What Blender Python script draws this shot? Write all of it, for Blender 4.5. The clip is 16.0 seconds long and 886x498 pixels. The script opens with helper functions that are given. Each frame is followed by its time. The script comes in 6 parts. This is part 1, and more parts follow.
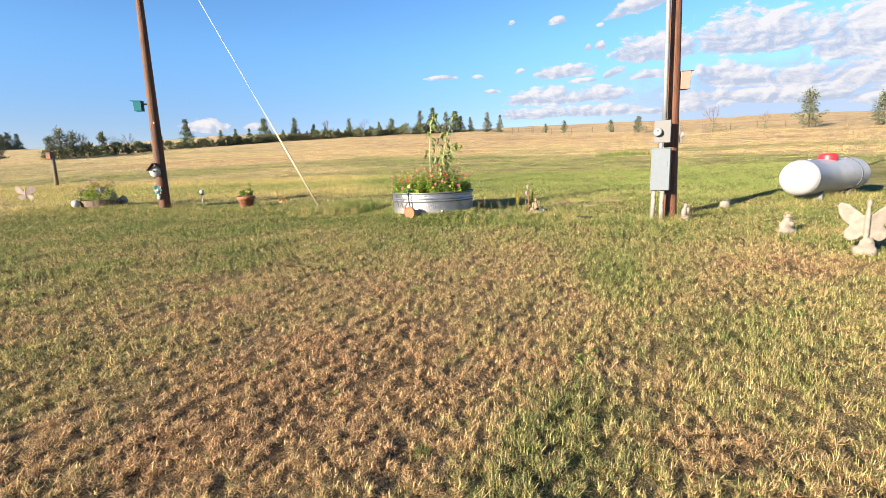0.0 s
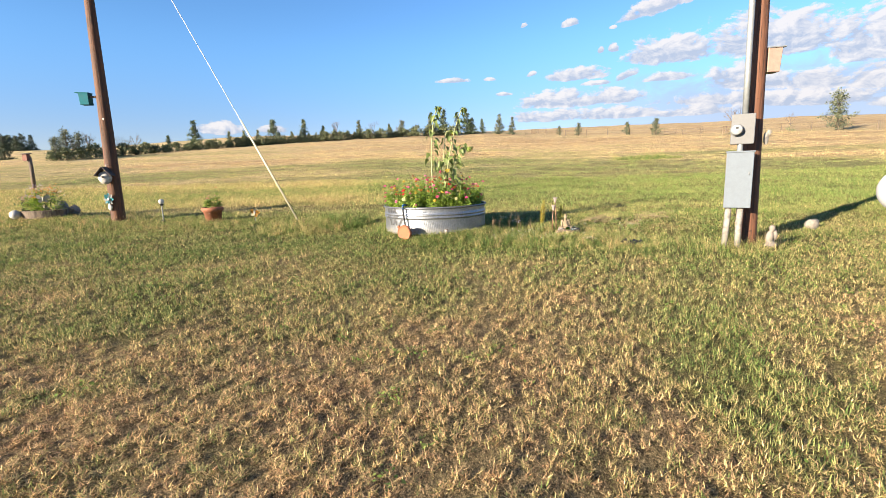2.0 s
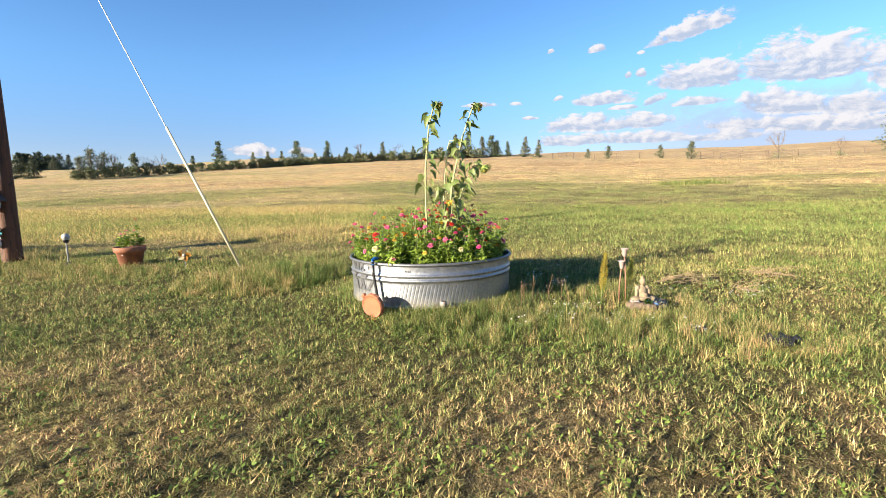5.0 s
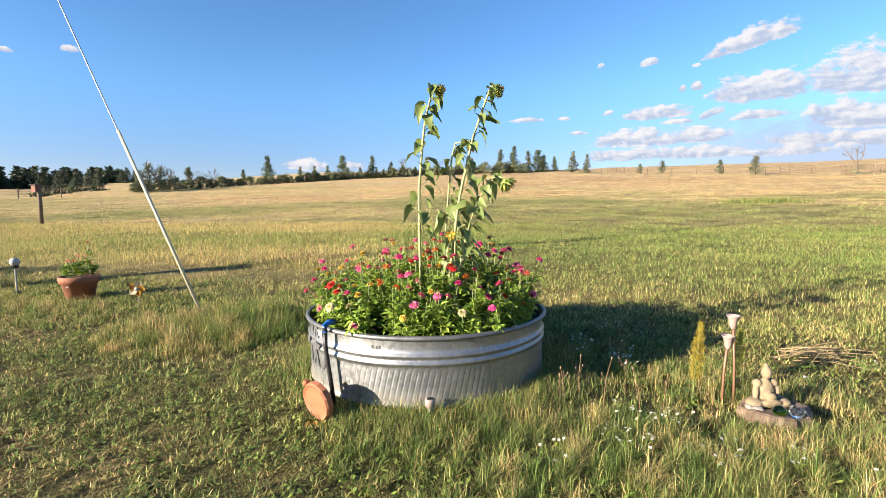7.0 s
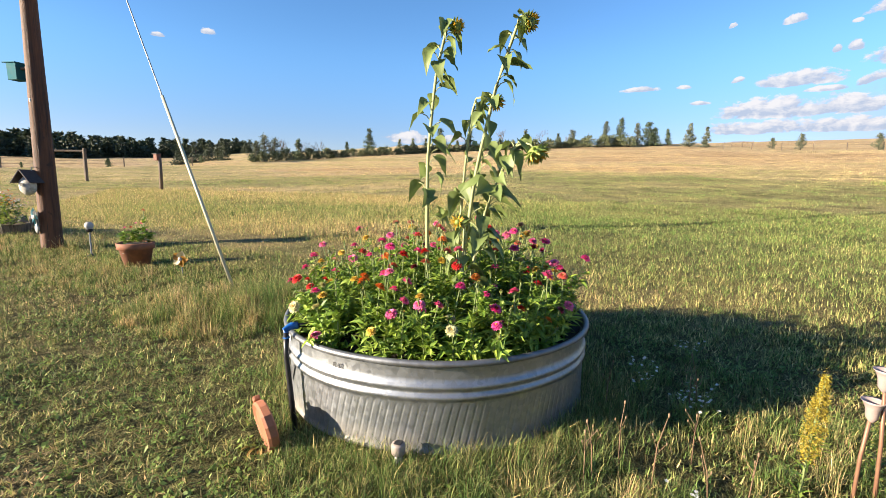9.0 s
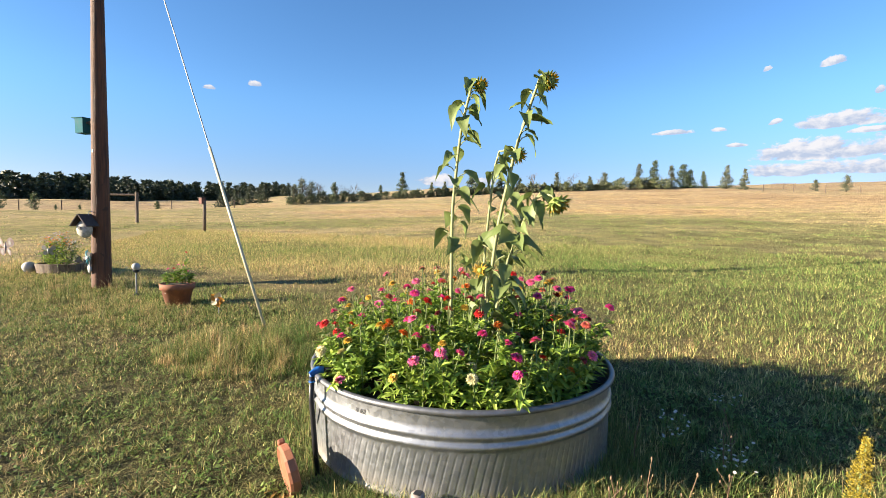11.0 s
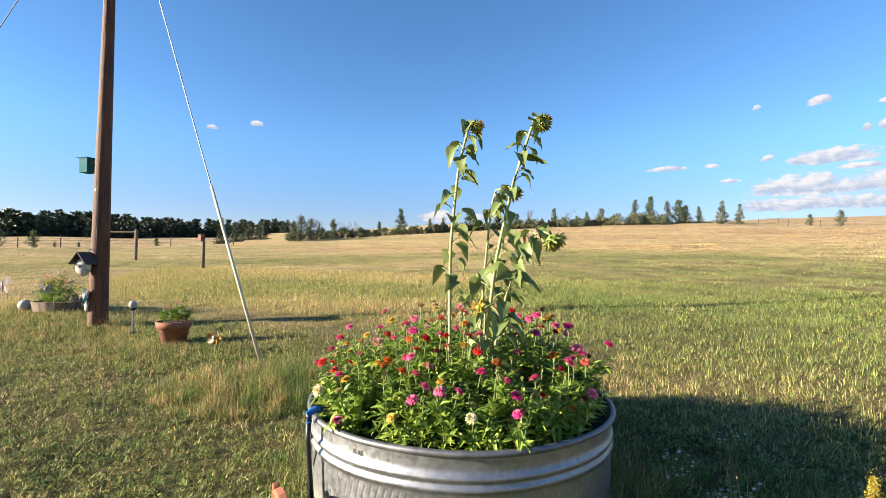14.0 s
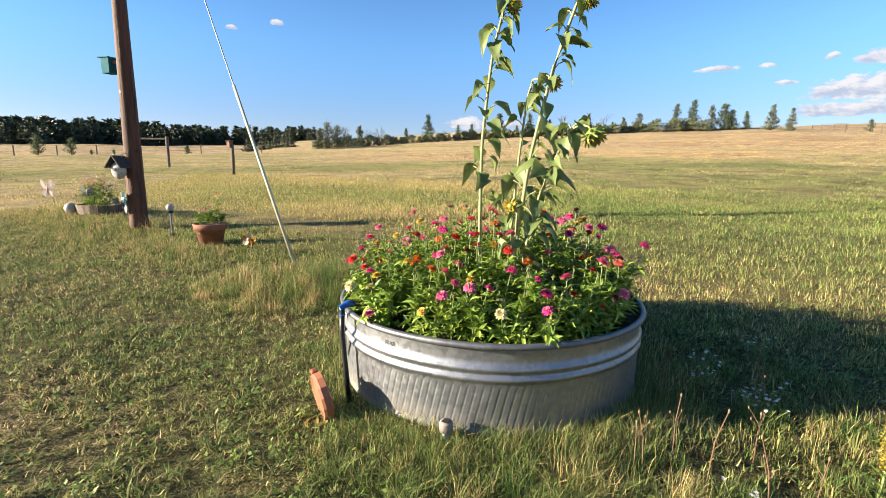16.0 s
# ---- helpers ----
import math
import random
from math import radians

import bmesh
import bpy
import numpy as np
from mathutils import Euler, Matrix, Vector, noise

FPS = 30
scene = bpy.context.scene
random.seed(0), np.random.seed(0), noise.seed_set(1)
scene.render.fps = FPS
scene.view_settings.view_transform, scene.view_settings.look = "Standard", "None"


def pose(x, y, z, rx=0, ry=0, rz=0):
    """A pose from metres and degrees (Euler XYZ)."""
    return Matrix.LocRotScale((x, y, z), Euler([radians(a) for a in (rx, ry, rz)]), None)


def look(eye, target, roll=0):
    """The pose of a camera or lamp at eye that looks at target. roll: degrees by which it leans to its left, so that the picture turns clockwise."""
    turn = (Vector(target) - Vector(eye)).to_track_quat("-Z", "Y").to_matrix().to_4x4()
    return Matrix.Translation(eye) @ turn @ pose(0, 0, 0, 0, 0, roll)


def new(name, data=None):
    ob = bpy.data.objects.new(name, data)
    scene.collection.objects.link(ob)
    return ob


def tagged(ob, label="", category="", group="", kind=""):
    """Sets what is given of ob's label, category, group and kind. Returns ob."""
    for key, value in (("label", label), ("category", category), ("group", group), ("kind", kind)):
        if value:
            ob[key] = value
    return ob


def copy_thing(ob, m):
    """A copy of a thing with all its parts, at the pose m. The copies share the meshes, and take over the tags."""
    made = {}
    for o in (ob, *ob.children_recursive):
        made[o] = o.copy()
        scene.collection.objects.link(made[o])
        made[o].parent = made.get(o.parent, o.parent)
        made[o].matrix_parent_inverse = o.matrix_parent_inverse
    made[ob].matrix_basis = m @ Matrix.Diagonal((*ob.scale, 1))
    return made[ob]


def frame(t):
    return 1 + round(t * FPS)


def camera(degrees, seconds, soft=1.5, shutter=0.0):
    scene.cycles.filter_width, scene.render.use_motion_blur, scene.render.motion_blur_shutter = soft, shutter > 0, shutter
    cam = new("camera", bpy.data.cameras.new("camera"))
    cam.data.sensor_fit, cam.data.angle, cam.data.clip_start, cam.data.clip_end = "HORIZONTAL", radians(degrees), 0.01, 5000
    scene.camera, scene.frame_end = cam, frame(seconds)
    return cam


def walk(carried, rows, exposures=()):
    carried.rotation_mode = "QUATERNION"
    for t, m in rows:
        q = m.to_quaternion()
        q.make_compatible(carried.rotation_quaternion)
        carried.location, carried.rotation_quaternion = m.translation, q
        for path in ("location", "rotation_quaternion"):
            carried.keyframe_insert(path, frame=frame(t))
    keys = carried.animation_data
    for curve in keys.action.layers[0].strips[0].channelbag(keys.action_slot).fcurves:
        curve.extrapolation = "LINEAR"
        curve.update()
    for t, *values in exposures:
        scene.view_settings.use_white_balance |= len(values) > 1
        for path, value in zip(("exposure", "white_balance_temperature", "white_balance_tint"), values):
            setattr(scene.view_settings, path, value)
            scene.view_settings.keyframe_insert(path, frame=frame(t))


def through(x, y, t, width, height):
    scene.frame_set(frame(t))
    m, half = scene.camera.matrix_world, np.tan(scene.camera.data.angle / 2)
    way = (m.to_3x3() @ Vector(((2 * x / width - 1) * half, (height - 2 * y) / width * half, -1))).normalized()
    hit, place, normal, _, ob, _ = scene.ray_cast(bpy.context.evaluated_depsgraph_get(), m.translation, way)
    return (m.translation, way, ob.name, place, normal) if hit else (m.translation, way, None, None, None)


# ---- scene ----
cam = camera(87.3, 16.0, 0.8)
METRES, EYE, TILT, LEAN, TURN = 8.824, 1.5, 0.0, 0.0, 0.0
ROWS = [
    (0.0, 0.0, 0.0, 0.0, -0.35, -9.9, 1.99),
    (0.5, 0.0024, 0.0639, 0.0016, -0.39, -10.44, 2.01),
    (1.0, 0.0063, 0.1277, 0.0045, 0.22, -10.49, 1.91),
    (1.5, 0.012, 0.1915, 0.0077, 0.63, -10.36, 1.88),
    (2.0, 0.0147, 0.257, 0.01, 1.01, -9.58, 1.75),
    (2.5, 0.0249, 0.3219, 0.0127, 1.3, -8.82, 1.69),
    (3.0, 0.0249, 0.3885, 0.0131, 1.51, -8.8, 1.64),
    (5.5, 0.0505, 0.684, 0.0238, 5.02, -6.19, 0.93),
    (6.0, 0.0577, 0.7416, 0.0257, 6.04, -5.45, 0.76),
    (6.5, 0.0581, 0.7902, 0.0275, 7.44, -4.4, 0.72),
    (7.0, 0.0659, 0.8365, 0.032, 9.62, -4.94, 0.52),
    (7.5, 0.0844, 0.8785, 0.0329, 12.07, -6.34, 0.3),
    (8.0, 0.0864, 0.9107, 0.0306, 15.52, -7.65, 0.07),
    (8.5, 0.092, 0.9345, 0.0331, 18.98, -8.17, -0.36),
    (9.0, 0.1064, 0.9456, 0.0341, 21.61, -8.14, -0.81),
    (11.5, 0.1146, 0.9382, 0.0405, 25.72, -1.28, -1.1),
    (12.0, 0.1156, 0.9353, 0.0413, 25.54, 0.44, -0.99),
    (12.5, 0.1148, 0.9344, 0.0411, 25.34, 1.41, -0.92),
    (13.0, 0.1143, 0.9357, 0.0405, 25.18, 2.02, -0.79),
    (13.5, 0.1148, 0.9374, 0.0403, 25.06, 2.47, -0.74),
    (14.0, 0.1151, 0.9384, 0.0401, 25.27, 1.31, -0.71),
    (14.5, 0.1154, 0.9403, 0.0395, 26.0, -2.3, -0.74),
    (15.0, 0.1112, 0.9462, 0.0331, 27.24, -5.08, -0.83),
    (15.5, 0.1103, 0.9466, 0.0326, 28.34, -7.65, -0.89),
    (16.0, 0.1098, 0.9451, 0.0323, 28.66, -9.89, -0.88),
]
walk(cam, [(t, pose(0, 0, EYE, TILT, LEAN, TURN) @ pose(METRES * x, METRES * y, METRES * z, 90 + pitch, roll, yaw)) for t, x, y, z, yaw, pitch, roll in ROWS])

# ---- world, sun, exposure ----
SUN_AZ = 232.0
SUN_EL = 15.5
world = bpy.data.worlds.new("world")
scene.world = world
world.use_nodes = True
wn, wl = world.node_tree.nodes, world.node_tree.links
wn.clear()


def wmath(op, a, b=None, c=None):
    n = wn.new("ShaderNodeMath")
    n.operation = op
    for i, v in enumerate((a, b, c)):
        if v is None:
            continue
        if isinstance(v, (int, float)):
            n.inputs[i].default_value = v
        else:
            wl.new(v, n.inputs[i])
    return n.outputs[0]


sky = wn.new("ShaderNodeTexSky")
sky.sky_type = "NISHITA"
sky.sun_disc = False
sky.sun_elevation = radians(SUN_EL)
sky.sun_rotation = radians(SUN_AZ)
sky.altitude = 1800
sky.air_density = 1.0
sky.dust_density = 0.4
sky.ozone_density = 1.6
coord = wn.new("ShaderNodeTexCoord")
sep = wn.new("ShaderNodeSeparateXYZ")
wl.new(coord.outputs["Generated"], sep.inputs[0])
# azimuth (degrees, positive to the right of +y) and elevation of the sky direction
az = wmath("MULTIPLY", wmath("ARCTAN2", sep.outputs[0], sep.outputs[1]), 57.2958)
el = wmath("MULTIPLY", wmath("ARCSINE", sep.outputs[2]), 57.2958)
flat = wn.new("ShaderNodeCombineXYZ")
wl.new(az, flat.inputs[0])
wl.new(wmath("MULTIPLY", el, 1.7), flat.inputs[1])


def wnoise(scale, detail, rough, warp=0.0, vec=None):
    n = wn.new("ShaderNodeTexNoise")
    n.inputs["Scale"].default_value = scale
    n.inputs["Detail"].default_value = detail
    n.inputs["Roughness"].default_value = rough
    n.inputs["Distortion"].default_value = warp
    wl.new(vec or flat.outputs[0], n.inputs["Vector"])
    return n.outputs["Fac"]


shift = wn.new("ShaderNodeVectorMath")
shift.operation = "ADD"
shift.inputs[1].default_value = (-0.45, 0.5, 0)
wl.new(flat.outputs[0], shift.inputs[0])
lee = wnoise(0.42, 9, 0.62, 0.4, shift.outputs[0])
puff = wnoise(0.42, 9, 0.62, 0.4)
wisp = wnoise(1.3, 6, 0.65)
lump = wmath("ADD", wmath("MULTIPLY", wmath("SUBTRACT", puff, 0.5), 1.9), wmath("MULTIPLY", wmath("SUBTRACT", wisp, 0.5), 0.9))
# cumulus banks: azimuth, elevation of the base, half width, height, slope
CLOUDS = [
    (24.5, 11.1, 5.5, 2.6, -0.03), (33.5, 10.9, 8.0, 3.6, -0.06), (42.5, 9.2, 7.0, 4.6, -0.10), (23.5, 15.9, 5.3, 1.7, 0.19),
    (24.0, 8.9, 3.5, 0.8, 0.0), (31.5, 7.6, 4.5, 2.3, -0.12), (37.0, 6.9, 3.2, 1.9, -0.05), (42.5, 6.6, 4.8, 2.4, -0.02), (34.0, 5.6, 12.0, 1.3, -0.08), (46.0, 4.6, 8.0, 2.0, -0.05),
    (13.0, 7.2, 6.0, 1.9, 0.0), (18.5, 7.2, 4.0, 1.6, 0.0), (12.0, 5.6, 5.5, 1.3, 0.0), (19.0, 5.5, 6.0, 1.2, 0.0), (27.0, 5.2, 5.0, 0.9, 0.0), (16.6, 9.0, 2.2, 0.6, 0.0),
    (14.7, 9.9, 4.2, 1.3, 0.0), (20.0, 9.5, 1.6, 1.2, 0.3), (13.8, 15.3, 1.4, 1.0, 0.1), (18.5, 12.3, 0.8, 1.2, 0.0), (17.2, 12.3, 0.5, 0.9, 0.2),
    (8.8, 15.6, 0.5, 0.6, 0.3), (9.7, 10.5, 0.7, 0.7, 0.2), (18.4, 14.5, 0.6, 0.5, 0.0), (0.6, 10.2, 2.7, 0.65, 0.0), (4.6, 10.2, 1.2, 0.6, 0.0), (6.4, 8.5, 1.3, 0.5, 0.0),
    (-26.0, 5.0, 3.2, 1.3, 0.0), (-20.5, 5.0, 2.6, 1.0, 0.0), (-47.4, 14.9, 1.0, 0.8, 0.0), (-52.0, 14.0, 0.9, 0.5, 0.0), (62.0, 7.0, 12.0, 4.0, 0.0),
]
cover = None
shade = None
for ca, ce, cw, ch, cs in CLOUDS:
    cw, ch = (cw * 1.1, ch * 1.15) if cw > 3 else (cw, ch * 0.8)
    dx = wmath("SUBTRACT", az, ca)
    u = wmath("DIVIDE", dx, cw)
    v = wmath("DIVIDE", wmath("SUBTRACT", wmath("SUBTRACT", el, ce), wmath("MULTIPLY", dx, cs)), ch)
    up = wmath("MAXIMUM", v, 0.0)
    down = wmath("MULTIPLY", wmath("MINIMUM", v, 0.0), 3.0)
    d2 = wmath("ADD", wmath("MULTIPLY", u, u), wmath("ADD", wmath("MULTIPLY", up, up), wmath("MULTIPLY", down, down)))
    body = wmath("SUBTRACT", 0.72, d2)
    cover = body if cover is None else wmath("MAXIMUM", cover, body)
    lit = wmath("MULTIPLY", wmath("MAXIMUM", wmath("ADD", body, 0.35), 0.0), v)
    shade = lit if shade is None else wmath("MAXIMUM", shade, lit)
dens = wmath("ADD", cover, lump)
mask = wn.new("ShaderNodeMapRange")
mask.interpolation_type = "SMOOTHSTEP"
mask.inputs[1].default_value, mask.inputs[2].default_value = 0.05, 0.38
wl.new(dens, mask.inputs[0])
bright = wn.new("ShaderNodeMapRange")
bright.inputs[1].default_value, bright.inputs[2].default_value = 0.0, 0.62
relief = wmath("MULTIPLY", wmath("SUBTRACT", puff, lee), 2.4)
wl.new(wmath("ADD", wmath("ADD", shade, 0.10), wmath("ADD", relief, wmath("MULTIPLY", lump, 0.14))), bright.inputs[0])
cramp = wn.new("ShaderNodeMix")
cramp.data_type = "RGBA"
cramp.inputs[6].default_value = (2.5, 2.85, 3.6, 1)
cramp.inputs[7].default_value = (4.45, 4.3, 4.35, 1)
wl.new(bright.outputs[0], cramp.inputs[0])
skymix = wn.new("ShaderNodeMix")
skymix.data_type = "RGBA"
wl.new(wmath("MULTIPLY", mask.outputs[0], 0.95), skymix.inputs[0])
deep = wn.new("ShaderNodeHueSaturation")
deep.inputs["Saturation"].default_value = 1.15
wl.new(sky.outputs[0], deep.inputs["Color"])
tone = wn.new("ShaderNodeMix")
tone.data_type, tone.blend_type = "RGBA", "MULTIPLY"
tone.inputs[0].default_value = 1.0
# the air near the horizon is hazier and dimmer
low = wn.new("ShaderNodeMapRange")
low.interpolation_type = "SMOOTHSTEP"
low.inputs[1].default_value, low.inputs[2].default_value = 2.0, 15.0
wl.new(el, low.inputs[0])
air = wn.new("ShaderNodeMix")
air.data_type = "RGBA"
air.inputs[6].default_value = (0.68, 0.62, 0.76, 1)
air.inputs[7].default_value = (0.93, 1.10, 1.25, 1)
wl.new(low.outputs[0], air.inputs[0])
wl.new(air.outputs[2], tone.inputs[7])
wl.new(deep.outputs[0], tone.inputs[6])
veil = wn.new("ShaderNodeMix")
veil.data_type = "RGBA"
veil.inputs[7].default_value = (2.45, 2.85, 3.8, 1)
east = wn.new("ShaderNodeMapRange")
east.interpolation_type = "SMOOTHSTEP"
east.inputs[1].default_value, east.inputs[2].default_value = 8.0, 30.0
wl.new(az, east.inputs[0])
lowdown = wn.new("ShaderNodeMapRange")
lowdown.interpolation_type = "SMOOTHSTEP"
lowdown.inputs[1].default_value, lowdown.inputs[2].default_value = 10.0, 6.5
wl.new(wmath("ADD", el, wmath("MULTIPLY", wmath("SUBTRACT", puff, 0.5), 6.0)), lowdown.inputs[0])
wl.new(wmath("MULTIPLY", wmath("MULTIPLY", east.outputs[0], lowdown.outputs[0]), 0.75), veil.inputs[0])
wl.new(tone.outputs[2], veil.inputs[6])
wl.new(veil.outputs[2], skymix.inputs[6])
wl.new(cramp.outputs[2], skymix.inputs[7])
back = wn.new("ShaderNodeBackground")
back.inputs["Strength"].default_value = 0.0555
wl.new(skymix.outputs[2], back.inputs["Color"])
wout = wn.new("ShaderNodeOutputWorld")
wl.new(back.outputs[0], wout.inputs[0])

sun = new("sun", bpy.data.lights.new("sun", "SUN"))
sun.data.energy = 5.0
sun.data.angle = radians(0.53)
sun.data.color = (1.0, 0.845, 0.64)
_sd = Vector((math.sin(radians(SUN_AZ)) * math.cos(radians(SUN_EL)), math.cos(radians(SUN_AZ)) * math.cos(radians(SUN_EL)), math.sin(radians(SUN_EL))))
sun.matrix_world = look(tuple(_sd * 50), (0, 0, 0))
scene.view_settings.exposure = 1.96

# ---- materials ----


class Nodes:
    """A small builder for node materials."""

    def __init__(self, name, rough=0.6, metal=0.0):
        self.m = bpy.data.materials.new(name)
        self.m.use_nodes = True
        self.t = self.m.node_tree
        self.n, self.l = self.t.nodes, self.t.links
        self.b = self.n["Principled BSDF"]
        self.b.inputs["Roughness"].default_value = rough
        self.b.inputs["Metallic"].default_value = metal
        self.out = self.n["Material Output"]

    def put(self, v, sock):
        if isinstance(v, (int, float)):
            sock.default_value = v
        elif isinstance(v, tuple):
            sock.default_value = (*v, 1.0)[:4] if len(v) == 3 and sock.type == "RGBA" else v
        else:
            self.l.new(v, sock)

    def math(self, op, a, b=0.0, clamp=False):
        n = self.n.new("ShaderNodeMath")
        n.operation, n.use_clamp = op, clamp
        self.put(a, n.inputs[0]), self.put(b, n.inputs[1])
        return n.outputs[0]

    def pos(self, local=True):
        if local:
            return self.n.new("ShaderNodeTexCoord").outputs["Object"]
        return self.n.new("ShaderNodeNewGeometry").outputs["Position"]

    def scaled(self, vec, s):
        n = self.n.new("ShaderNodeMapping")
        self.l.new(vec, n.inputs[0])
        n.inputs["Scale"].default_value = s
        return n.outputs[0]

    def noise(self, vec, scale, detail=4, rough=0.55, warp=0.0):
        n = self.n.new("ShaderNodeTexNoise")
        n.inputs["Scale"].default_value, n.inputs["Detail"].default_value = scale, detail
        n.inputs["Roughness"].default_value, n.inputs["Distortion"].default_value = rough, warp
        self.l.new(vec, n.inputs["Vector"])
        return n.outputs["Fac"]

    def ramp(self, fac, *stops):
        n = self.n.new("ShaderNodeValToRGB")
        e = n.color_ramp.elements
        while len(e) < len(stops):
            e.new(0.5)
        for i, (p, c) in enumerate(stops):
            e[i].position, e[i].color = p, (*c, 1.0)
        self.put(fac, n.inputs[0])
        return n.outputs[0]

    def mix(self, fac, a, b, mode="MIX"):
        n = self.n.new("ShaderNodeMix")
        n.data_type, n.blend_type = "RGBA", mode
        self.put(fac, n.inputs[0]), self.put(a, n.inputs[6]), self.put(b, n.inputs[7])
        return n.outputs[2]

    def rng(self, fac, a, b, c=0.0, d=1.0):
        n = self.n.new("ShaderNodeMapRange")
        n.inputs[1].default_value, n.inputs[2].default_value = a, b
        n.inputs[3].default_value, n.inputs[4].default_value = c, d
        self.put(fac, n.inputs[0])
        return n.outputs[0]

    def attr(self, name):
        n = self.n.new("ShaderNodeAttribute")
        n.attribute_name = name
        return n.outputs["Fac"]

    def island(self):
        return self.n.new("ShaderNodeNewGeometry").outputs["Random Per Island"]

    def each(self):
        return self.n.new("ShaderNodeObjectInfo").outputs["Random"]

    def bump(self, h, strength=0.3, dist=0.01):
        n = self.n.new("ShaderNodeBump")
        n.inputs["Strength"].default_value, n.inputs["Distance"].default_value = strength, dist
        self.l.new(h, n.inputs["Height"])
        self.l.new(n.outputs[0], self.b.inputs["Normal"])
        return self

    def color(self, c):
        self.put(c, self.b.inputs["Base Color"])
        return self

    def rough(self, r):
        self.put(r, self.b.inputs["Roughness"])
        return self

    def leafy(self, c, amount=0.35):
        """Thin leaf: part of the light comes through."""
        t = self.n.new("ShaderNodeBsdfTranslucent")
        self.put(c, t.inputs[0])
        mx = self.n.new("ShaderNodeMixShader")
        mx.inputs[0].default_value = amount
        self.l.new(self.b.outputs[0], mx.inputs[1])
        self.l.new(t.outputs[0], mx.inputs[2])
        self.l.new(mx.outputs[0], self.out.inputs[0])
        self.color(c)
        return self


def plain(name, color, rough=0.6, metal=0.0, vary=0.12, scale=14.0, bump=0.15):
    k = Nodes(name, rough, metal)
    p = k.pos()
    a = k.noise(p, scale, 5)
    b = k.noise(p, scale * 7, 3)
    dark = tuple(v * (1 - 2.2 * vary) for v in color)
    light = tuple(min(1, v * (1 + vary)) for v in color)
    c = k.mix(k.rng(a, 0.3, 0.7), dark, light)
    c = k.mix(k.rng(b, 0.35, 0.75, 0.0, 0.35), c, tuple(v * 0.7 for v in color))
    k.color(c).rough(k.rng(a, 0.2, 0.8, max(0.05, rough - 0.1), min(1, rough + 0.12)))
    k.bump(b, bump, 0.004)
    return k.m


def foliage(name, dark, mid, light, through=0.35, rough=0.55):
    k = Nodes(name, rough)
    r = k.island()
    c = k.ramp(r, (0.0, dark), (0.5, mid), (1.0, light))
    n = k.noise(k.pos(False), 2.3, 3)
    c = k.mix(k.rng(n, 0.3, 0.7, 0.0, 0.35), c, tuple(v * 0.65 for v in mid))
    return k.leafy(c, through).m


def grass_colours(k, green):
    """Noise at two sizes and a share of green: straw to green, with olive between."""
    p = k.pos(False)
    big = k.noise(p, 0.6, 4)
    fine = k.noise(p, 5.0, 4)
    g = k.math("ADD", green, k.math("MULTIPLY", k.math("SUBTRACT", fine, 0.5), 0.5))
    g = k.math("ADD", g, k.math("MULTIPLY", k.math("SUBTRACT", big, 0.5), 0.35))
    return p, big, fine, g


STRAW = ((0.0, (0.32, 0.21, 0.135)), (0.2, (0.47, 0.35, 0.225)), (0.40, (0.39, 0.335, 0.185)), (0.58, (0.255, 0.255, 0.118)), (0.78, (0.145, 0.192, 0.072)), (1.0, (0.082, 0.150, 0.044)))


def ground_material():
    k = Nodes("turf", 0.95)
    p, big, fine, g = grass_colours(k, k.attr("green"))
    c = k.ramp(g, *STRAW)
    thatch = k.noise(k.scaled(p, (1.0, 2.2, 1.0)), 55, 4, 0.7, 0.6)
    c = k.mix(k.rng(thatch, 0.36, 0.6, 0.5, 0.0), c, (0.09, 0.066, 0.036))
    speck = k.noise(p, 210, 2)
    c = k.mix(k.rng(speck, 0.5, 0.75, 0.0, 0.4), c, (0.34, 0.25, 0.14))
    blot = k.noise(k.scaled(p, (0.35, 1.0, 1.0)), 0.11, 6, 0.62)
    c = k.mix(k.rng(blot, 0.3, 0.7, 0.1, 0.5), c, (0.62, 0.46, 0.215))
    clump = k.noise(p, 0.75, 7, 0.72, 0.5)
    c = k.mix(1.0, c, k.ramp(clump, (0.30, (0.42, 0.43, 0.40)), (0.5, (1.0, 1.0, 1.0)), (0.72, (1.5, 1.42, 1.25))), "MULTIPLY")
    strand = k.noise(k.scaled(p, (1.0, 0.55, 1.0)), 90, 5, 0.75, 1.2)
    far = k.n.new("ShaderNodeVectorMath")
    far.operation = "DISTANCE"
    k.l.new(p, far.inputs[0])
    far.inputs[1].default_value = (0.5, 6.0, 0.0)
    # shade in the gaps between strands put into the colour, fading with distance
    gap_shade = k.ramp(strand, (0.36, (0.07, 0.07, 0.07)), (0.5, (0.45, 0.45, 0.45)), (0.66, (1.45, 1.45, 1.45)))
    c = k.mix(k.rng(far.outputs["Value"], 7.0, 16.0, 1.0, 0.15), c, gap_shade, "MULTIPLY")
    k.color(c)
    h = k.math("ADD", k.math("ADD", thatch, strand), k.math("MULTIPLY", k.noise(p, 6.0, 6, 0.7), 2.4))
    k.bump(h, 1.0, 0.05)
    k.b.inputs["Specular IOR Level"].default_value = 0.1
    return k.m


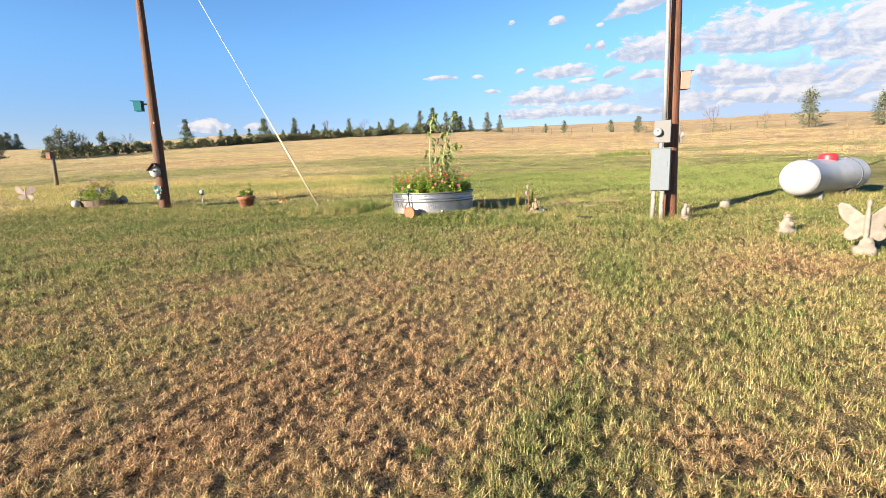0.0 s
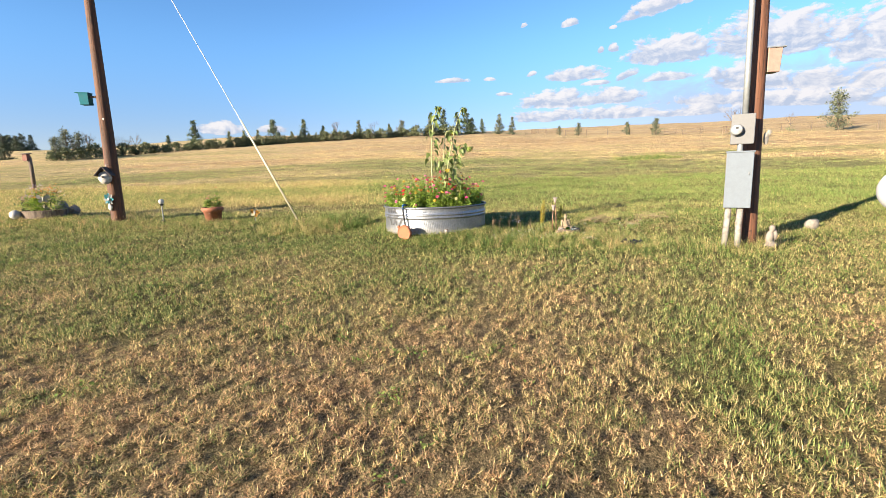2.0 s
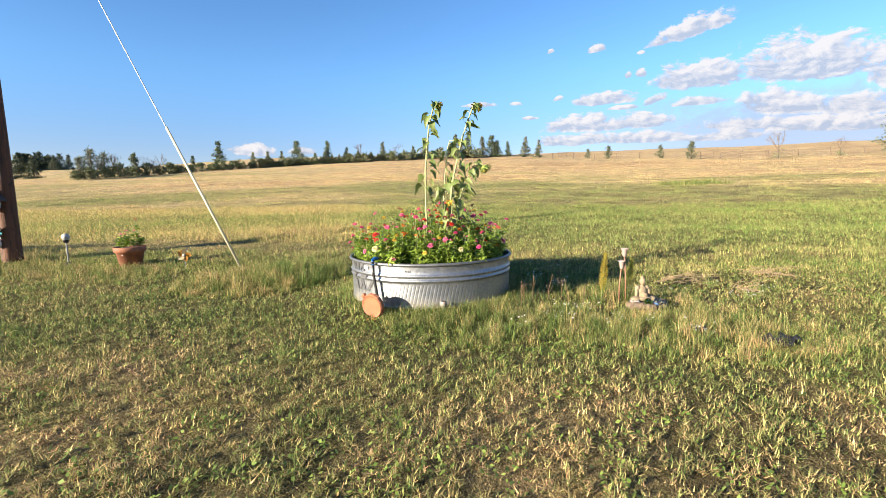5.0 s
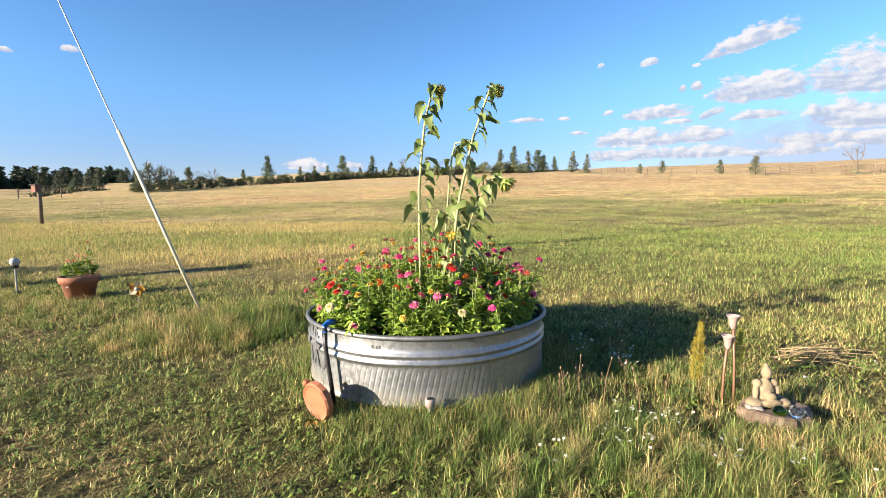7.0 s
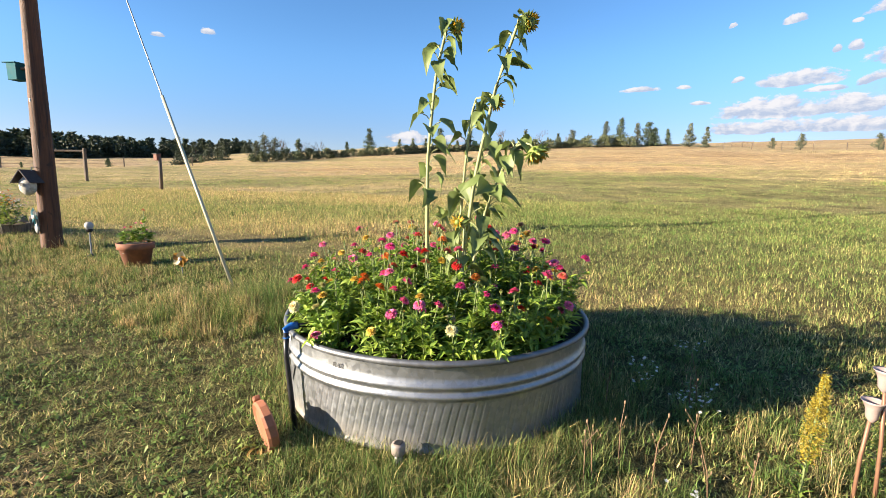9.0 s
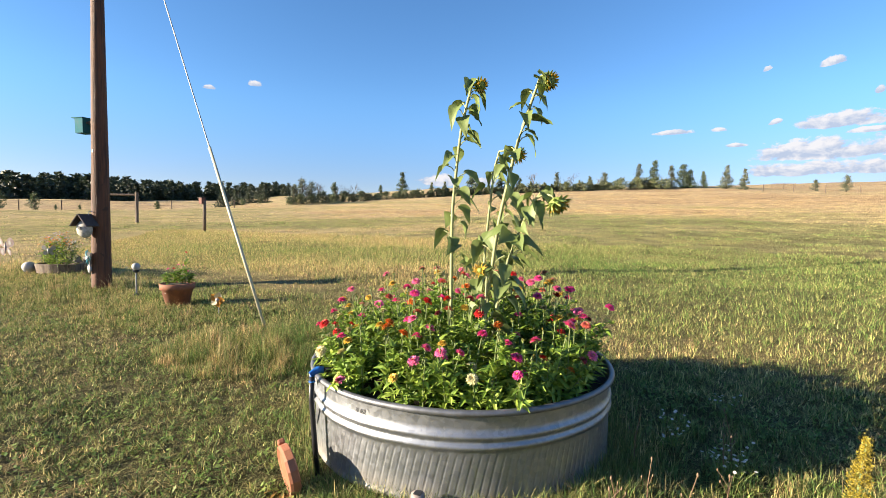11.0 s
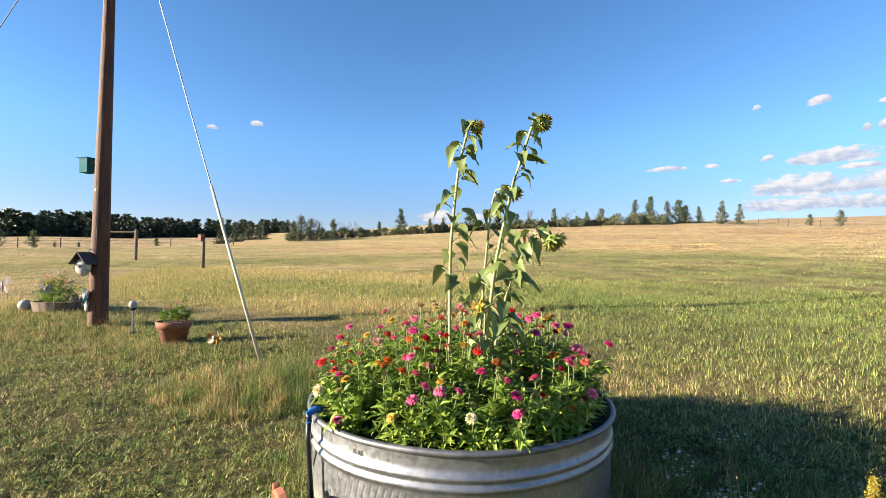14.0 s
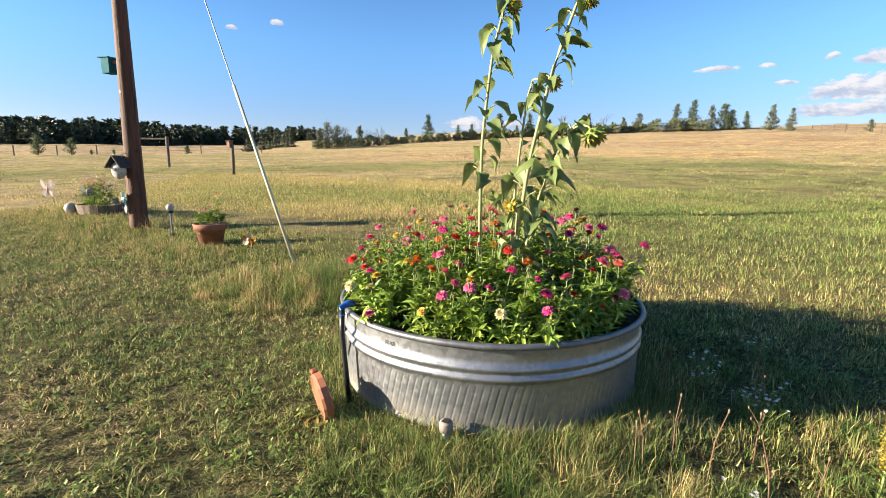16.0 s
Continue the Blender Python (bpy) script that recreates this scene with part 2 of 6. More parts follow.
def blade_material(name="grass_blade", through=0.3, lift=(1.0, 1.0, 1.0), dark=0.55):
    k = Nodes(name, 0.7)
    p, big, fine, g = grass_colours(k, k.attr("green"))
    r = k.island()
    g = k.math("ADD", g, k.math("MULTIPLY", k.math("SUBTRACT", r, 0.5), 0.55))
    c = k.ramp(g, *[(s, tuple(v * u for v, u in zip(col, lift))) for s, col in STRAW])
    v = k.n.new("ShaderNodeTexWhiteNoise")
    v.noise_dimensions = "1D"
    k.l.new(k.math("MULTIPLY", r, 917.0), v.inputs["W"])
    c = k.mix(1.0, c, k.ramp(v.outputs["Value"], (0.0, (0.26, 0.26, 0.26)), (0.5, (0.88, 0.88, 0.88)), (1.0, (1.6, 1.57, 1.48))), "MULTIPLY")
    c = k.mix(k.rng(v.outputs["Value"], 0.0, 0.3, dark, 0.0), c, (0.08, 0.055, 0.025))
    k.b.inputs["Specular IOR Level"].default_value = 0.2
    return k.leafy(c, through).m


def pole_material(name, base, streak):
    k = Nodes(name, 0.75)
    p = k.pos()
    grain = k.noise(k.scaled(p, (1.0, 1.0, 0.045)), 38, 6, 0.65, 0.4)
    wide = k.noise(k.scaled(p, (1.0, 1.0, 0.12)), 6, 4)
    c = k.mix(k.rng(grain, 0.32, 0.68), streak, base)
    c = k.mix(k.rng(wide, 0.45, 0.7, 0.0, 0.55), c, tuple(min(1, v * 1.45) for v in base))
    knot = k.noise(p, 9, 2)
    c = k.mix(k.rng(knot, 0.66, 0.72, 0.0, 0.8), c, (0.035, 0.018, 0.01))
    crack = k.noise(k.scaled(p, (1.0, 1.0, 0.02)), 75, 3, 0.5)
    c = k.mix(k.rng(crack, 0.62, 0.67, 0.0, 0.85), c, (0.02, 0.012, 0.008))
    k.color(c).bump(k.math("SUBTRACT", grain, k.rng(crack, 0.6, 0.67)), 0.55, 0.012)
    return k.m


def galvanised():
    k = Nodes("galvanised_steel", 0.38, 1.0)
    p = k.pos()
    v = k.n.new("ShaderNodeTexVoronoi")
    v.inputs["Scale"].default_value = 42
    k.l.new(p, v.inputs["Vector"])
    sp = k.n.new("ShaderNodeSeparateColor")
    k.l.new(v.outputs["Color"], sp.inputs[0])
    big = k.noise(p, 2.2, 6, 0.6)
    drip = k.noise(k.scaled(p, (1, 1, 0.08)), 11, 5, 0.6)
    c = k.mix(sp.outputs[0], (0.26, 0.275, 0.30), (0.35, 0.365, 0.39))
    c = k.mix(k.rng(big, 0.35, 0.7, 0.0, 0.5), c, (0.20, 0.215, 0.235))
    c = k.mix(k.rng(drip, 0.6, 0.78, 0.0, 0.6), c, (0.38, 0.38, 0.38))
    z = k.n.new("ShaderNodeSeparateXYZ")
    k.l.new(p, z.inputs[0])
    mud = k.math("MULTIPLY", k.rng(z.outputs[2], 0.02, 0.14, 1.0, 0.0), k.rng(drip, 0.3, 0.6))
    c = k.mix(k.math("MULTIPLY", mud, 0.7), c, (0.24, 0.2, 0.14))
    k.color(c)
    k.put(k.math("SUBTRACT", 0.94, k.math("MULTIPLY", mud, 0.7)), k.b.inputs["Metallic"])
    k.rough(k.math("ADD", k.rng(big, 0.2, 0.8, 0.34, 0.5), k.math("MULTIPLY", sp.outputs[1], 0.1)))
    k.bump(k.math("ADD", big, k.math("MULTIPLY", drip, 0.3)), 0.25, 0.012)
    return k.m


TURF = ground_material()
BLADE = blade_material("grass_blade", 0.3, (1.34, 1.24, 1.05), 0.42)
BLADE_TALL = blade_material("tall_grass_blade", 0.3, (1.46, 1.42, 1.08), 0.2)
POLE_RED = pole_material("treated_pole", (0.155, 0.063, 0.0311), (0.0444, 0.0178, 0.0104))
POLE_BROWN = pole_material("weathered_pole", (0.125, 0.047, 0.019), (0.018, 0.007, 0.004))
GREY_WOOD = pole_material("grey_wood", (0.163, 0.118, 0.081), (0.059, 0.0407, 0.0296))
ZINC = galvanised()
ZINC_PIPE = plain("zinc_pipe", (0.222, 0.237, 0.244), 0.5, 0.25, 0.08)
PAINT_GREY = plain("grey_enamel", (0.125, 0.15, 0.18), 0.75, 0.0, 0.06)
PAINT_LIGHT = plain("pale_grey_enamel", (0.14, 0.143, 0.147), 0.75, 0.0, 0.06)
WHITE = plain("white_paint", (0.37, 0.363, 0.348), 0.5, 0.0, 0.08)
PROPANE = plain("worn_white_tank_paint", (0.40, 0.405, 0.42), 0.42, 0.0, 0.10, 3.0)
RED = plain("red_plastic", (0.459, 0.0222, 0.0333), 0.4, 0.0, 0.1)
TERRACOTTA = plain("terracotta", (0.266, 0.1, 0.052), 0.8, 0.0, 0.16)
TERRA_PALE = plain("pale_terracotta", (0.311, 0.115, 0.056), 0.7, 0.0, 0.1)
BLACK = plain("black_plastic", (0.0111, 0.0111, 0.0126), 0.4)
BLUE = plain("blue_plastic", (0.0148, 0.118, 0.407), 0.35)
TEAL = plain("teal_paint", (0.002, 0.10, 0.125), 0.9, 0.0, 0.1)
PEACH = plain("peach_paint", (0.30, 0.205, 0.165), 0.7, 0.0, 0.08)
CONCRETE = plain("cast_stone", (0.225, 0.195, 0.165), 0.9, 0.0, 0.16, 9.0, 0.5)
STONE = plain("pale_stone", (0.244, 0.215, 0.178), 0.85, 0.0, 0.2, 11.0, 0.6)
SOIL = plain("potting_soil", (0.0333, 0.0222, 0.0148), 0.95, 0.0, 0.3, 20.0, 1.0)
BARK = plain("bark", (0.081, 0.063, 0.0444), 0.95, 0.0, 0.25, 12.0, 1.0)
DEADWOOD = plain("bare_twig", (0.126, 0.096, 0.074), 0.9, 0.0, 0.2, 5.0)
PINE_LEAF = foliage("pine_needles", (0.025, 0.045, 0.021), (0.07, 0.10, 0.043), (0.14, 0.17, 0.07), 0.15)
PINE_FAR = foliage("forest_needles", (0.014, 0.026, 0.014), (0.034, 0.052, 0.024), (0.075, 0.095, 0.042), 0.1)
SHRUB_LEAF = foliage("juniper_sprays", (0.04, 0.06, 0.026), (0.12, 0.145, 0.065), (0.25, 0.245, 0.115), 0.15)
SILVER_LEAF = foliage("silver_leaves", (0.052, 0.067, 0.0370), (0.111, 0.133, 0.074), (0.2, 0.215, 0.141), 0.25)
SUN_LEAF = foliage("sunflower_leaf", (0.070, 0.110, 0.026), (0.150, 0.200, 0.056), (0.255, 0.295, 0.105), 0.2)
ZIN_LEAF = foliage("zinnia_leaf", (0.060, 0.125, 0.012), (0.19, 0.30, 0.034), (0.36, 0.46, 0.07), 0.3)
STEM = plain("green_stem", (0.178, 0.222, 0.074), 0.6)
STEM_PALE = plain("pale_hairy_stem", (0.296, 0.318, 0.148), 0.7)

# ---- building helpers ----


def part(name, bm, material, parent, label="", smooth=False):
    """Links a bmesh, or a ready mesh, as one mesh object under a thing or a part."""
    if isinstance(bm, bpy.types.Mesh):
        me = bm
    else:
        bmesh.ops.recalc_face_normals(bm, faces=bm.faces)
        me = bpy.data.meshes.new(name)
        bm.to_mesh(me)
        bm.free()
    if smooth:
        for f in me.polygons:
            f.use_smooth = True
    if material and not me.materials:
        me.materials.append(material)
    ob = new(name, me)
    ob.parent = parent
    if label:
        tagged(ob, label)
    return ob


def thing(name, at, label, category, group="", turn=0.0, kind=""):
    ob = new(name)
    ob.empty_display_size = 0.1
    ob.matrix_basis = pose(*at, 0, 0, turn)
    return tagged(ob, label, category, group, kind)


def box(bm, sx, sy, sz, m=None, bevel=0.0):
    r = bmesh.ops.create_cube(bm, size=1.0)
    bmesh.ops.scale(bm, vec=(sx, sy, sz), verts=r["verts"])
    if bevel:
        ed = list({e for v in r["verts"] for e in v.link_edges})
        r2 = bmesh.ops.bevel(bm, geom=ed, offset=bevel, segments=2, affect="EDGES", profile=0.5)
        vs = list({v for f in r2["faces"] for v in f.verts} | {v for v in r["verts"] if v.is_valid})
    else:
        vs = r["verts"]
    if m is not None:
        bmesh.ops.transform(bm, matrix=m, verts=vs)
    return vs


def lathe(profile, seg=24, bm=None, m=None, close=False):
    """Turns (radius, height) pairs round the z axis."""
    bm = bm or bmesh.new()
    rings = []
    for r, z in profile:
        if r <= 1e-5:
            rings.append([bm.verts.new((0, 0, z))])
        else:
            rings.append([bm.verts.new((r * math.cos(2 * math.pi * i / seg), r * math.sin(2 * math.pi * i / seg), z)) for i in range(seg)])
    for a, b in zip(rings, rings[1:]):
        for i in range(seg):
            j = (i + 1) % seg
            if len(a) == 1 and len(b) == 1:
                continue
            if len(a) == 1:
                bm.faces.new((a[0], b[i], b[j]))
            elif len(b) == 1:
                bm.faces.new((a[i], a[j], b[0]))
            else:
                bm.faces.new((a[i], a[j], b[j], b[i]))
    if m is not None:
        bmesh.ops.transform(bm, matrix=m, verts=[v for r in rings for v in r])
    return bm


def tube(points, radii, seg=8, bm=None):
    """A round rod along points; radii: one number or one for each point."""
    bm = bm or bmesh.new()
    pts = [Vector(p) for p in points]
    if isinstance(radii, (int, float)):
        radii = [radii] * len(pts)
    rings = []
    for i, p in enumerate(pts):
        d = (pts[min(i + 1, len(pts) - 1)] - pts[max(i - 1, 0)]).normalized()
        side = d.cross(Vector((0.13, 0.27, 1)) if abs(d.z) < 0.95 else Vector((1, 0.1, 0))).normalized()
        up = side.cross(d)
        rings.append([bm.verts.new(p + radii[i] * (side * math.cos(2 * math.pi * k / seg) + up * math.sin(2 * math.pi * k / seg))) for k in range(seg)])
    for a, b in zip(rings, rings[1:]):
        for i in range(seg):
            j = (i + 1) % seg
            bm.faces.new((a[i], a[j], b[j], b[i]))
    bm.faces.new(rings[0][::-1])
    bm.faces.new(rings[-1])
    return bm


def mesh_np(name, co, tri, material, green=None):
    """A mesh of triangles from arrays."""
    me = bpy.data.meshes.new(name)
    co = np.asarray(co, dtype=np.float32)
    tri = np.asarray(tri, dtype=np.int32)
    me.vertices.add(len(co))
    me.vertices.foreach_set("co", co.ravel())
    me.loops.add(tri.size)
    me.loops.foreach_set("vertex_index", tri.ravel())
    me.polygons.add(len(tri))
    me.polygons.foreach_set("loop_start", np.arange(0, tri.size, 3, dtype=np.int32))
    me.polygons.foreach_set("loop_total", np.full(len(tri), 3, dtype=np.int32))
    if green is not None:
        a = me.attributes.new("green", "FLOAT", "POINT")
        a.data.foreach_set("value", np.asarray(green, dtype=np.float32))
    me.update(calc_edges=True)
    me.validate()
    me.materials.append(material)
    return me


# ---- ground ----
RNG = np.random.default_rng(5)
_wav = [(RNG.uniform(0, 2 * np.pi), RNG.uniform(0.7, 1.4), RNG.uniform(0, 6.28)) for _ in range(36)]


def waves(x, y, length, n=7, start=0):
    """Smooth random relief between about -1 and 1, for features of that length."""
    s = 0.0
    for a, f, ph in _wav[start:start + n]:
        k = 2 * np.pi * f / length
        s = s + np.sin(k * (x * np.cos(a) + y * np.sin(a)) + ph + 1.7 * np.sin(0.43 * k * (x * np.sin(a) - y * np.cos(a)) + 2 * ph))
    return s / (0.55 * n)


def smooth(a, b, v):
    s = np.clip((v - a) / (b - a), 0, 1)
    return s * s * (3 - 2 * s)


AZ_R = [-180, -90, -60, -43, -36, -29, -20, -11, -4, 5, 12, 24, 32, 38, 43, 50, 57, 63, 72, 90, 180]
EL_R = [1.0, 2.0, 2.4, 2.6, 2.95, 3.1, 3.5, 3.9, 4.35, 4.25, 4.15, 3.45, 2.85, 2.35, 2.0, 1.45, 0.95, 0.8, 0.55, 0.5, 1.0]
DI_R = [120, 120, 110, 105, 105, 105, 110, 120, 128, 122, 116, 108, 102, 96, 88, 78, 72, 70, 70, 80, 120]
EL_2 = [1.0, 2.0, 3.0, 3.65, 4.1, 4.15, 4.4, 4.5, 4.45, 4.5, 4.6, 4.4, 3.8, 3.2, 2.95, 2.2, 1.9, 1.75, 1.5, 1.2, 1.0]
CX, CY = 0.5, 6.0


def near_z(x, y):
    return -0.09 - 0.004 * x + 0.047 * y + 0.1 * smooth(11, 13.5, y) / (1 + np.exp(np.clip(0.8 * x, -30, 30))) + 0.10 * np.exp(-(((x + 10.2) / 2.2) ** 2 + ((y - 13.3) / 1.3) ** 2))


def ground_z(x, y):
    x, y = np.asarray(x, float), np.asarray(y, float)
    r = np.hypot(x - CX, y - CY)
    a = np.degrees(np.arctan2(-(x - CX), y - CY))
    ux, uy = (x - CX) / np.maximum(r, 1e-6), (y - CY) / np.maximum(r, 1e-6)
    d1 = np.interp(a, AZ_R, DI_R)
    z1 = 1.75 + d1 * np.tan(np.radians(np.interp(a, AZ_R, EL_R)))
    d2 = np.interp(a, [-180, -20, 10, 45, 60, 180], [380, 360, 330, 200, 172, 200])
    z2 = 1.75 + d2 * np.tan(np.radians(np.interp(a, AZ_R, EL_2)))
    z15 = near_z(CX + 15 * ux, CY + 15 * uy)
    t = np.clip((r - 15) / (d1 - 15), 0, 1)
    z = np.where(r < 15, near_z(x, y), z15 + (z1 - z15) * (0.75 * t + 0.25 * t * t))
    t2 = np.clip((r - d1) / (d2 - d1), 0, 1)
    dip = np.sin(np.pi * np.clip(t2 * 1.15, 0, 1)) * -1.6 * smooth(40, 56, np.abs(a))
    z = np.where(r > d1, z1 + (z2 - z1) * t2 + dip, z)
    z = z + 0.085 * np.exp(-(((x + 0.2) ** 2 + (y - 11.1) ** 2) / 1.9) ** 2)
    z = z + 0.012 * waves(x, y, 1.3) + 0.03 * waves(x, y, 5.0, 7, 7) * smooth(4, 14, r) + 0.25 * waves(x, y, 38, 7, 14) * smooth(30, 90, r)
    return z


def blob(x, y, cx, cy, rx, ry, turn=0.0):
    c, s = math.cos(radians(turn)), math.sin(radians(turn))
    u, v = ((x - cx) * c + (y - cy) * s) / rx, (-(x - cx) * s + (y - cy) * c) / ry
    return np.exp(-(u * u + v * v))


def greenness(x, y):
    """0 straw and bare thatch, 1 lush green."""
    x, y = np.asarray(x, float), np.asarray(y, float)
    w1, w2, w3 = waves(x, y, 1.1, 7, 0), waves(x, y, 3.1, 7, 9), waves(x, y, 0.45, 7, 20)
    g = 0.36 + 0.24 * smooth(4.5, 8.5, y) + 0.13 * w1 + 0.15 * w2 + 0.09 * w3
    g = g - 0.38 * blob(x, y, -0.9, 2.9, 1.5, 1.9, 20) - 0.22 * blob(x, y, 0.5, 6.3, 1.2, 1.4) - 0.18 * blob(x, y, 2.9, 3.6, 0.9, 2.0, -20)
    g = g + 0.45 * blob(x, y, 2.0, 5.4, 0.42, 1.3, -12) + 0.35 * blob(x, y, 0.6, 2.2, 0.5, 1.1, -22) + 0.25 * blob(x, y, 2.7, 2.8, 0.8, 1.4)
    g = g + 0.10 * smooth(-2, -5, x) * smooth(9, 4, y) + 0.12 * smooth(8, 10, y) + 0.04 * smooth(0.8, 2.5, x) * smooth(7, 3, y)
    g = g + 0.4 * blob(x, y, -0.1, 10.9, 1.5, 1.3) + 0.42 * blob(x, y, 1.5, 10.1, 1.7, 1.0) + 0.2 * blob(x, y, -7.2, 12.4, 3.5, 0.8) + 0.3 * blob(x, y, 4.5, 9.4, 1.2, 0.9)
    r = np.hypot(x - CX, y - CY)
    a = np.degrees(np.arctan2(-(x - CX), y - CY))
    far = 0.37 + 0.17 * waves(x * 0.4, y, 9, 7, 4) + 0.20 * waves(x * 0.25, y, 30, 7, 18) - 0.24 * smooth(36, 56, r + 6 * waves(x, y, 22, 6, 11)) * (1 - 0.6 * smooth(14, 24, a))
    far = far - 0.03 * smooth(8, 24, a) * smooth(36, 19, r + 4 * waves(x, y, 9, 5, 6))
    far = far + 0.62 * smooth(22, -4, a) * smooth(38, 22, r + 4 * waves(x, y, 14, 6, 6)) * smooth(6, 9, r)
    far = far + 0.5 * np.exp(-((r - 33 - 3 * waves(x, y, 20, 5, 3)) / 3.5) ** 2) * smooth(-30, 10, a)
    far = far + 0.22 * np.exp(-((r - 44) / 5.0) ** 2) * smooth(-6, -14, a)
    far = far + 0.25 * np.exp(-((r - 98) / 6.0) ** 2) * smooth(-8, -16, a)
    far = far + 0.20 * smooth(30, 50, a) * smooth(26, 40, r) * smooth(73, 66, r) - 0.15 * smooth(72, 78, r) * smooth(40, 48, a)
    far = far + 0.2 * smooth(60, 50, a) * smooth(25, 55, a) * smooth(36, 60, r)
    return np.clip(g + (far - g) * smooth(7.5, 10.5, y) * smooth(8.0, 11.0, np.hypot((x - CX) * 0.6, y - CY)), 0, 1)


def ground():
    rings = [0.0]
    step = 0.16
    while rings[-1] < 3200:
        rings.append(rings[-1] + step)
        step = 0.16 if rings[-1] < 12 else min(step * 1.045, 120)
    nseg = 330
    rr = np.array(rings[1:])
    th = np.linspace(0, 2 * np.pi, nseg, endpoint=False)
    R, T = np.meshgrid(rr, th, indexing="ij")
    X = np.concatenate([[CX], (CX + R * np.sin(T)).ravel()])
    Y = np.concatenate([[CY], (CY + R * np.cos(T)).ravel()])
    Z = ground_z(X, Y)
    i = np.arange(nseg)
    j = (i + 1) % nseg
    tris = [np.stack([np.zeros(nseg, int), 1 + j, 1 + i], 1)]
    for k in range(len(rr) - 1):
        a, b = 1 + k * nseg, 1 + (k + 1) * nseg
        tris.append(np.stack([a + i, a + j, b + j], 1))
        tris.append(np.stack([a + i, b + j, b + i], 1))
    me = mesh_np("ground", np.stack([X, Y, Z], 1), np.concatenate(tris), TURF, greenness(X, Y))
    for f in me.polygons:
        f.use_smooth = True
    return tagged(new("ground", me), "dry mown lawn and rolling straw-coloured prairie field", "ground", kind="structure")


ground()

# ---- the planter tank ----
TX, TY, TZ, TR = -0.20, 11.14, 0.50, 0.954
VS = 0.775  # the lower part of the wall stands in the ground


def stock_tank():
    t = thing("stock_tank", (TX, TY, TZ), "large round galvanised steel stock tank used as a flower planter", "planter")
    nf = 152
    n = nf * 8
    prof = []
    for z, off, fl in [(0.0, 0.004, 0), (0.012, 0.010, 0), (0.024, 0.008, 0), (0.036, 0.0, 0), (0.06, 0.0, 0.6), (0.09, 0, 1), (0.15, 0, 1), (0.21, 0, 1), (0.27, 0, 1), (0.31, 0, 0.8), (0.335, 0, 0.0),
                       (0.350, 0.002, 0), (0.362, 0.013, 0), (0.376, 0.020, 0), (0.390, 0.013, 0), (0.402, 0.003, 0), (0.416, 0.002, 0), (0.428, 0.013, 0), (0.442, 0.020, 0), (0.456, 0.013, 0), (0.468, 0.002, 0), (0.50, 0.0, 0), (0.57, 0.0, 0), (0.592, 0.003, 0)]:
        prof.append((z * VS, off * 0.8, fl))
    th = np.linspace(0, 2 * np.pi, n, endpoint=False)
    co = []
    for z, off, fl in prof:
        crease = np.tile([-1.0, -0.1, 0.03, 0.03, 0.03, 0.03, 0.03, -0.1], nf)
        tz = th + 0.24 * z
        dent = 0.002 * np.sin(3 * tz + 1) * np.sin(9 * z) + 0.003 * np.sin(7 * tz + 2.3)
        r = TR - 0.012 + off + fl * 0.0022 * crease + dent
        co.append(np.stack([r * np.cos(tz), r * np.sin(tz), np.full(n, z)], 1))
    co = np.concatenate(co)
    i = np.arange(n)
    j = (i + 1) % n
    tri = []
    for k in range(len(prof) - 1):
        a, b = k * n, (k + 1) * n
        tri += [np.stack([a + i, a + j, b + j], 1), np.stack([a + i, b + j, b + i], 1)]
    me = mesh_np("wall", co, np.concatenate(tri), ZINC)
    part("wall", me, None, t, "", True)
    bm = bmesh.new()
    m = 128
    rings = []
    for q in range(m):
        a = 2 * math.pi * q / m
        cr = TR + 0.002 + 0.003 * math.sin(7 * a + 2.3)
        rings.append([bm.verts.new(((cr + 0.017 * math.cos(b)) * math.cos(a), (cr + 0.017 * math.cos(b)) * math.sin(a), 0.463 + 0.017 * math.sin(b))) for b in [2 * math.pi * s / 10 for s in range(10)]])
    for q in range(m):
        a, b = rings[q], rings[(q + 1) % m]
        for s in range(10):
            bm.faces.new((a[s], b[s], b[(s + 1) % 10], a[(s + 1) % 10]))
    part("rolled_rim", bm, DARK_RIM, t, "dull dark grey rolled steel rim", True)
    part("liner", lathe([(TR - 0.02, 0.462), (TR - 0.022, 0.3), (TR - 0.022, 0.02), (0, 0.02)], 96), ZINC, t, "", True)
    bm = bmesh.new()
    rings = [0.0, 0.2, 0.4, 0.6, 0.75, TR - 0.024]
    bm2 = lathe([(r, 0.395 + 0.015 * math.sin(r * 9)) for r in rings[::-1]], 64, bm)
    part("soil", bm2, SOIL, t, "dark moist potting soil", True)
    # stamped size mark
    cu = bpy.data.curves.new("size_mark", "FONT")
    cu.body, cu.size, cu.extrude, cu.align_x = "R 62", 0.034, 0.0012, "CENTER"
    tmp = bpy.data.objects.new("size_mark", cu)
    me = bpy.data.meshes.new_from_object(tmp)
    bpy.data.objects.remove(tmp)
    a0 = radians(-99)
    for v in me.vertices:
        a = a0 + v.co.x / TR
        r = TR - 0.009 + v.co.z * 0.5 + 0.001 + 0.003 * math.sin(7 * a + 2.3)
        v.co = (r * math.cos(a), r * math.sin(a), 0.383 + v.co.y)
    me.materials.clear()
    part("size_mark", me, INK, t, "dark stamped lettering")

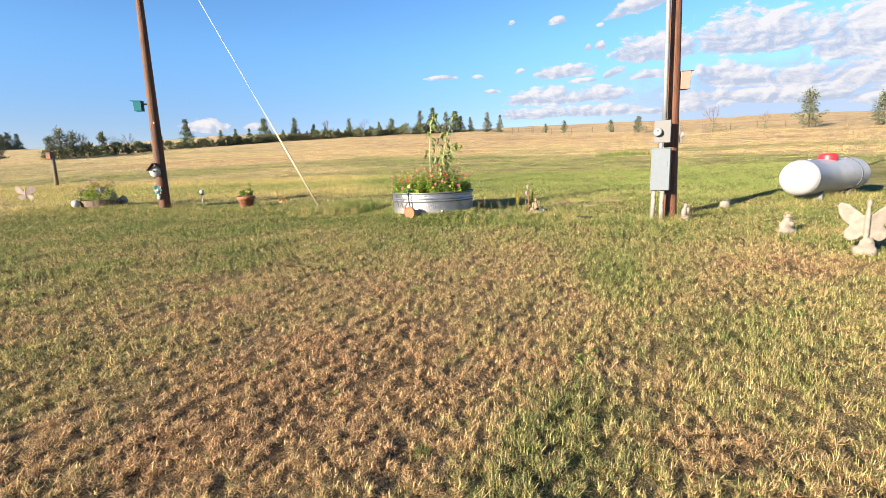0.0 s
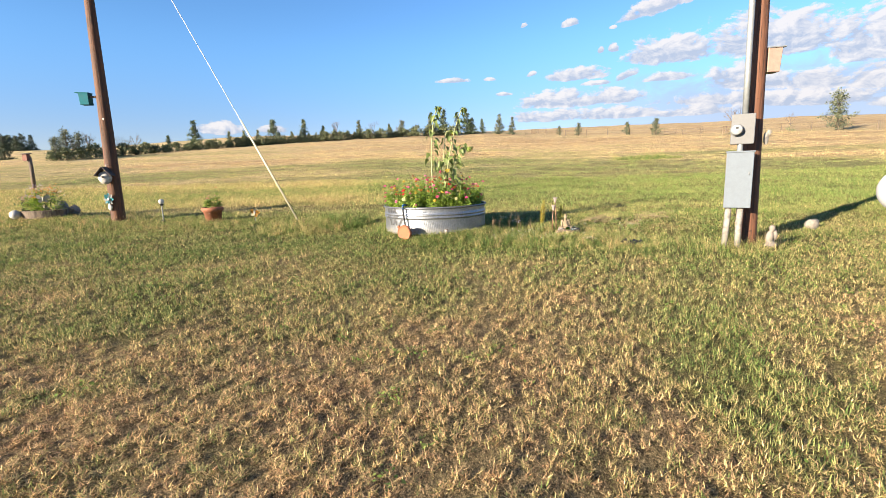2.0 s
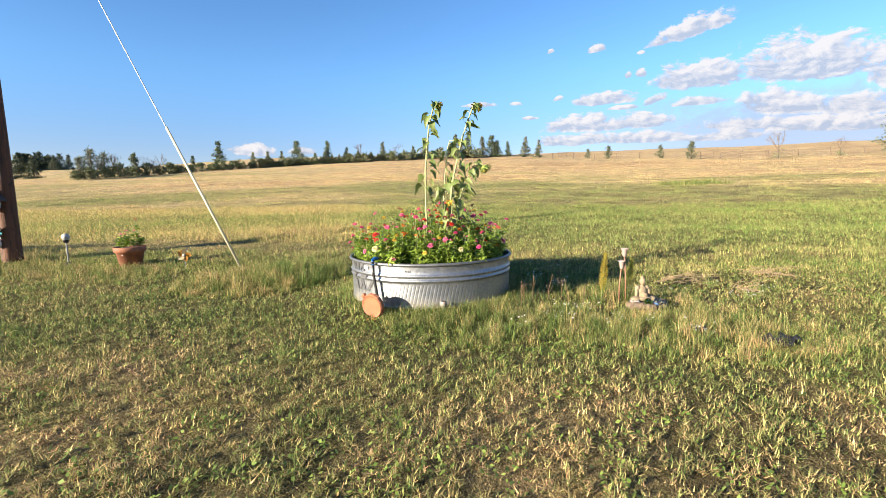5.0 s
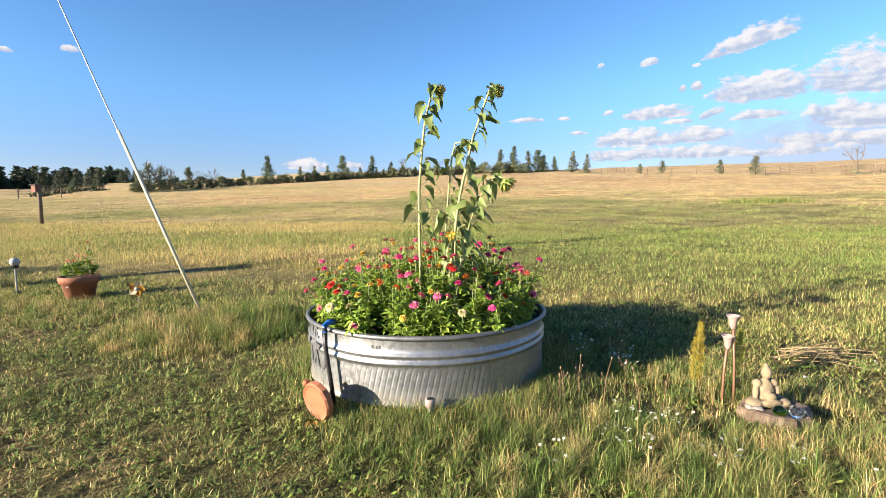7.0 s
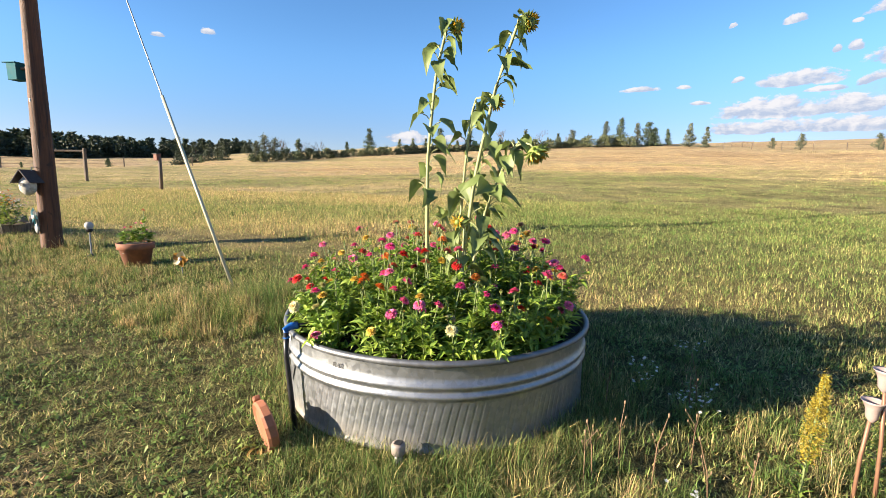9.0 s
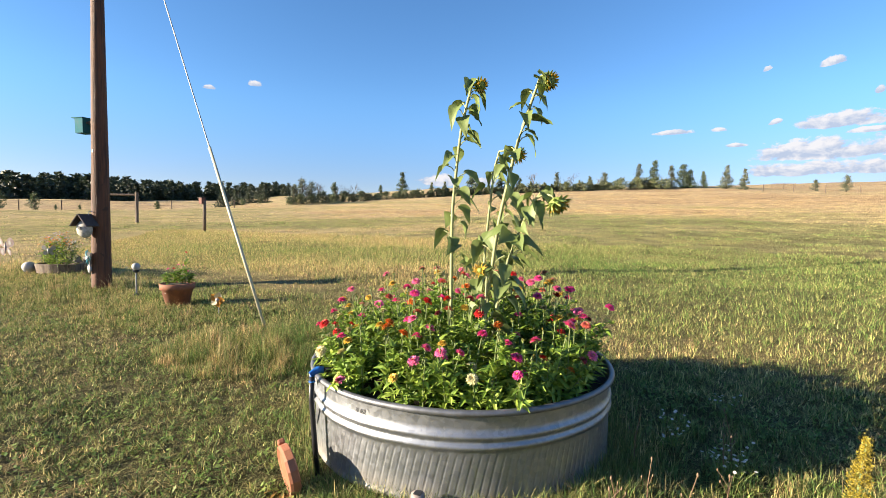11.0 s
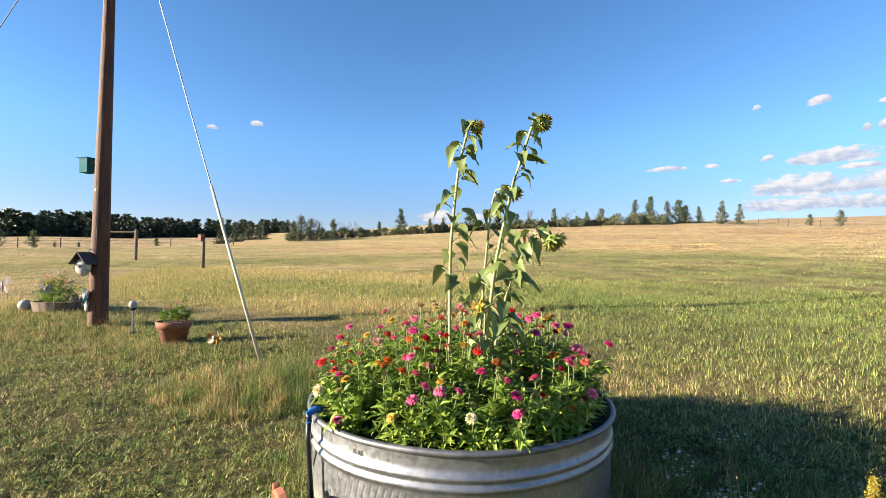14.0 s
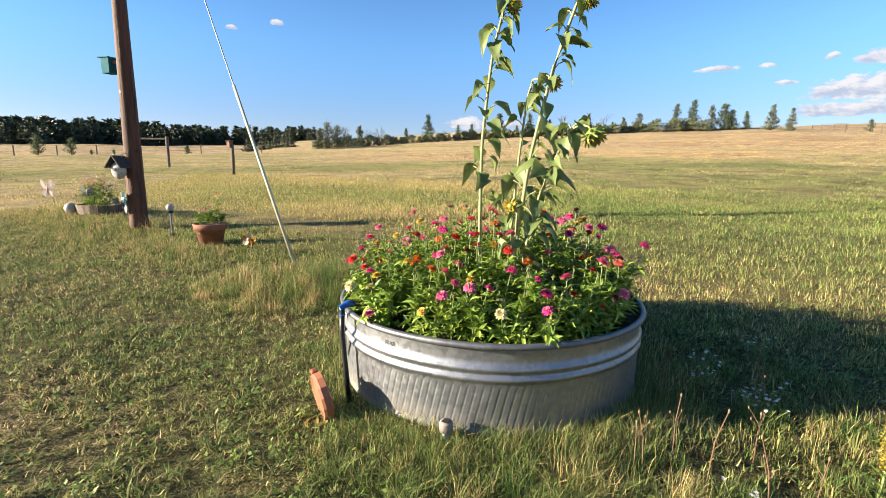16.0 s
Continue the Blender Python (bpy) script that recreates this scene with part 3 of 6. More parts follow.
    def patch(name, a1, a2, z1, z2, mat, lab, lean=0.0):
        bm = bmesh.new()
        steps = 6
        lo, hi = [], []
        for q in range(steps + 1):
            a = a1 + (a2 - a1) * q / steps
            ring = []
            for z, da in ((z1, 0), (z2, lean)):
                off = 0.003
                for zz, oo, fl in prof:
                    if abs(zz - z) < 0.012:
                        off = max(off, oo + 0.003)
                r = TR - 0.012 + off + 0.003 * math.sin(7 * (a + da) + 2.3) + 0.0045
                ring.append(bm.verts.new((r * math.cos(a + da), r * math.sin(a + da), z)))
            lo.append(ring[0]), hi.append(ring[1])
        for q in range(steps):
            bm.faces.new((lo[q], lo[q + 1], hi[q + 1], hi[q]))
        return part(name, bm, mat, t, lab)
    # faded painted maker's mark as plain strokes, and a paper label
    b0 = radians(-151)
    strokes = [(0.0, 0.365, 0.44, 0.03, 0.0), (0.06, 0.365, 0.44, 0.03, 0.0), (0.13, 0.365, 0.44, 0.03, 0.0), (0.19, 0.365, 0.44, 0.03, 0.03), (0.27, 0.365, 0.44, 0.03, -0.03),
               (0.10, 0.15, 0.265, 0.045, -0.05), (0.16, 0.15, 0.265, 0.035, 0.05), (0.26, 0.15, 0.265, 0.045, -0.05), (0.32, 0.15, 0.265, 0.05, 0.09), (0.0, 0.29, 0.33, 0.10, 0.0), (0.2, 0.285, 0.325, 0.13, 0.02)]
    for da, z1, z2, w, lean in strokes:
        patch("painted_stroke", b0 + da, b0 + da + w, z1, z2, MARK, "faded dark grey painted stroke", lean)
    patch("paper_label", radians(-136), radians(-130), 0.385, 0.425, LABEL, "weathered pale paper label")
    return t


DARK_RIM = plain("dull_rim_steel", (0.192, 0.2, 0.215), 0.5, 0.75, 0.12)
INK = plain("stamp_ink", (0.0444, 0.0444, 0.0481), 0.6)
MARK = plain("faded_mark", (0.075, 0.078, 0.085), 0.65, 0.0, 0.25, 30)
LABEL = plain("paper", (0.355, 0.355, 0.34), 0.7)
stock_tank()

# ---- flowers in the tank ----


def leaf_verts(length, width, droop, fold, n=3):
    """A pointed leaf along +x: rows of left, middle, right."""
    rows = []
    for i in range(n + 1):
        s = i / n
        w = width * (math.sin(math.pi * min(1, 0.12 + 0.88 * s) ** 0.8)) if i < n else 0.0
        z = -droop * s * s * length
        rows.append((Vector((length * s, -w / 2, z + fold * w)), Vector((length * s, 0, z)), Vector((length * s, w / 2, z + fold * w))))
    return rows


def add_leaf(bm, m, length, width, droop, fold, n=3):
    prev = None
    for l, c, r in leaf_verts(length, width, droop, fold, n):
        tip = (l - r).length < 1e-6
        row = [bm.verts.new(m @ c)] if tip else [bm.verts.new(m @ l), bm.verts.new(m @ c), bm.verts.new(m @ r)]
        if prev:
            if tip:
                bm.faces.new((prev[0], prev[1], row[0])), bm.faces.new((prev[1], prev[2], row[0]))
            else:
                bm.faces.new((prev[0], prev[1], row[1], row[0])), bm.faces.new((prev[1], prev[2], row[2], row[1]))
        prev = row


def petal_material(name, c):
    k = Nodes(name, 0.55)
    r = k.island()
    col = k.mix(k.rng(r, 0, 1, 0, 0.6), c, tuple(min(1, v * 1.5 + 0.03) for v in c))
    col = k.mix(k.rng(r, 0, 0.3, 0.5, 0.0), col, tuple(v * 0.55 for v in c))
    return k.leafy(col, 0.25).m


PETAL = {
    "red": petal_material("red_petal", (0.503, 0.0148, 0.0111)), "magenta": petal_material("magenta_petal", (0.62, 0.045, 0.22)),
    "pink": petal_material("pink_petal", (0.66, 0.13, 0.27)), "orange": petal_material("orange_petal", (0.592, 0.163, 0.0148)),
    "yellow": petal_material("yellow_petal", (0.533, 0.355, 0.0444)), "cream": petal_material("cream_petal", (0.488, 0.444, 0.222)),
    "coral": petal_material("coral_petal", (0.503, 0.104, 0.067)), "peach": petal_material("peach_petal", (0.518, 0.281, 0.178)),
    "crimson": petal_material("crimson_petal", (0.163, 0.0089, 0.0222)), "bud": petal_material("bud_green", (0.222, 0.266, 0.067)),
}
EYE_GOLD = plain("flower_eye", (0.407, 0.237, 0.0222), 0.8)
WORD = {"red": "scarlet red", "magenta": "deep magenta", "pink": "rose pink", "orange": "orange", "yellow": "yellow", "cream": "pale cream", "coral": "coral", "peach": "faded peach", "crimson": "dark crimson", "bud": "green budded"}


def zinnia(height, colour, seed, at, turn, size):
    rnd = random.Random(seed)
    t = thing("zinnia", at, WORD[colour] + " zinnia with bright green pointed leaves", "flower", "zinnias in the stock tank", turn)
    bend = rnd.uniform(-0.04, 0.04), rnd.uniform(-0.04, 0.04)
    pts = [(bend[0] * s * s, bend[1] * s * s, height * s) for s in (0, 0.25, 0.5, 0.75, 1.0)]
    part("stem", tube(pts, [0.004, 0.0038, 0.0034, 0.003, 0.0028], 5), STEM, t)
    bm = bmesh.new()
    node = 0.02
    k = 0
    while node < height * (0.92 if colour == "bud" else 0.76):
        s = node / height
        base = Vector((bend[0] * s * s, bend[1] * s * s, node))
        n = 5 if s < 0.75 else 3
        for q in range(n):
            a = k * 90 + q * 360 / n + rnd.uniform(-25, 25)
            L = rnd.uniform(0.045, 0.075) * (1.0 - 0.45 * max(0, s - 0.5)) * (0.8 + 0.4 * (s < 0.6))
            m = Matrix.Translation(base) @ pose(0, 0, 0, rnd.uniform(-25, 25), -rnd.uniform(10, 68), a)
            add_leaf(bm, m, L, L * rnd.uniform(0.27, 0.38), rnd.uniform(0.1, 0.7), rnd.uniform(0.1, 0.35))
        # side shoots low on the stem
        if s < 0.75:
            a = radians(rnd.uniform(0, 360))
            q = base + Vector((0.05 * math.cos(a), 0.05 * math.sin(a), rnd.uniform(0.01, 0.06)))
            for _ in range(6):
                m = Matrix.Translation(q) @ pose(0, 0, 0, rnd.uniform(-30, 30), -rnd.uniform(-5, 60), rnd.uniform(0, 360))
                L = rnd.uniform(0.038, 0.066)
                add_leaf(bm, m, L, L * 0.4, rnd.uniform(0.1, 0.6), 0.2)
        node += rnd.uniform(0.035, 0.055)
        k += 1
    tagged(part("foliage", bm, ZIN_LEAF, t, "bright green opposite leaves"), kind="stuff")
    # bloom: three tiers of petals over a calyx and a golden eye
    top = Vector((bend[0], bend[1], height))
    tilt = Matrix.Translation(top) @ pose(0, 0, 0, rnd.uniform(-28, 28), rnd.uniform(-28, 28), rnd.uniform(0, 360))
    bm = bmesh.new()
    for tier, (n, L, up, z) in enumerate([(13, 1.0, 4, 0.0), (12, 0.86, 17, 0.003), (10, 0.66, 34, 0.006), (7, 0.42, 55, 0.008)]):
        for q in range(n):
            m = tilt @ Matrix.Translation((0, 0, z)) @ pose(0, 0, 0, 0, -up - rnd.uniform(-7, 7), q * 360 / n + tier * 17 + rnd.uniform(-7, 7))
            add_leaf(bm, m, size * L, size * 0.66, 0.18, 0.12, 3)
    bloom = part("bloom", bm, PETAL[colour], t, WORD[colour] + " layered petals")
    tagged(bloom, kind="stuff")
    part("flower_eye", lathe([(0.0, 0.017), (size * 0.16, 0.014), (size * 0.2, 0.006)], 8, None, tilt), EYE_GOLD, bloom)
    part("calyx", lathe([(size * 0.34, 0.001), (size * 0.3, -0.008), (0.003, -0.02)], 8, None, tilt), STEM, t)
    return t


SOIL_Z = TZ + 0.40
# a long-stemmed bloom leans out over the rim
BLOOMS = {
    "red": [(-0.79, 10.64, 1.21), (0.49, 10.97, 1.24), (0.52, 10.57, 1.18), (0.43, 11.17, 1.28)],
    "magenta": [(-0.62, 11.0, 1.33), (-0.7, 10.68, 1.26), (0.27, 10.95, 1.32), (0.33, 10.56, 1.25), (0.39, 10.45, 1.2), (0.14, 10.5, 1.28), (0.44, 11.3, 1.25)],
    "pink": [(-0.11, 10.48, 1.3), (0.08, 10.32, 1.22), (-0.1, 10.3, 1.23), (0.02, 10.27, 1.21), (-0.3, 11.3, 1.38), (0.5, 11.4, 1.3), (-0.6, 10.75, 1.34)],
    "orange": [(-0.35, 10.46, 1.28), (-0.26, 10.38, 1.26), (-0.43, 10.5, 1.28), (-0.5, 10.89, 1.35), (0.60, 10.61, 1.14), (0.19, 10.69, 1.31)],
    "yellow": [(-1.16, 11.0, 1.33), (-0.98, 10.9, 1.28), (-0.9, 11.05, 1.32), (-0.52, 10.5, 1.26), (-0.11, 10.14, 1.14), (0.62, 11.2, 1.28), (-0.01, 10.34, 1.24), (-0.85, 10.75, 1.26)],
    "cream": [(-0.9, 10.58, 1.14), (0.27, 10.49, 1.25), (0.26, 10.23, 1.15), (-0.71, 10.53, 1.21), (-0.6, 11.4, 1.4)],
}


def plant_zinnias():
    rnd = random.Random(11)
    protos = {}
    spots = []
    for colour, rows in BLOOMS.items():
        for x, y, z in rows:
            spots.append((colour, x - 0.04, y + 0.12, z - 0.02))
    order = ["yellow", "magenta", "pink", "red", "cream", "magenta", "pink", "coral", "cream", "pink", "crimson", "magenta", "peach", "orange", "magenta", "coral", "yellow"]
    tries = 0
    while len(spots) < 270 and tries < 9000:
        tries += 1
        a, r = rnd.uniform(0, 2 * math.pi), 0.97 * math.sqrt(rnd.uniform(0, 1))
        x, y = TX + r * math.cos(a), TY + r * math.sin(a)
        if min((x - s[1]) ** 2 + (y - s[2]) ** 2 for s in spots) < 0.062 ** 2:
            continue
        z = 1.20 + 0.29 * (1 - (r / 1.0) ** 2) + rnd.uniform(-0.15, 0.06) + 0.08 * (y > TY)
        if rnd.random() < 0.12:
            z += rnd.uniform(0.04, 0.10)
        spots.append((rnd.choice(order) if rnd.random() < 0.60 else "bud", x, y, z))
    for n, (colour, x, y, z) in enumerate(spots):
        low = n >= 40 and rnd.random() < 0.35
        h = max(0.12, z - SOIL_Z - (0.1 if low else 0))
        dx, dy = x - TX, y - TY
        r = math.hypot(dx, dy)
        over = max(0.0, r - 0.82)
        bx, by = x - dx / max(r, 0.01) * over * 1.1, y - dy / max(r, 0.01) * over * 1.1
        lean = math.degrees(math.atan2(over * 1.1, h))
        axis = math.degrees(math.atan2(dy, dx))
        key = (colour, round(h / 0.08))
        turn = rnd.uniform(0, 360)
        m = Matrix.Translation((bx, by, SOIL_Z - 0.01)) @ Matrix.Rotation(radians(axis), 4, "Z") @ Matrix.Rotation(radians(lean), 4, "Y") @ Matrix.Rotation(radians(turn), 4, "Z") @ Matrix.Scale(h / max(0.08, round(h / 0.08) * 0.08), 4)
        if key not in protos:
            protos[key] = zinnia(max(0.08, key[1] * 0.08), colour, n + 3, (bx, by, SOIL_Z), 0, rnd.uniform(0.030, 0.037) if colour != "bud" else 0.011)
            protos[key].matrix_basis = m
        else:
            src = protos[key]
            ob = copy_thing(src, Matrix.Identity(4))
            ob.matrix_basis = m


plant_zinnias()


def sunflower(path, radius, leaves, head, head_r, seed, label, bloom_open=0.25, face=(0.6, -0.3, -0.2)):
    """A tall stem along path with drooping heart-shaped leaves and a nodding head."""
    rnd = random.Random(seed)
    t = thing("sunflower", path[0], label, "sunflower", "sunflowers in the stock tank")
    o = Vector(path[0])
    pts = [Vector(p) - o for p in path]
    fine = []
    for a, b in zip(pts, pts[1:]):
        for s in (0, 0.25, 0.5, 0.75):
            fine.append(a.lerp(b, s))
    fine.append(pts[-1])
    for i in range(1, len(fine) - 1):
        fine[i] = (fine[i - 1] + fine[i] * 2 + fine[i + 1]) / 4
    n = len(fine)
    part("stem", tube(fine, [radius * (1.0 - 0.45 * i / (n - 1)) for i in range(n)], 8), STEM_PALE, t, "pale hairy green stem", True)
    total = n - 1
    for q in range(leaves):
        s = (0.22 + 0.64 * q / max(1, leaves - 1)) * total
        i = min(int(s), total - 1)
        base = fine[i].lerp(fine[i + 1], s - i)
        frac = s / total
        L = rnd.uniform(0.11, 0.165) * (1.0 - 0.34 * frac)
        az_ = q * 137.5 + rnd.uniform(-25, 25)
        # the evening breeze and the sun pull the leaves to one side
        az_ = az_ % 360 if q % 2 == 0 else rnd.uniform(-95, 60)
        pet = 0.30 + 0.40 * (1 - frac)
        a = radians(az_)
        stalk_end = base + Vector((math.cos(a) * L * pet, math.sin(a) * L * pet, L * (0.30 + 0.25 * (1 - frac))))
        bm = tube([base, base.lerp(stalk_end, 0.5) + Vector((0, 0, 0.012)), stalk_end], 0.0032, 5)
        leafstalk = bm
        bml = bmesh.new()
        m = Matrix.Translation(stalk_end) @ pose(0, 0, 0, rnd.uniform(-35, 35), rnd.uniform(2, 52), az_)
        w = L * rnd.uniform(0.66, 0.86)
        prof = [(-0.12, 0.42), (-0.02, 0.9), (0.18, 1.0), (0.42, 0.82), (0.68, 0.46), (0.88, 0.16), (1.0, 0.0)]
        fold, droop, twist = rnd.uniform(0.15, 0.7), rnd.uniform(0.2, 0.8), rnd.uniform(-0.7, 0.7)
        prev = None
        for u, ww in prof:
            z = -droop * max(0, u) ** 2 * L
            hw = w * ww / 2
            row = [m @ Vector((u * L, sgn * hw, z + fold * abs(sgn) * hw + twist * sgn * hw * u + 0.006 * math.sin(9 * u + sgn * 3 + seed))) for sgn in (-1, -0.5, 0, 0.5, 1)]
            row = [bml.verts.new(v) for v in (row if ww > 0 else row[2:3])]
            if prev:
                for e in range(4):
                    if len(row) == 1:
                        bml.faces.new((prev[e], prev[e + 1], row[0]))
                    else:
                        bml.faces.new((prev[e], prev[e + 1], row[e + 1], row[e]))
            prev = row
        lf = part("leaf", bml, SUN_LEAF, t, "", True)
        part("leaf_stalk", leafstalk, STEM_PALE, lf)
    if head:
        h = Vector(head) - o
        f = Vector(face).normalized()
        turn = f.to_track_quat("Z", "Y").to_matrix().to_4x4()
        m = Matrix.Translation(h) @ turn
        part("neck", tube([fine[-1], fine[-1].lerp(h, 0.5) + Vector((0, 0, 0.02)), h - f * 0.02], 0.006, 6), STEM_PALE, t, "", True)
        bud = part("flower_head", lathe([(0.0, 0.02), (head_r * 0.5, 0.018), (head_r * 0.72, 0.0), (head_r * 0.62, -0.025), (head_r * 0.25, -0.04), (0, -0.042)], 16, None, m), HEAD_GREEN, t, "green closed flower head", True)
        bm = bmesh.new()
        for ring, (n2, L, up) in enumerate([(15, 0.9, 55), (13, 0.85, 20), (11, 0.7, -12)]):
            for q in range(n2):
                mm = m @ pose(0, 0, 0, 0, 0, q * 360 / n2 + ring * 11) @ Matrix.Translation((head_r * 0.55, 0, -0.012)) @ pose(0, 0, 0, 0, -up + rnd.uniform(-18, 18), 0)
                add_leaf(bm, mm, head_r * L, head_r * 0.36, -0.3, 0.2, 2)
        part("bract", bm, BRACT, bud, "pointed yellow-green bracts")
        bm = bmesh.new()
        for q in range(16):
            mm = m @ pose(0, 0, 0, 0, 0, q * 360 / 16 + rnd.uniform(-8, 8)) @ Matrix.Translation((head_r * 0.5, 0, 0.008)) @ pose(0, 0, 0, 0, -rnd.uniform(15, 75), 0)
            add_leaf(bm, mm, head_r * (0.5 + bloom_open), head_r * 0.3, 0.2, 0.2, 2)
        part("ray_petals", bm, PETAL_GOLD, bud, "yellow ray petals just opening")
    return t


HEAD_GREEN = plain("sunflower_head_green", (0.192, 0.252, 0.0444), 0.7)
BRACT = foliage("bract_green", (0.12, 0.19, 0.035), (0.22, 0.29, 0.065), (0.36, 0.40, 0.10), 0.2)
PETAL_GOLD = petal_material("gold_petal", (0.555, 0.311, 0.0148))
sunflower([(-0.22, 11.03, 0.95), (-0.23, 11.03, 1.5), (-0.23, 11.03, 1.96), (-0.18, 11.03, 2.45), (-0.12, 11.03, 2.68), (-0.10, 11.03, 2.74)], 0.0125, 30, (-0.05, 11.02, 2.70), 0.042, 1, "tall sunflower with a nodding green bud and drooping leaves")
sunflower([(-0.02, 11.0, 0.95), (0.03, 11.0, 1.35), (0.10, 10.98, 1.87), (0.22, 10.95, 2.35), (0.33, 10.92, 2.63), (0.35, 10.92, 2.68)], 0.013, 27, (0.405, 10.90, 2.64), 0.046, 2, "tall leaning sunflower with a green bud showing yellow")
sunflower([(-0.06, 11.08, 0.95), (-0.04, 11.08, 1.35), (-0.01, 11.08, 1.8), (0.03, 11.08, 2.2), (0.06, 11.08, 2.3)], 0.010, 19, (0.19, 11.05, 2.27), 0.045, 3, "slender sunflower with a small nodding yellow bloom", 0.35, (0.5, -0.5, -0.7))
sunflower([(0.06, 10.95, 0.95), (0.12, 10.95, 1.43), (0.21, 10.93, 1.74), (0.34, 10.9, 2.0), (0.40, 10.9, 2.02)], 0.010, 26, (0.47, 10.88, 1.96), 0.066, 4, "branching sunflower with dense leaves and a drooping head", 0.05, (0.5, -0.2, -0.85))
sunflower([(0.1, 10.85, 0.95), (0.08, 10.83, 1.3), (0.09, 10.82, 1.55)], 0.009, 9, (0.06, 10.80, 1.58), 0.026, 5, "short sunflower shoot with one open yellow bloom", 1.0, (-0.1, -1, 0.3))

# ---- poles ----


def utility_pole():
    t = thing("utility_pole", (-7.67, 12.95, 0.60), "tall weathered brown wooden utility pole", "pole")
    bm = bmesh.new()
    prof = [(0.155, -0.3)] + [(0.148 - 0.005 * k, 0.45 * k) for k in range(0, 20)] + [(0.0, 8.58)]
    lathe(prof, 28, bm)
    for v in bm.verts:
        a = math.atan2(v.co.y, v.co.x)
        s = 1 + 0.02 * math.sin(3 * a + 0.3 * v.co.z) + 0.02 * noise.noise(v.co * 2.0)
        v.co.x *= s
        v.co.y *= s
        v.co.x += 0.012 * v.co.z
    part("shaft", bm, POLE_BROWN, t, "", True)
    bm = bmesh.new()
    box(bm, 0.03, 0.012, 0.05, pose(0.09, -0.145, 2.35), 0.004)
    part("tag", bm, WHITE, t, "small white metal tag")
    return t


def service_pole():
    t = thing("service_pole", (4.62, 9.42, 0.33), "reddish-brown wooden service pole carrying meter boxes", "pole")
    bm = bmesh.new()
    prof = [(0.15, -0.3)] + [(0.145 - 0.004 * k, 0.4 * k) for k in range(0, 18)] + [(0.0, 6.85)]
    lathe(prof, 28, bm)
    for v in bm.verts:
        s = 1 + 0.02 * noise.noise(v.co * 2.0)
        v.co.x *= s
        v.co.y *= s
        v.co.x -= 0.012 * v.co.z
    part("shaft", bm, POLE_RED, t, "", True)
    part("conduit", tube([(-0.26, -0.2, 1.9), (-0.27, -0.2, 2.5), (-0.31, -0.18, 6.6)], 0.04, 12), ZINC_PIPE, t, "grey steel conduit pipe", True)
    return t


utility_pole()
service_pole()


def meter_box():
    t = thing("electric_meter", (4.31, 9.17, 1.83), "pale grey electric meter box on the service pole", "meter", "", -30)
    bm = bmesh.new()
    box(bm, 0.29, 0.13, 0.42, pose(0, 0, 0.21), 0.012)
    part("body", bm, PAINT_LIGHT, t)
    m = pose(-0.075, -0.066, 0.2, 90, 0, 0)
    part("socket_ring", lathe([(0.0, 0.0), (0.085, 0.0), (0.085, 0.03), (0.075, 0.036)], 24, None, m), PAINT_LIGHT, t, "", True)
    g = part("meter_glass", lathe([(0.072, 0.03), (0.072, 0.085), (0.06, 0.1), (0, 0.104)], 24, None, m), PAINT_GLOSS, t, "round glossy meter dial cover", True)
    bm = bmesh.new()
    box(bm, 0.035, 0.004, 0.03, pose(-0.075, -0.171, 0.225))
    part("display", bm, BLACK, g, "dark display window")
    return t


def disconnect_box():
    t = thing("breaker_box", (4.30, 9.17, 0.92), "tall grey electric breaker cabinet on the service pole", "electric box", "", -30)
    bm = bmesh.new()
    box(bm, 0.34, 0.15, 0.80, pose(0, 0, 0.40), 0.008)
    part("body", bm, PAINT_BEIGE, t, "sun-faded beige side and back")
    bm = bmesh.new()
    box(bm, 0.335, 0.03, 0.79, pose(0, -0.09, 0.40), 0.008)
    d = part("door", bm, PAINT_GREY, t, "blue-grey flat steel door")
    bm = bmesh.new()
    box(bm, 0.012, 0.015, 0.04, pose(0.12, -0.117, 0.5), 0.003)
    part("latch", bm, ZINC_PIPE, d)
    bm = bmesh.new()
    box(bm, 0.36, 0.20, 0.02, pose(0.0, -0.015, 0.805), 0.005)
    part("rain_cap", bm, PAINT_GREY, t)
    part("hub", lathe([(0.045, 0.0), (0.045, 0.03), (0.036, 0.035), (0.036, 0.12)], 16, None, pose(-0.01, -0.01, 0.79)), ZINC_PIPE, t, "", True)
    for k, (x, l) in enumerate([(-0.10, 0.0), (0.05, 0.03)]):
        part("riser_conduit", tube([(x, 0.0, 0.02), (x - 0.01, 0.0, -0.25), (x - 0.03 + l, 0.02, -0.72)], 0.042, 12), WEATHERED, t, "peeling white conduit pipe", True)
    return t


PAINT_GLOSS = plain("glass_meter", (0.296, 0.303, 0.311), 0.15, 0.0, 0.1)
PAINT_BEIGE = plain("beige_enamel", (0.24, 0.205, 0.16), 0.5, 0.0, 0.06)
WEATHERED = plain("peeling_white", (0.266, 0.244, 0.215), 0.8, 0.0, 0.25, 16, 0.6)
meter_box()
disconnect_box()


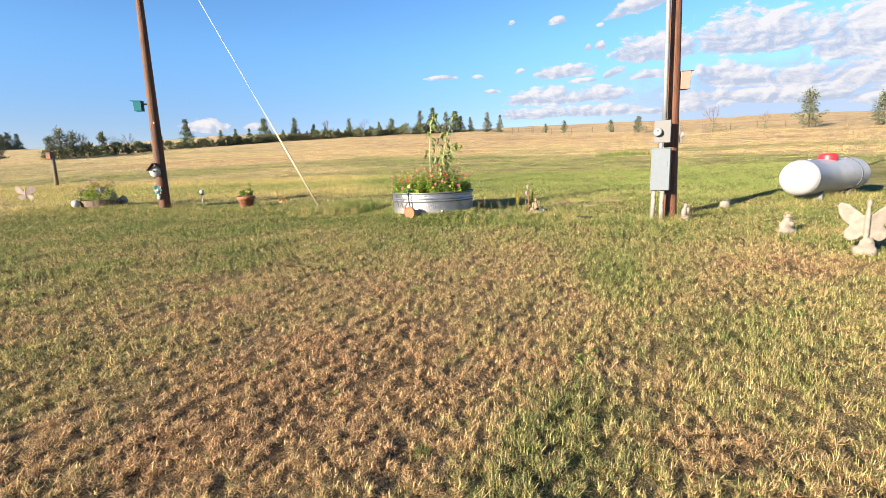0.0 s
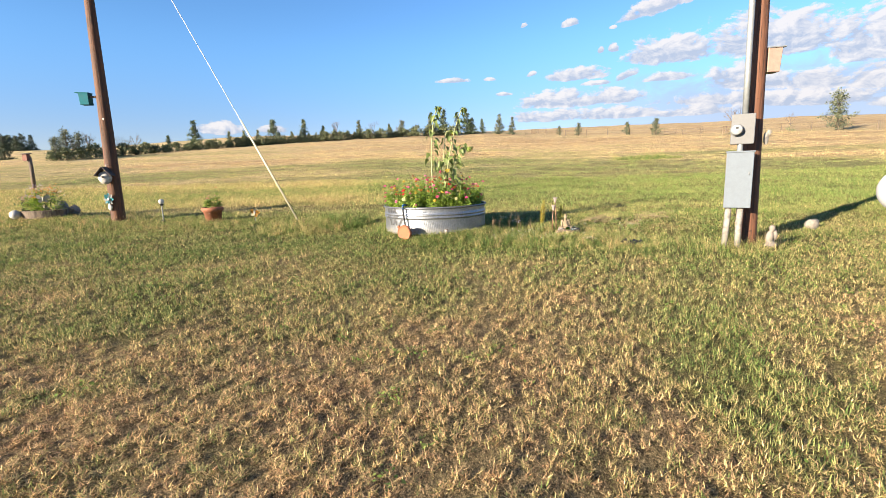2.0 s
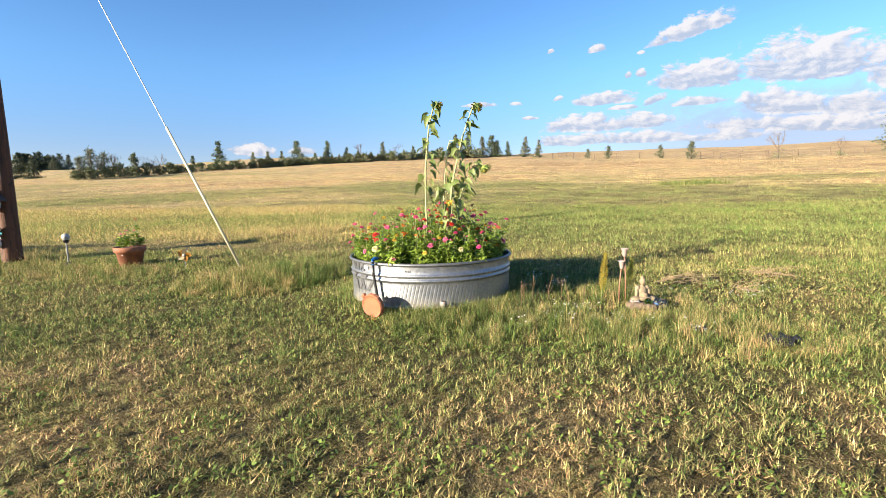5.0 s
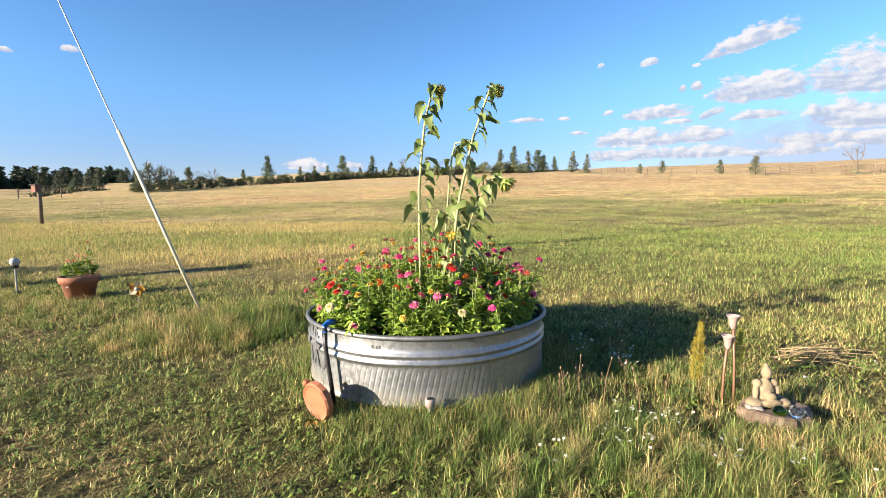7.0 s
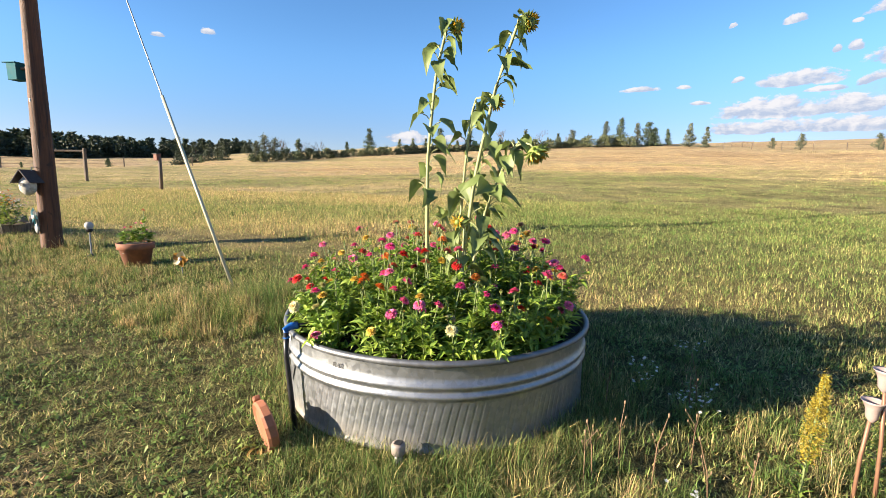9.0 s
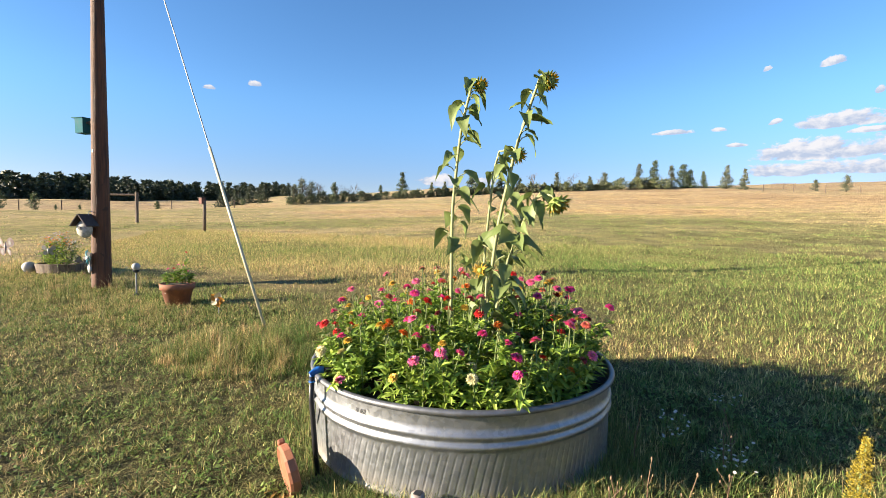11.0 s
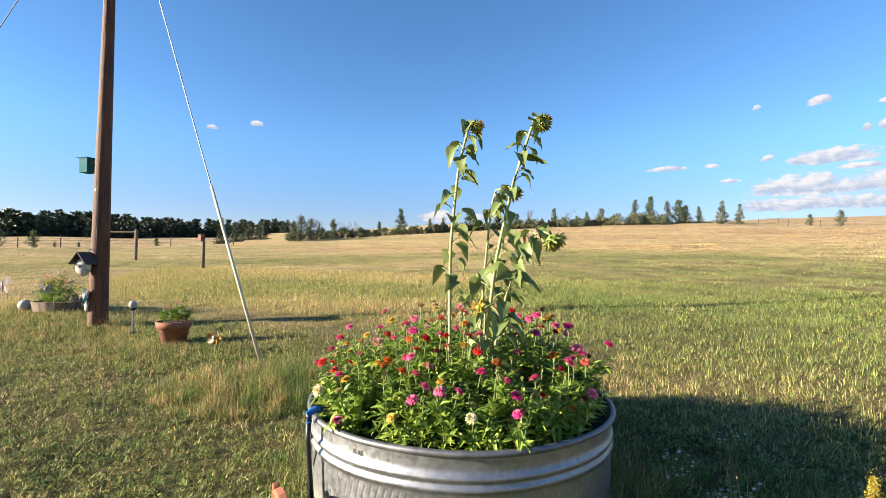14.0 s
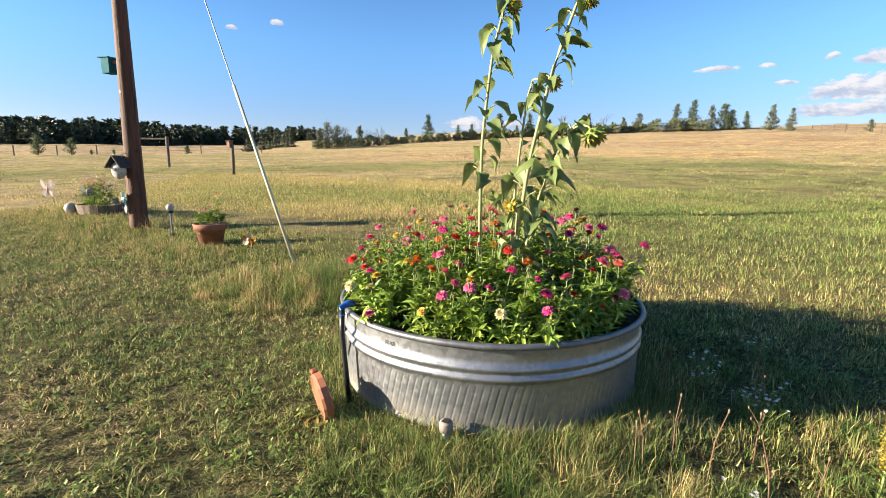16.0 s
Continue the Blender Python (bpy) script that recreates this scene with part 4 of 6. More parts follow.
def nest_box(name, at, mat, label, size, turn, tail=0.0, roof=0.06, lid=None):
    """A slant-front bird box with an overhanging lid."""
    sx, sy, sz = size
    t = thing(name, at, label, "birdhouse", "", turn)
    bm = bmesh.new()
    vs = box(bm, sx, sy, sz, pose(0, 0, sz / 2))
    for v in vs:
        if v.co.z < sz * 0.3 and v.co.x > 0:
            v.co.x -= tail
            v.co.z += 0.0
    bmesh.ops.bevel(bm, geom=bm.edges[:], offset=0.005, segments=1, affect="EDGES")
    b = part("body", bm, mat, t)
    bm = bmesh.new()
    box(bm, sx + roof, sy + 0.03, 0.016, pose(roof * 0.4, 0, sz + 0.008, 0, -2, 0), 0.004)
    part("lid", bm, lid or mat, t)
    part("entrance", lathe([(0.0, 0.0), (0.02, 0.0), (0.02, 0.004), (0, 0.004)], 16, None, pose(sx / 2 - tail * 0.3, 0, sz * 0.68, 0, 90, 0)), BLACK, b, "dark entrance hole")
    bm = bmesh.new()
    box(bm, 0.12, 0.05, 0.04, pose(-sx / 2 - 0.05, 0, sz * 0.7), 0.004)
    part("bracket", bm, GREY_WOOD, t)
    return t


nest_box("bird_nesting_box", (-7.96, 12.88, 3.27), TEAL, "teal painted bird nesting box on the utility pole", (0.20, 0.17, 0.25), 187, 0.01, 0.07)
nest_box("bat_box", (4.80, 9.42, 2.84), PEACH, "peach painted nesting box on the service pole", (0.19, 0.17, 0.33), -4, 0.02, 0.05, ZINC_PIPE)


def guy_wire():
    a, b = Vector((-3.22, 12.33, 0.55)), Vector((-7.60, 12.95, 9.1))
    d = (b - a).normalized()
    t = thing("guy_wire", tuple(a), "taut steel guy wire with a pale yellow guard sleeve", "cable")
    j = d * 2.52
    part("wire", tube([d * -0.2, (b - a)], 0.009, 6), WIRE, t)
    part("guard_sleeve", tube([d * 0.0, d * 1.2, j], 0.019, 10), GUARD, t, "pale yellow plastic guard", True)
    part("anchor_eye", tube([(0.0, 0, -0.15), (0, 0, 0.0), d * 0.1], 0.015, 8), ZINC_PIPE, t)
    return t


WIRE = plain("bright_wire", (0.55, 0.53, 0.48), 0.6, 0.0)
GUARD = plain("guard_plastic", (0.488, 0.444, 0.311), 0.5, 0.0, 0.08)
guy_wire()


def overhead_line():
    t = thing("overhead_cable", (-7.6, 12.95, 9.0), "thin overhead power cable leaving the utility pole", "cable")
    a, b = Vector((0, 0, 0)), Vector((-32.0, 6.0, -0.5))
    pts = [a.lerp(b, s / 12) - Vector((0, 0, 1.2 * 4 * (s / 12) * (1 - s / 12))) for s in range(13)]
    part("wire", tube(pts, 0.012, 6), BLACK, t)


def propane_tank():
    cx, cy = 9.52, 11.55
    t = thing("propane_tank", (cx, cy, float(near_z(cx, cy))), "scuffed white propane tank lying in the grass", "gas tank", "", 29)
    R, L = 0.41, 2.6
    prof = [(0.0, -L / 2 - 0.33)] + [(R * math.sin(radians(a)), -L / 2 - 0.33 * math.cos(radians(a))) for a in (12, 25, 40, 55, 70, 82)] + [(R, -L / 2), (R + 0.004, -L / 2 + 0.01), (R, -L / 2 + 0.02), (R, 0), (R, L / 2)]
    prof += [(R * math.sin(radians(a)), L / 2 + 0.33 * math.cos(radians(a))) for a in (82, 70, 55, 40, 25, 12)] + [(0.0, L / 2 + 0.33)]
    part("shell", lathe(prof, 48, None, pose(0, 0, 0.565, 0, 90, 0)), PROPANE, t, "", True)
    lid = lathe([(0.0, 0.20), (0.15, 0.195), (0.2, 0.17), (0.215, 0.14), (0.215, 0.0)], 32, None, pose(0.0, 0, 0.93) @ Matrix.Scale(0.9, 4))
    dome = part("dome_lid", lid, RED, t, "red plastic valve cover", True)
    part("hinge", lathe([(0.02, 0), (0.02, 0.04), (0, 0.04)], 10, None, pose(0.2, 0, 1.0)), BLACK, dome)
    for x in (-0.7, 0.7):
        bm = bmesh.new()
        box(bm, 0.08, 0.5, 0.30, pose(x, 0, 0.09), 0.01)
        part("saddle_foot", bm, PAINT_GREY, t)
    part("strap", lathe([(R + 0.006, -0.02), (R + 0.012, -0.02), (R + 0.012, 0.02), (R + 0.006, 0.02)], 40, None, pose(0.86, 0, 0.565, 0, 90, 0)), PAINT_GREY, t, "", True)
    for x in (-0.9, 0.95):
        part("lifting_lug", lathe([(0.0, 0.05), (0.03, 0.045), (0.035, 0.0)], 10, None, pose(x, 0, 0.945)), PROPANE, t)
    return t


propane_tank()

# ---- trees and shrubs ----


def spray(rng, centres, sizes, per, length, flat=0.5):
    """Little leaf clumps round centres: one triangle each, turned at random."""
    n = len(centres) * per
    c = np.repeat(centres, per, 0) + rng.normal(0, 1, (n, 3)) * np.repeat(sizes, per)[:, None] * np.array([1, 1, flat])
    d = rng.normal(0, 1, (n, 3))
    d[:, 2] = np.abs(d[:, 2]) * 0.6 + 0.1
    d /= np.linalg.norm(d, axis=1)[:, None]
    s = np.cross(d, rng.normal(0, 1, (n, 3)))
    s /= np.linalg.norm(s, axis=1)[:, None]
    L = (length * rng.uniform(0.6, 1.4, n))[:, None]
    co = np.stack([c - s * L * 0.35, c + s * L * 0.35, c + d * L], 1).reshape(-1, 3)
    return co, np.arange(n * 3).reshape(-1, 3)


def pine_parts(seed, h, spread=0.28, gaps=0.25, crown_base=0.12, layers=13, per=16, leaf=0.34):
    rng = np.random.default_rng(seed)
    cen, siz = [], []
    limbs = []
    for k in range(layers):
        s = crown_base + (0.99 - crown_base) * (k + rng.uniform(-0.3, 0.3)) / (layers - 1)
        s = min(max(s, crown_base), 0.99)
        reach = h * spread * (1 - s) ** 0.95 * rng.uniform(0.6, 1.25) + 0.05 * h * spread
        nb = max(3, int(8 * (1 - s) + 3))
        for q in range(nb):
            if rng.random() < gaps:
                continue
            a = rng.uniform(0, 2 * np.pi)
            rr = reach * rng.uniform(0.6, 1.15)
            rise = rng.uniform(-0.05, 0.22) * rr
            limbs.append(((0, 0, s * h), (rr * np.cos(a) * 0.8, rr * np.sin(a) * 0.8, s * h + rise * 0.8)))
            for f in (0.4, 0.72, 1.0):
                cen.append((rr * f * np.cos(a), rr * f * np.sin(a), s * h + rise * f))
                siz.append(0.035 * h * (0.7 + 0.4 * f))
    cen.append((0, 0, h * 0.97))
    siz.append(0.02 * h)
    return cen, siz, limbs, rng


def tree_mesh(kind, seed, h):
    """Trunk mesh and crown mesh of one tree of that height, standing at the origin."""
    rng = np.random.default_rng(seed)
    bm = bmesh.new()
    crown = None
    if kind == "round_pine":
        n = 120
        a, r = rng.uniform(0, 2 * np.pi, n), rng.uniform(0, 1, n) ** 0.5
        z = rng.uniform(0.02, 1.0, n) ** 1.6
        w = 0.42 * h * (1 - 0.9 * z ** 1.1) * rng.uniform(0.75, 1.15, n)
        cen = np.stack([w * r * np.cos(a), w * r * np.sin(a), z * h * 0.97], 1)
        tube([(0, 0, -0.3), (0.01 * h, 0, h * 0.5), (0, 0, h * 0.9)], [0.028 * h, 0.018 * h, 0.005 * h], 7, bm)
        for q in range(0, n, 5):
            tube([(0, 0, cen[q][2] * 0.85), tuple(cen[q])], [0.006 * h, 0.002 * h], 4, bm)
        crown = spray(rng, cen, np.full(n, 0.045 * h), 17, 0.075 * h ** 0.8, 0.7)
    elif kind == "pine":
        cen, siz, limbs, rng = pine_parts(seed, h, 0.31, 0.34, 0.04, 13)
        tube([(0, 0, -0.3), (0.02 * h, 0, h * 0.5), (0, 0, h * 0.96)], [0.028 * h, 0.018 * h, 0.005 * h], 7, bm)
        for a, b in limbs[::2]:
            tube([a, b], [0.006 * h, 0.002 * h], 4, bm)
        crown = spray(rng, np.array(cen), np.array(siz) * 1.1, 11, 0.066 * h ** 0.8, 0.8)
    elif kind == "shrub":
        n = 46
        a, r = rng.uniform(0, 2 * np.pi, n), np.sqrt(rng.uniform(0, 1, n))
        z = rng.uniform(0.08, 1.0, n)
        w = 0.72 * h * (1 - 0.55 * z ** 1.6)
        cen = np.stack([w * r * np.cos(a), w * r * np.sin(a), z * h * (1 - 0.15 * r)], 1)
        crown = spray(rng, cen, np.full(n, 0.1 * h), 16, 0.17 * h ** 0.7, 0.8)
        for q in range(5):
            tube([(0, 0, -0.2), tuple(cen[q] * 0.8)], [0.03 * h, 0.01 * h], 5, bm)
    elif kind in ("bare", "dead"):
        def grow(p, d, L, r, depth):
            q = p + d * L
            tube([p, p.lerp(q, 0.5) + Vector(rng.normal(0, 0.03 * L, 3)), q], [r, r * 0.85, r * 0.6], 5 if depth < 2 else 3, bm)
            if depth >= 4:
                return
            for _ in range(3 if depth else 4):
                nd = (d + Vector(rng.normal(0, 0.42, 3)) + Vector((0, 0, 0.12))).normalized()
                grow(p.lerp(q, rng.uniform(0.45, 1.0)), nd, L * rng.uniform(0.55, 0.75), r * 0.55, depth + 1)
        grow(Vector((0, 0, -0.1)), Vector((0.03, 0, 1)), h * 0.42, 0.018 * h, 0)
        if kind == "dead":
            n = 12
            cen = np.stack([rng.normal(0, 0.12 * h, n), rng.normal(0, 0.12 * h, n), rng.uniform(0.02, 0.18, n) * h], 1)
            crown = spray(rng, cen, np.full(n, 0.05 * h), 14, 0.16, 0.8)
    else:  # loose leafy tree
        cen = []
        tube([(0, 0, -0.2), (0.02 * h, 0.01 * h, h * 0.4), (0.0, 0, h * 0.9)], [0.03 * h, 0.018 * h, 0.004 * h], 6, bm)
        for q in range(30):
            s = 0.03 + 0.92 * q / 29
            a = rng.uniform(0, 2 * np.pi)
            rr = h * 0.44 * (1 - s) ** 0.75 * min(1.0, 0.6 + 2.2 * s) * rng.uniform(0.45, 1.1)
            end = (rr * math.cos(a), rr * math.sin(a), s * h + rr * 0.35)
            tube([(0, 0, s * h * 0.85), end], [0.008 * h, 0.002 * h], 4, bm)
            for f in (0.45, 0.75, 1.0):
                cen.append((end[0] * f, end[1] * f, s * h * 0.85 + (end[2] - s * h * 0.85) * f))
        crown = spray(rng, np.array(cen), np.full(len(cen), 0.05 * h), 17, 0.06 * h ** 0.8, 0.8)
    me = bpy.data.meshes.new("trunk")
    bm.to_mesh(me)
    bm.free()
    return me, crown


TREES = {}


def spot(azimuth, dist):
    """The place at that azimuth and distance from the middle of the yard; azimuths are those seen from the start."""
    a = radians(azimuth)
    a += ((CY * math.sin(a) + CX * math.cos(a)) / dist)
    return CX - dist * math.sin(a), CY + dist * math.cos(a)


def tree(kind, name, azimuth, dist, h, label, leaf, bark, category="tree", group="", variant=0, turn=0.0):
    x, y = spot(azimuth, dist)
    z = float(ground_z(x, y))
    key = (kind, variant, round(h), leaf.name)
    if key not in TREES:
        hh = max(1.0, round(h))
        tr, cr = tree_mesh(kind, 31 * variant + len(kind), hh)
        tr.materials.append(bark)
        TREES[key] = (tr, mesh_np("crown", cr[0], cr[1], leaf) if cr else None, hh)
    tr, cr, hh = TREES[key]
    t = thing(name, (x, y, z), label, category, group)
    t.matrix_basis = pose(x, y, z, 0, 0, turn) @ Matrix.Scale(h / hh, 4)
    part("trunk", tr, None, t)
    if cr:
        part("crown", cr, None, t)
    return t


def treeline():
    rnd = random.Random(4)

    def h_of(azimuth, dist, el_top):
        x, y = spot(azimuth, dist)
        return max(0.6, 1.5 + math.hypot(x, y) * math.tan(radians(el_top)) - float(ground_z(x, y)))

    def ridge(azimuth):
        return float(np.interp(azimuth * 1.06, AZ_R, DI_R))
    # evergreen windbreak row: low juniper bushes with young spruces among them
    a = 39.4
    while a > -0.6:
        d = ridge(a) - 4 + rnd.uniform(-0.8, 0.8)
        h = rnd.uniform(1.2, 2.15) * (1.25 if a < 4 else 1.0)
        tree("shrub", "juniper_shrub", a, d, h, "dense dark green juniper shrub in a windbreak row", SHRUB_LEAF, BARK, "shrub", "windbreak row", rnd.randrange(4), rnd.uniform(0, 360))
        a -= math.degrees(1.5 / d) * rnd.uniform(0.8, 1.25)
    for k in range(26):
        a = 24.5 - 18.5 * (k + rnd.uniform(-0.3, 0.3)) / 25
        d = ridge(a) - 4.5
        tree("pine", "young_spruce", a, d, rnd.uniform(1.4, 2.5), "small pointed young spruce in the windbreak row", SHRUB_LEAF, BARK, "tree", "young spruces", k % 3, 70 * k)
    rows = [(27.8, 5.82, "pine", PINE_LEAF), (20.0, 6.13, "round_pine", PINE_LEAF), (16.7, 6.1, "pine", PINE_LEAF), (14.6, 5.43, "pine", PINE_LEAF), (24.5, 4.8, "pine", SHRUB_LEAF), (23.0, 4.92, "pine", SHRUB_LEAF), (21.6, 4.95, "pine", SHRUB_LEAF),
            (10.6, 6.01, "pine", GREY_LEAF), (-0.9, 6.45, "pine", GREY_LEAF), (-3.8, 5.75, "pine", PINE_LEAF), (-5.8, 6.2, "pine", GREY_LEAF), (-7.3, 5.8, "pine", GREY_LEAF), (7.1, 5.56, "pine", SHRUB_LEAF), (2.2, 6.7, "pine", GREY_LEAF), (0.7, 6.93, "pine", PINE_LEAF), (-2.0, 6.58, "round_pine", PINE_LEAF), (-2.6, 6.0, "round_pine", PINE_LEAF), (35.2, 4.55, "round_pine", PINE_LEAF), (30.2, 4.4, "pine", PINE_LEAF)]
    for k, (azm, e, kind, leaf) in enumerate(rows):
        d = ridge(azm) - 2
        tree(kind, "pine_tree", azm, d, h_of(azm, d, e), "dark green pine standing over the windbreak", leaf, BARK, "tree", "pines in the windbreak", k % 5, 40 * k)
    for k, (azm, e) in enumerate([(5.6, 6.0), (38.4, 4.95), (37.4, 4.65), (39.2, 4.2)]):
        d = ridge(azm) - 3
        tree("leafy", "elm_tree", azm, d, h_of(azm, d, e), "loose grey-green tree at the field edge", GREY_LEAF, BARK, "tree", "", k % 3, 70 * k)
    for k, (azm, e) in enumerate([(38.0, 4.6), (36.8, 5.2), (34.0, 4.6), (33.1, 5.0), (13.1, 6.54), (8.9, 6.3), (34.9, 4.8), (6.2, 5.7)]):
        d = ridge(azm) - 3
        tree("bare", "bare_tree", azm, d, h_of(azm, d, e), "leafless grey-brown tree in the windbreak", DEADWOOD, DEADWOOD, "tree", "bare trees", k % 3, 50 * k)
    # trees by the far fence on the other side
    for k, (azm, d, e, kind) in enumerate([(-37.8, 97, 6.06, "leafy"), (-22.7, 98, 4.92, "leafy"), (-19.8, 100, 4.7, "leafy"), (-14.7, 104, 4.9, "leafy"), (-12.6, 106, 4.65, "leafy"), (-43.0, 95, 5.3, "leafy")]):
        tree(kind, "olive_tree", azm, d, h_of(azm, d, e), "silvery-green bushy tree by the far fence", SILVER_LEAF, BARK, "tree", "silvery trees", k % 3, 80 * k)
    for azm, e in [(-29.9, 5.93), (-34.4, 4.83)]:
        tree("dead", "dead_tree", azm, 97, h_of(azm, 97, e), "thin dead tree with brush at its foot", SHRUB_LEAF, DEADWOOD, "tree", "", 1, azm * 9)
    # single pines before the forest
    for k, (azm, d, e, kind) in enumerate([(42.9, 105, 4.14, "round_pine"), (47.2, 110, 3.68, "round_pine"), (46.5, 140, 3.98, "round_pine"), (45.4, 145, 3.85, "round_pine"), (44.6, 150, 3.8, "round_pine"), (42.4, 195, 4.25, "round_pine"), (42.0, 200, 4.4, "round_pine"), (41.4, 205, 4.3, "round_pine")]):
        tree(kind, "pine_tree", azm, d, h_of(azm, d, e), "broad dark green pine on the pale slope", PINE_FAR, BARK, "tree", "pines on the slope", k % 4, 40 * k)
    for k, (azm, d, e) in enumerate([(62.7, 70, 2.62), (60.8, 75, 2.38), (58.9, 70, 1.27), (57.2, 70, 1.32), (51.8, 80, 2.03), (44.9, 98, 2.6)]):
        tree("leafy", "young_tree", azm, d, h_of(azm, d, e), "small green tree at the field's edge", SHRUB_GREEN, BARK, "tree", "young trees", k % 3, 60 * k)


GREY_LEAF = foliage("grey_green_leaves", (0.045, 0.06, 0.036), (0.10, 0.12, 0.07), (0.20, 0.21, 0.13), 0.2)
SHRUB_GREEN = foliage("young_leaves", (0.035, 0.06, 0.022), (0.08, 0.115, 0.042), (0.15, 0.19, 0.075), 0.2)
treeline()


def far_forest():
    """Pine wood on the far slope, as one mass of trees."""
    rng = np.random.default_rng(8)
    cos, tris, base = [], [], 0
    protos = []
    for s in range(6):
        cen, siz, limbs, r2 = pine_parts(60 + s, 1.0, 0.40 if s % 2 else 0.32, 0.15, 0.05, 9)
        protos.append(spray(r2, np.array(cen), np.array(siz) * 1.2, 3, 0.125, 0.8))
    for k in range(470):
        a = rng.uniform(43.5, 84)
        d = float(np.interp(a, [43, 50, 60, 84], [205, 190, 176, 172])) + rng.uniform(0, 60)
        x, y = CX - d * math.sin(radians(a)), CY + d * math.cos(radians(a))
        top = float(np.interp(a, [43.2, 49.1, 53, 58.5, 63.3, 67.6, 71.4, 84], [4.3, 4.0, 3.8, 3.85, 3.95, 3.85, 3.6, 3.4])) + rng.uniform(-1.0, 0.2)
        z = float(ground_z(x, y))
        h = min(max(4.5, 1.8 + d * math.tan(radians(top)) - z), 15)
        co, tri = protos[k % 6]
        c, s = math.cos(k), math.sin(k)
        p = co * np.array([h * 1.1, h * 1.1, h])
        p = np.stack([p[:, 0] * c - p[:, 1] * s + x, p[:, 0] * s + p[:, 1] * c + y, p[:, 2] + z], 1)
        cos.append(p)
        tris.append(tri + base)
        base += len(p)
        # trunk as a thin three-sided post
        tp = np.array([(x - 0.18, y, z - 0.3), (x + 0.18, y, z - 0.3), (x, y, z + h * 0.8)])
        cos.append(tp)
        tris.append(np.array([[base, base + 1, base + 2]]))
        base += 3
    me = mesh_np("pine_forest", np.concatenate(cos), np.concatenate(tris), PINE_FAR)
    tagged(new("pine_forest", me), "dark pine forest on the far pale slope", "forest", kind="stuff")


far_forest()

# ---- things round the planter ----


def gz(x, y):
    return float(ground_z(x, y))


def stuffed(*args):
    """A part of many tiny pieces that nobody could count."""
    return tagged(part(*args), kind="stuff")


def fused(ob, size):
    """Melts the lumps of a cast figure into one skin."""
    m = ob.modifiers.new("skin", "REMESH")
    m.mode, m.voxel_size, m.use_smooth_shade = "VOXEL", size, True
    return ob


DRY_LEAF = foliage("dry_leaf", (0.148, 0.074, 0.0148), (0.252, 0.148, 0.0296), (0.333, 0.222, 0.059), 0.2)


def blobs(items, seg=12, wob=0.0, seed=0):
    """Soft rounded lumps (x, y, z, rx, ry, rz) in one mesh."""
    bm = bmesh.new()
    for k, (x, y, z, rx, ry, rz) in enumerate(items):
        r = bmesh.ops.create_icosphere(bm, subdivisions=2, radius=1.0)
        for v in r["verts"]:
            s = 1 + wob * noise.noise(v.co * 1.7 + Vector((seed + k * 3.1, 0, 0)))
            v.co = Vector((x + v.co.x * rx * s, y + v.co.y * ry * s, z + v.co.z * rz * s))
    return bm


def riser_pipe():
    t = thing("irrigation_pipe", (-0.72, 10.27, 0.46), "black plastic drip irrigation pipe with blue elbows on the tank", "pipe")
    part("riser", tube([(0.06, -0.02, 0.0), (0.03, -0.01, 0.2), (0.0, 0.0, 0.40), (-0.005, 0.01, 0.53)], 0.015, 10), BLACK, t, "", True)
    e = part("elbow", tube([(-0.005, 0.01, 0.50), (-0.005, 0.01, 0.545), (0.01, 0.035, 0.56), (0.035, 0.06, 0.56)], 0.021, 10), BLUE, t, "blue plastic elbow", True)
    part("cross_pipe", tube([(0.02, 0.05, 0.558), (0.11, 0.15, 0.555)], 0.013, 8), BLACK, t, "", True)
    part("elbow", tube([(0.09, 0.13, 0.556), (0.125, 0.165, 0.553), (0.13, 0.17, 0.50)], 0.018, 10), BLUE, t, "", True)
    part("down_pipe", tube([(0.13, 0.17, 0.53), (0.14, 0.185, 0.43)], 0.013, 8), BLACK, t, "", True)
    return t


# orange pumpkin cutout, its stem a small tab, top tilted outwards
def saucer():
    t = thing("terracotta_saucer", (-0.70, 10.06, 0.45), "orange pumpkin cutout standing tilted beside the stock tank", "plant saucer")
    m = pose(0, 0, 0.12) @ Matrix.Rotation(radians(-33), 4, "Z") @ Matrix.Rotation(radians(101), 4, "X") @ Matrix.Rotation(radians(22), 4, "Z") @ Matrix.Diagonal((1.12, 0.98, 1.1, 1.0))
    part("plate", lathe([(0, 0.004), (0.10, 0.004), (0.122, 0.012), (0.13, 0.0), (0.13, -0.03), (0.12, -0.036), (0, -0.036)], 14, None, m), TERRA_PALE, t)
    bm = bmesh.new()
    box(bm, 0.045, 0.03, 0.034, m @ pose(-0.06, 0.135, -0.016, 0, 0, 24), 0.008)
    part("tab", bm, TERRA_PALE, t)
    bm = bmesh.new()
    for k in range(5):
        add_leaf(bm, pose(-0.1 + 0.03 * k, -0.02, 0.0, 20, -10, 190 + 40 * k), 0.07, 0.03, 0.4, 0.2)
    stuffed("dry_leaves", bm, DRY_LEAF, t, "yellowed leaves at its foot")


def stake_light():
    t = thing("solar_stake_light", (0.02, 10.145, 0.45), "small beige solar stake light beside the tank", "garden light")
    part("stem", tube([(0, 0, 0), (0, 0, 0.10)], 0.02, 10), CLEAR_PLASTIC, t, "cloudy plastic stem", True)
    c = part("cap", lathe([(0.03, 0.095), (0.033, 0.10), (0.033, 0.14), (0.03, 0.147), (0, 0.147)], 20), BEIGE, t, "", True)
    bm = bmesh.new()
    box(bm, 0.034, 0.034, 0.003, pose(0, 0, 0.149))
    part("solar_cell", bm, BLACK, c, "dark solar cell")


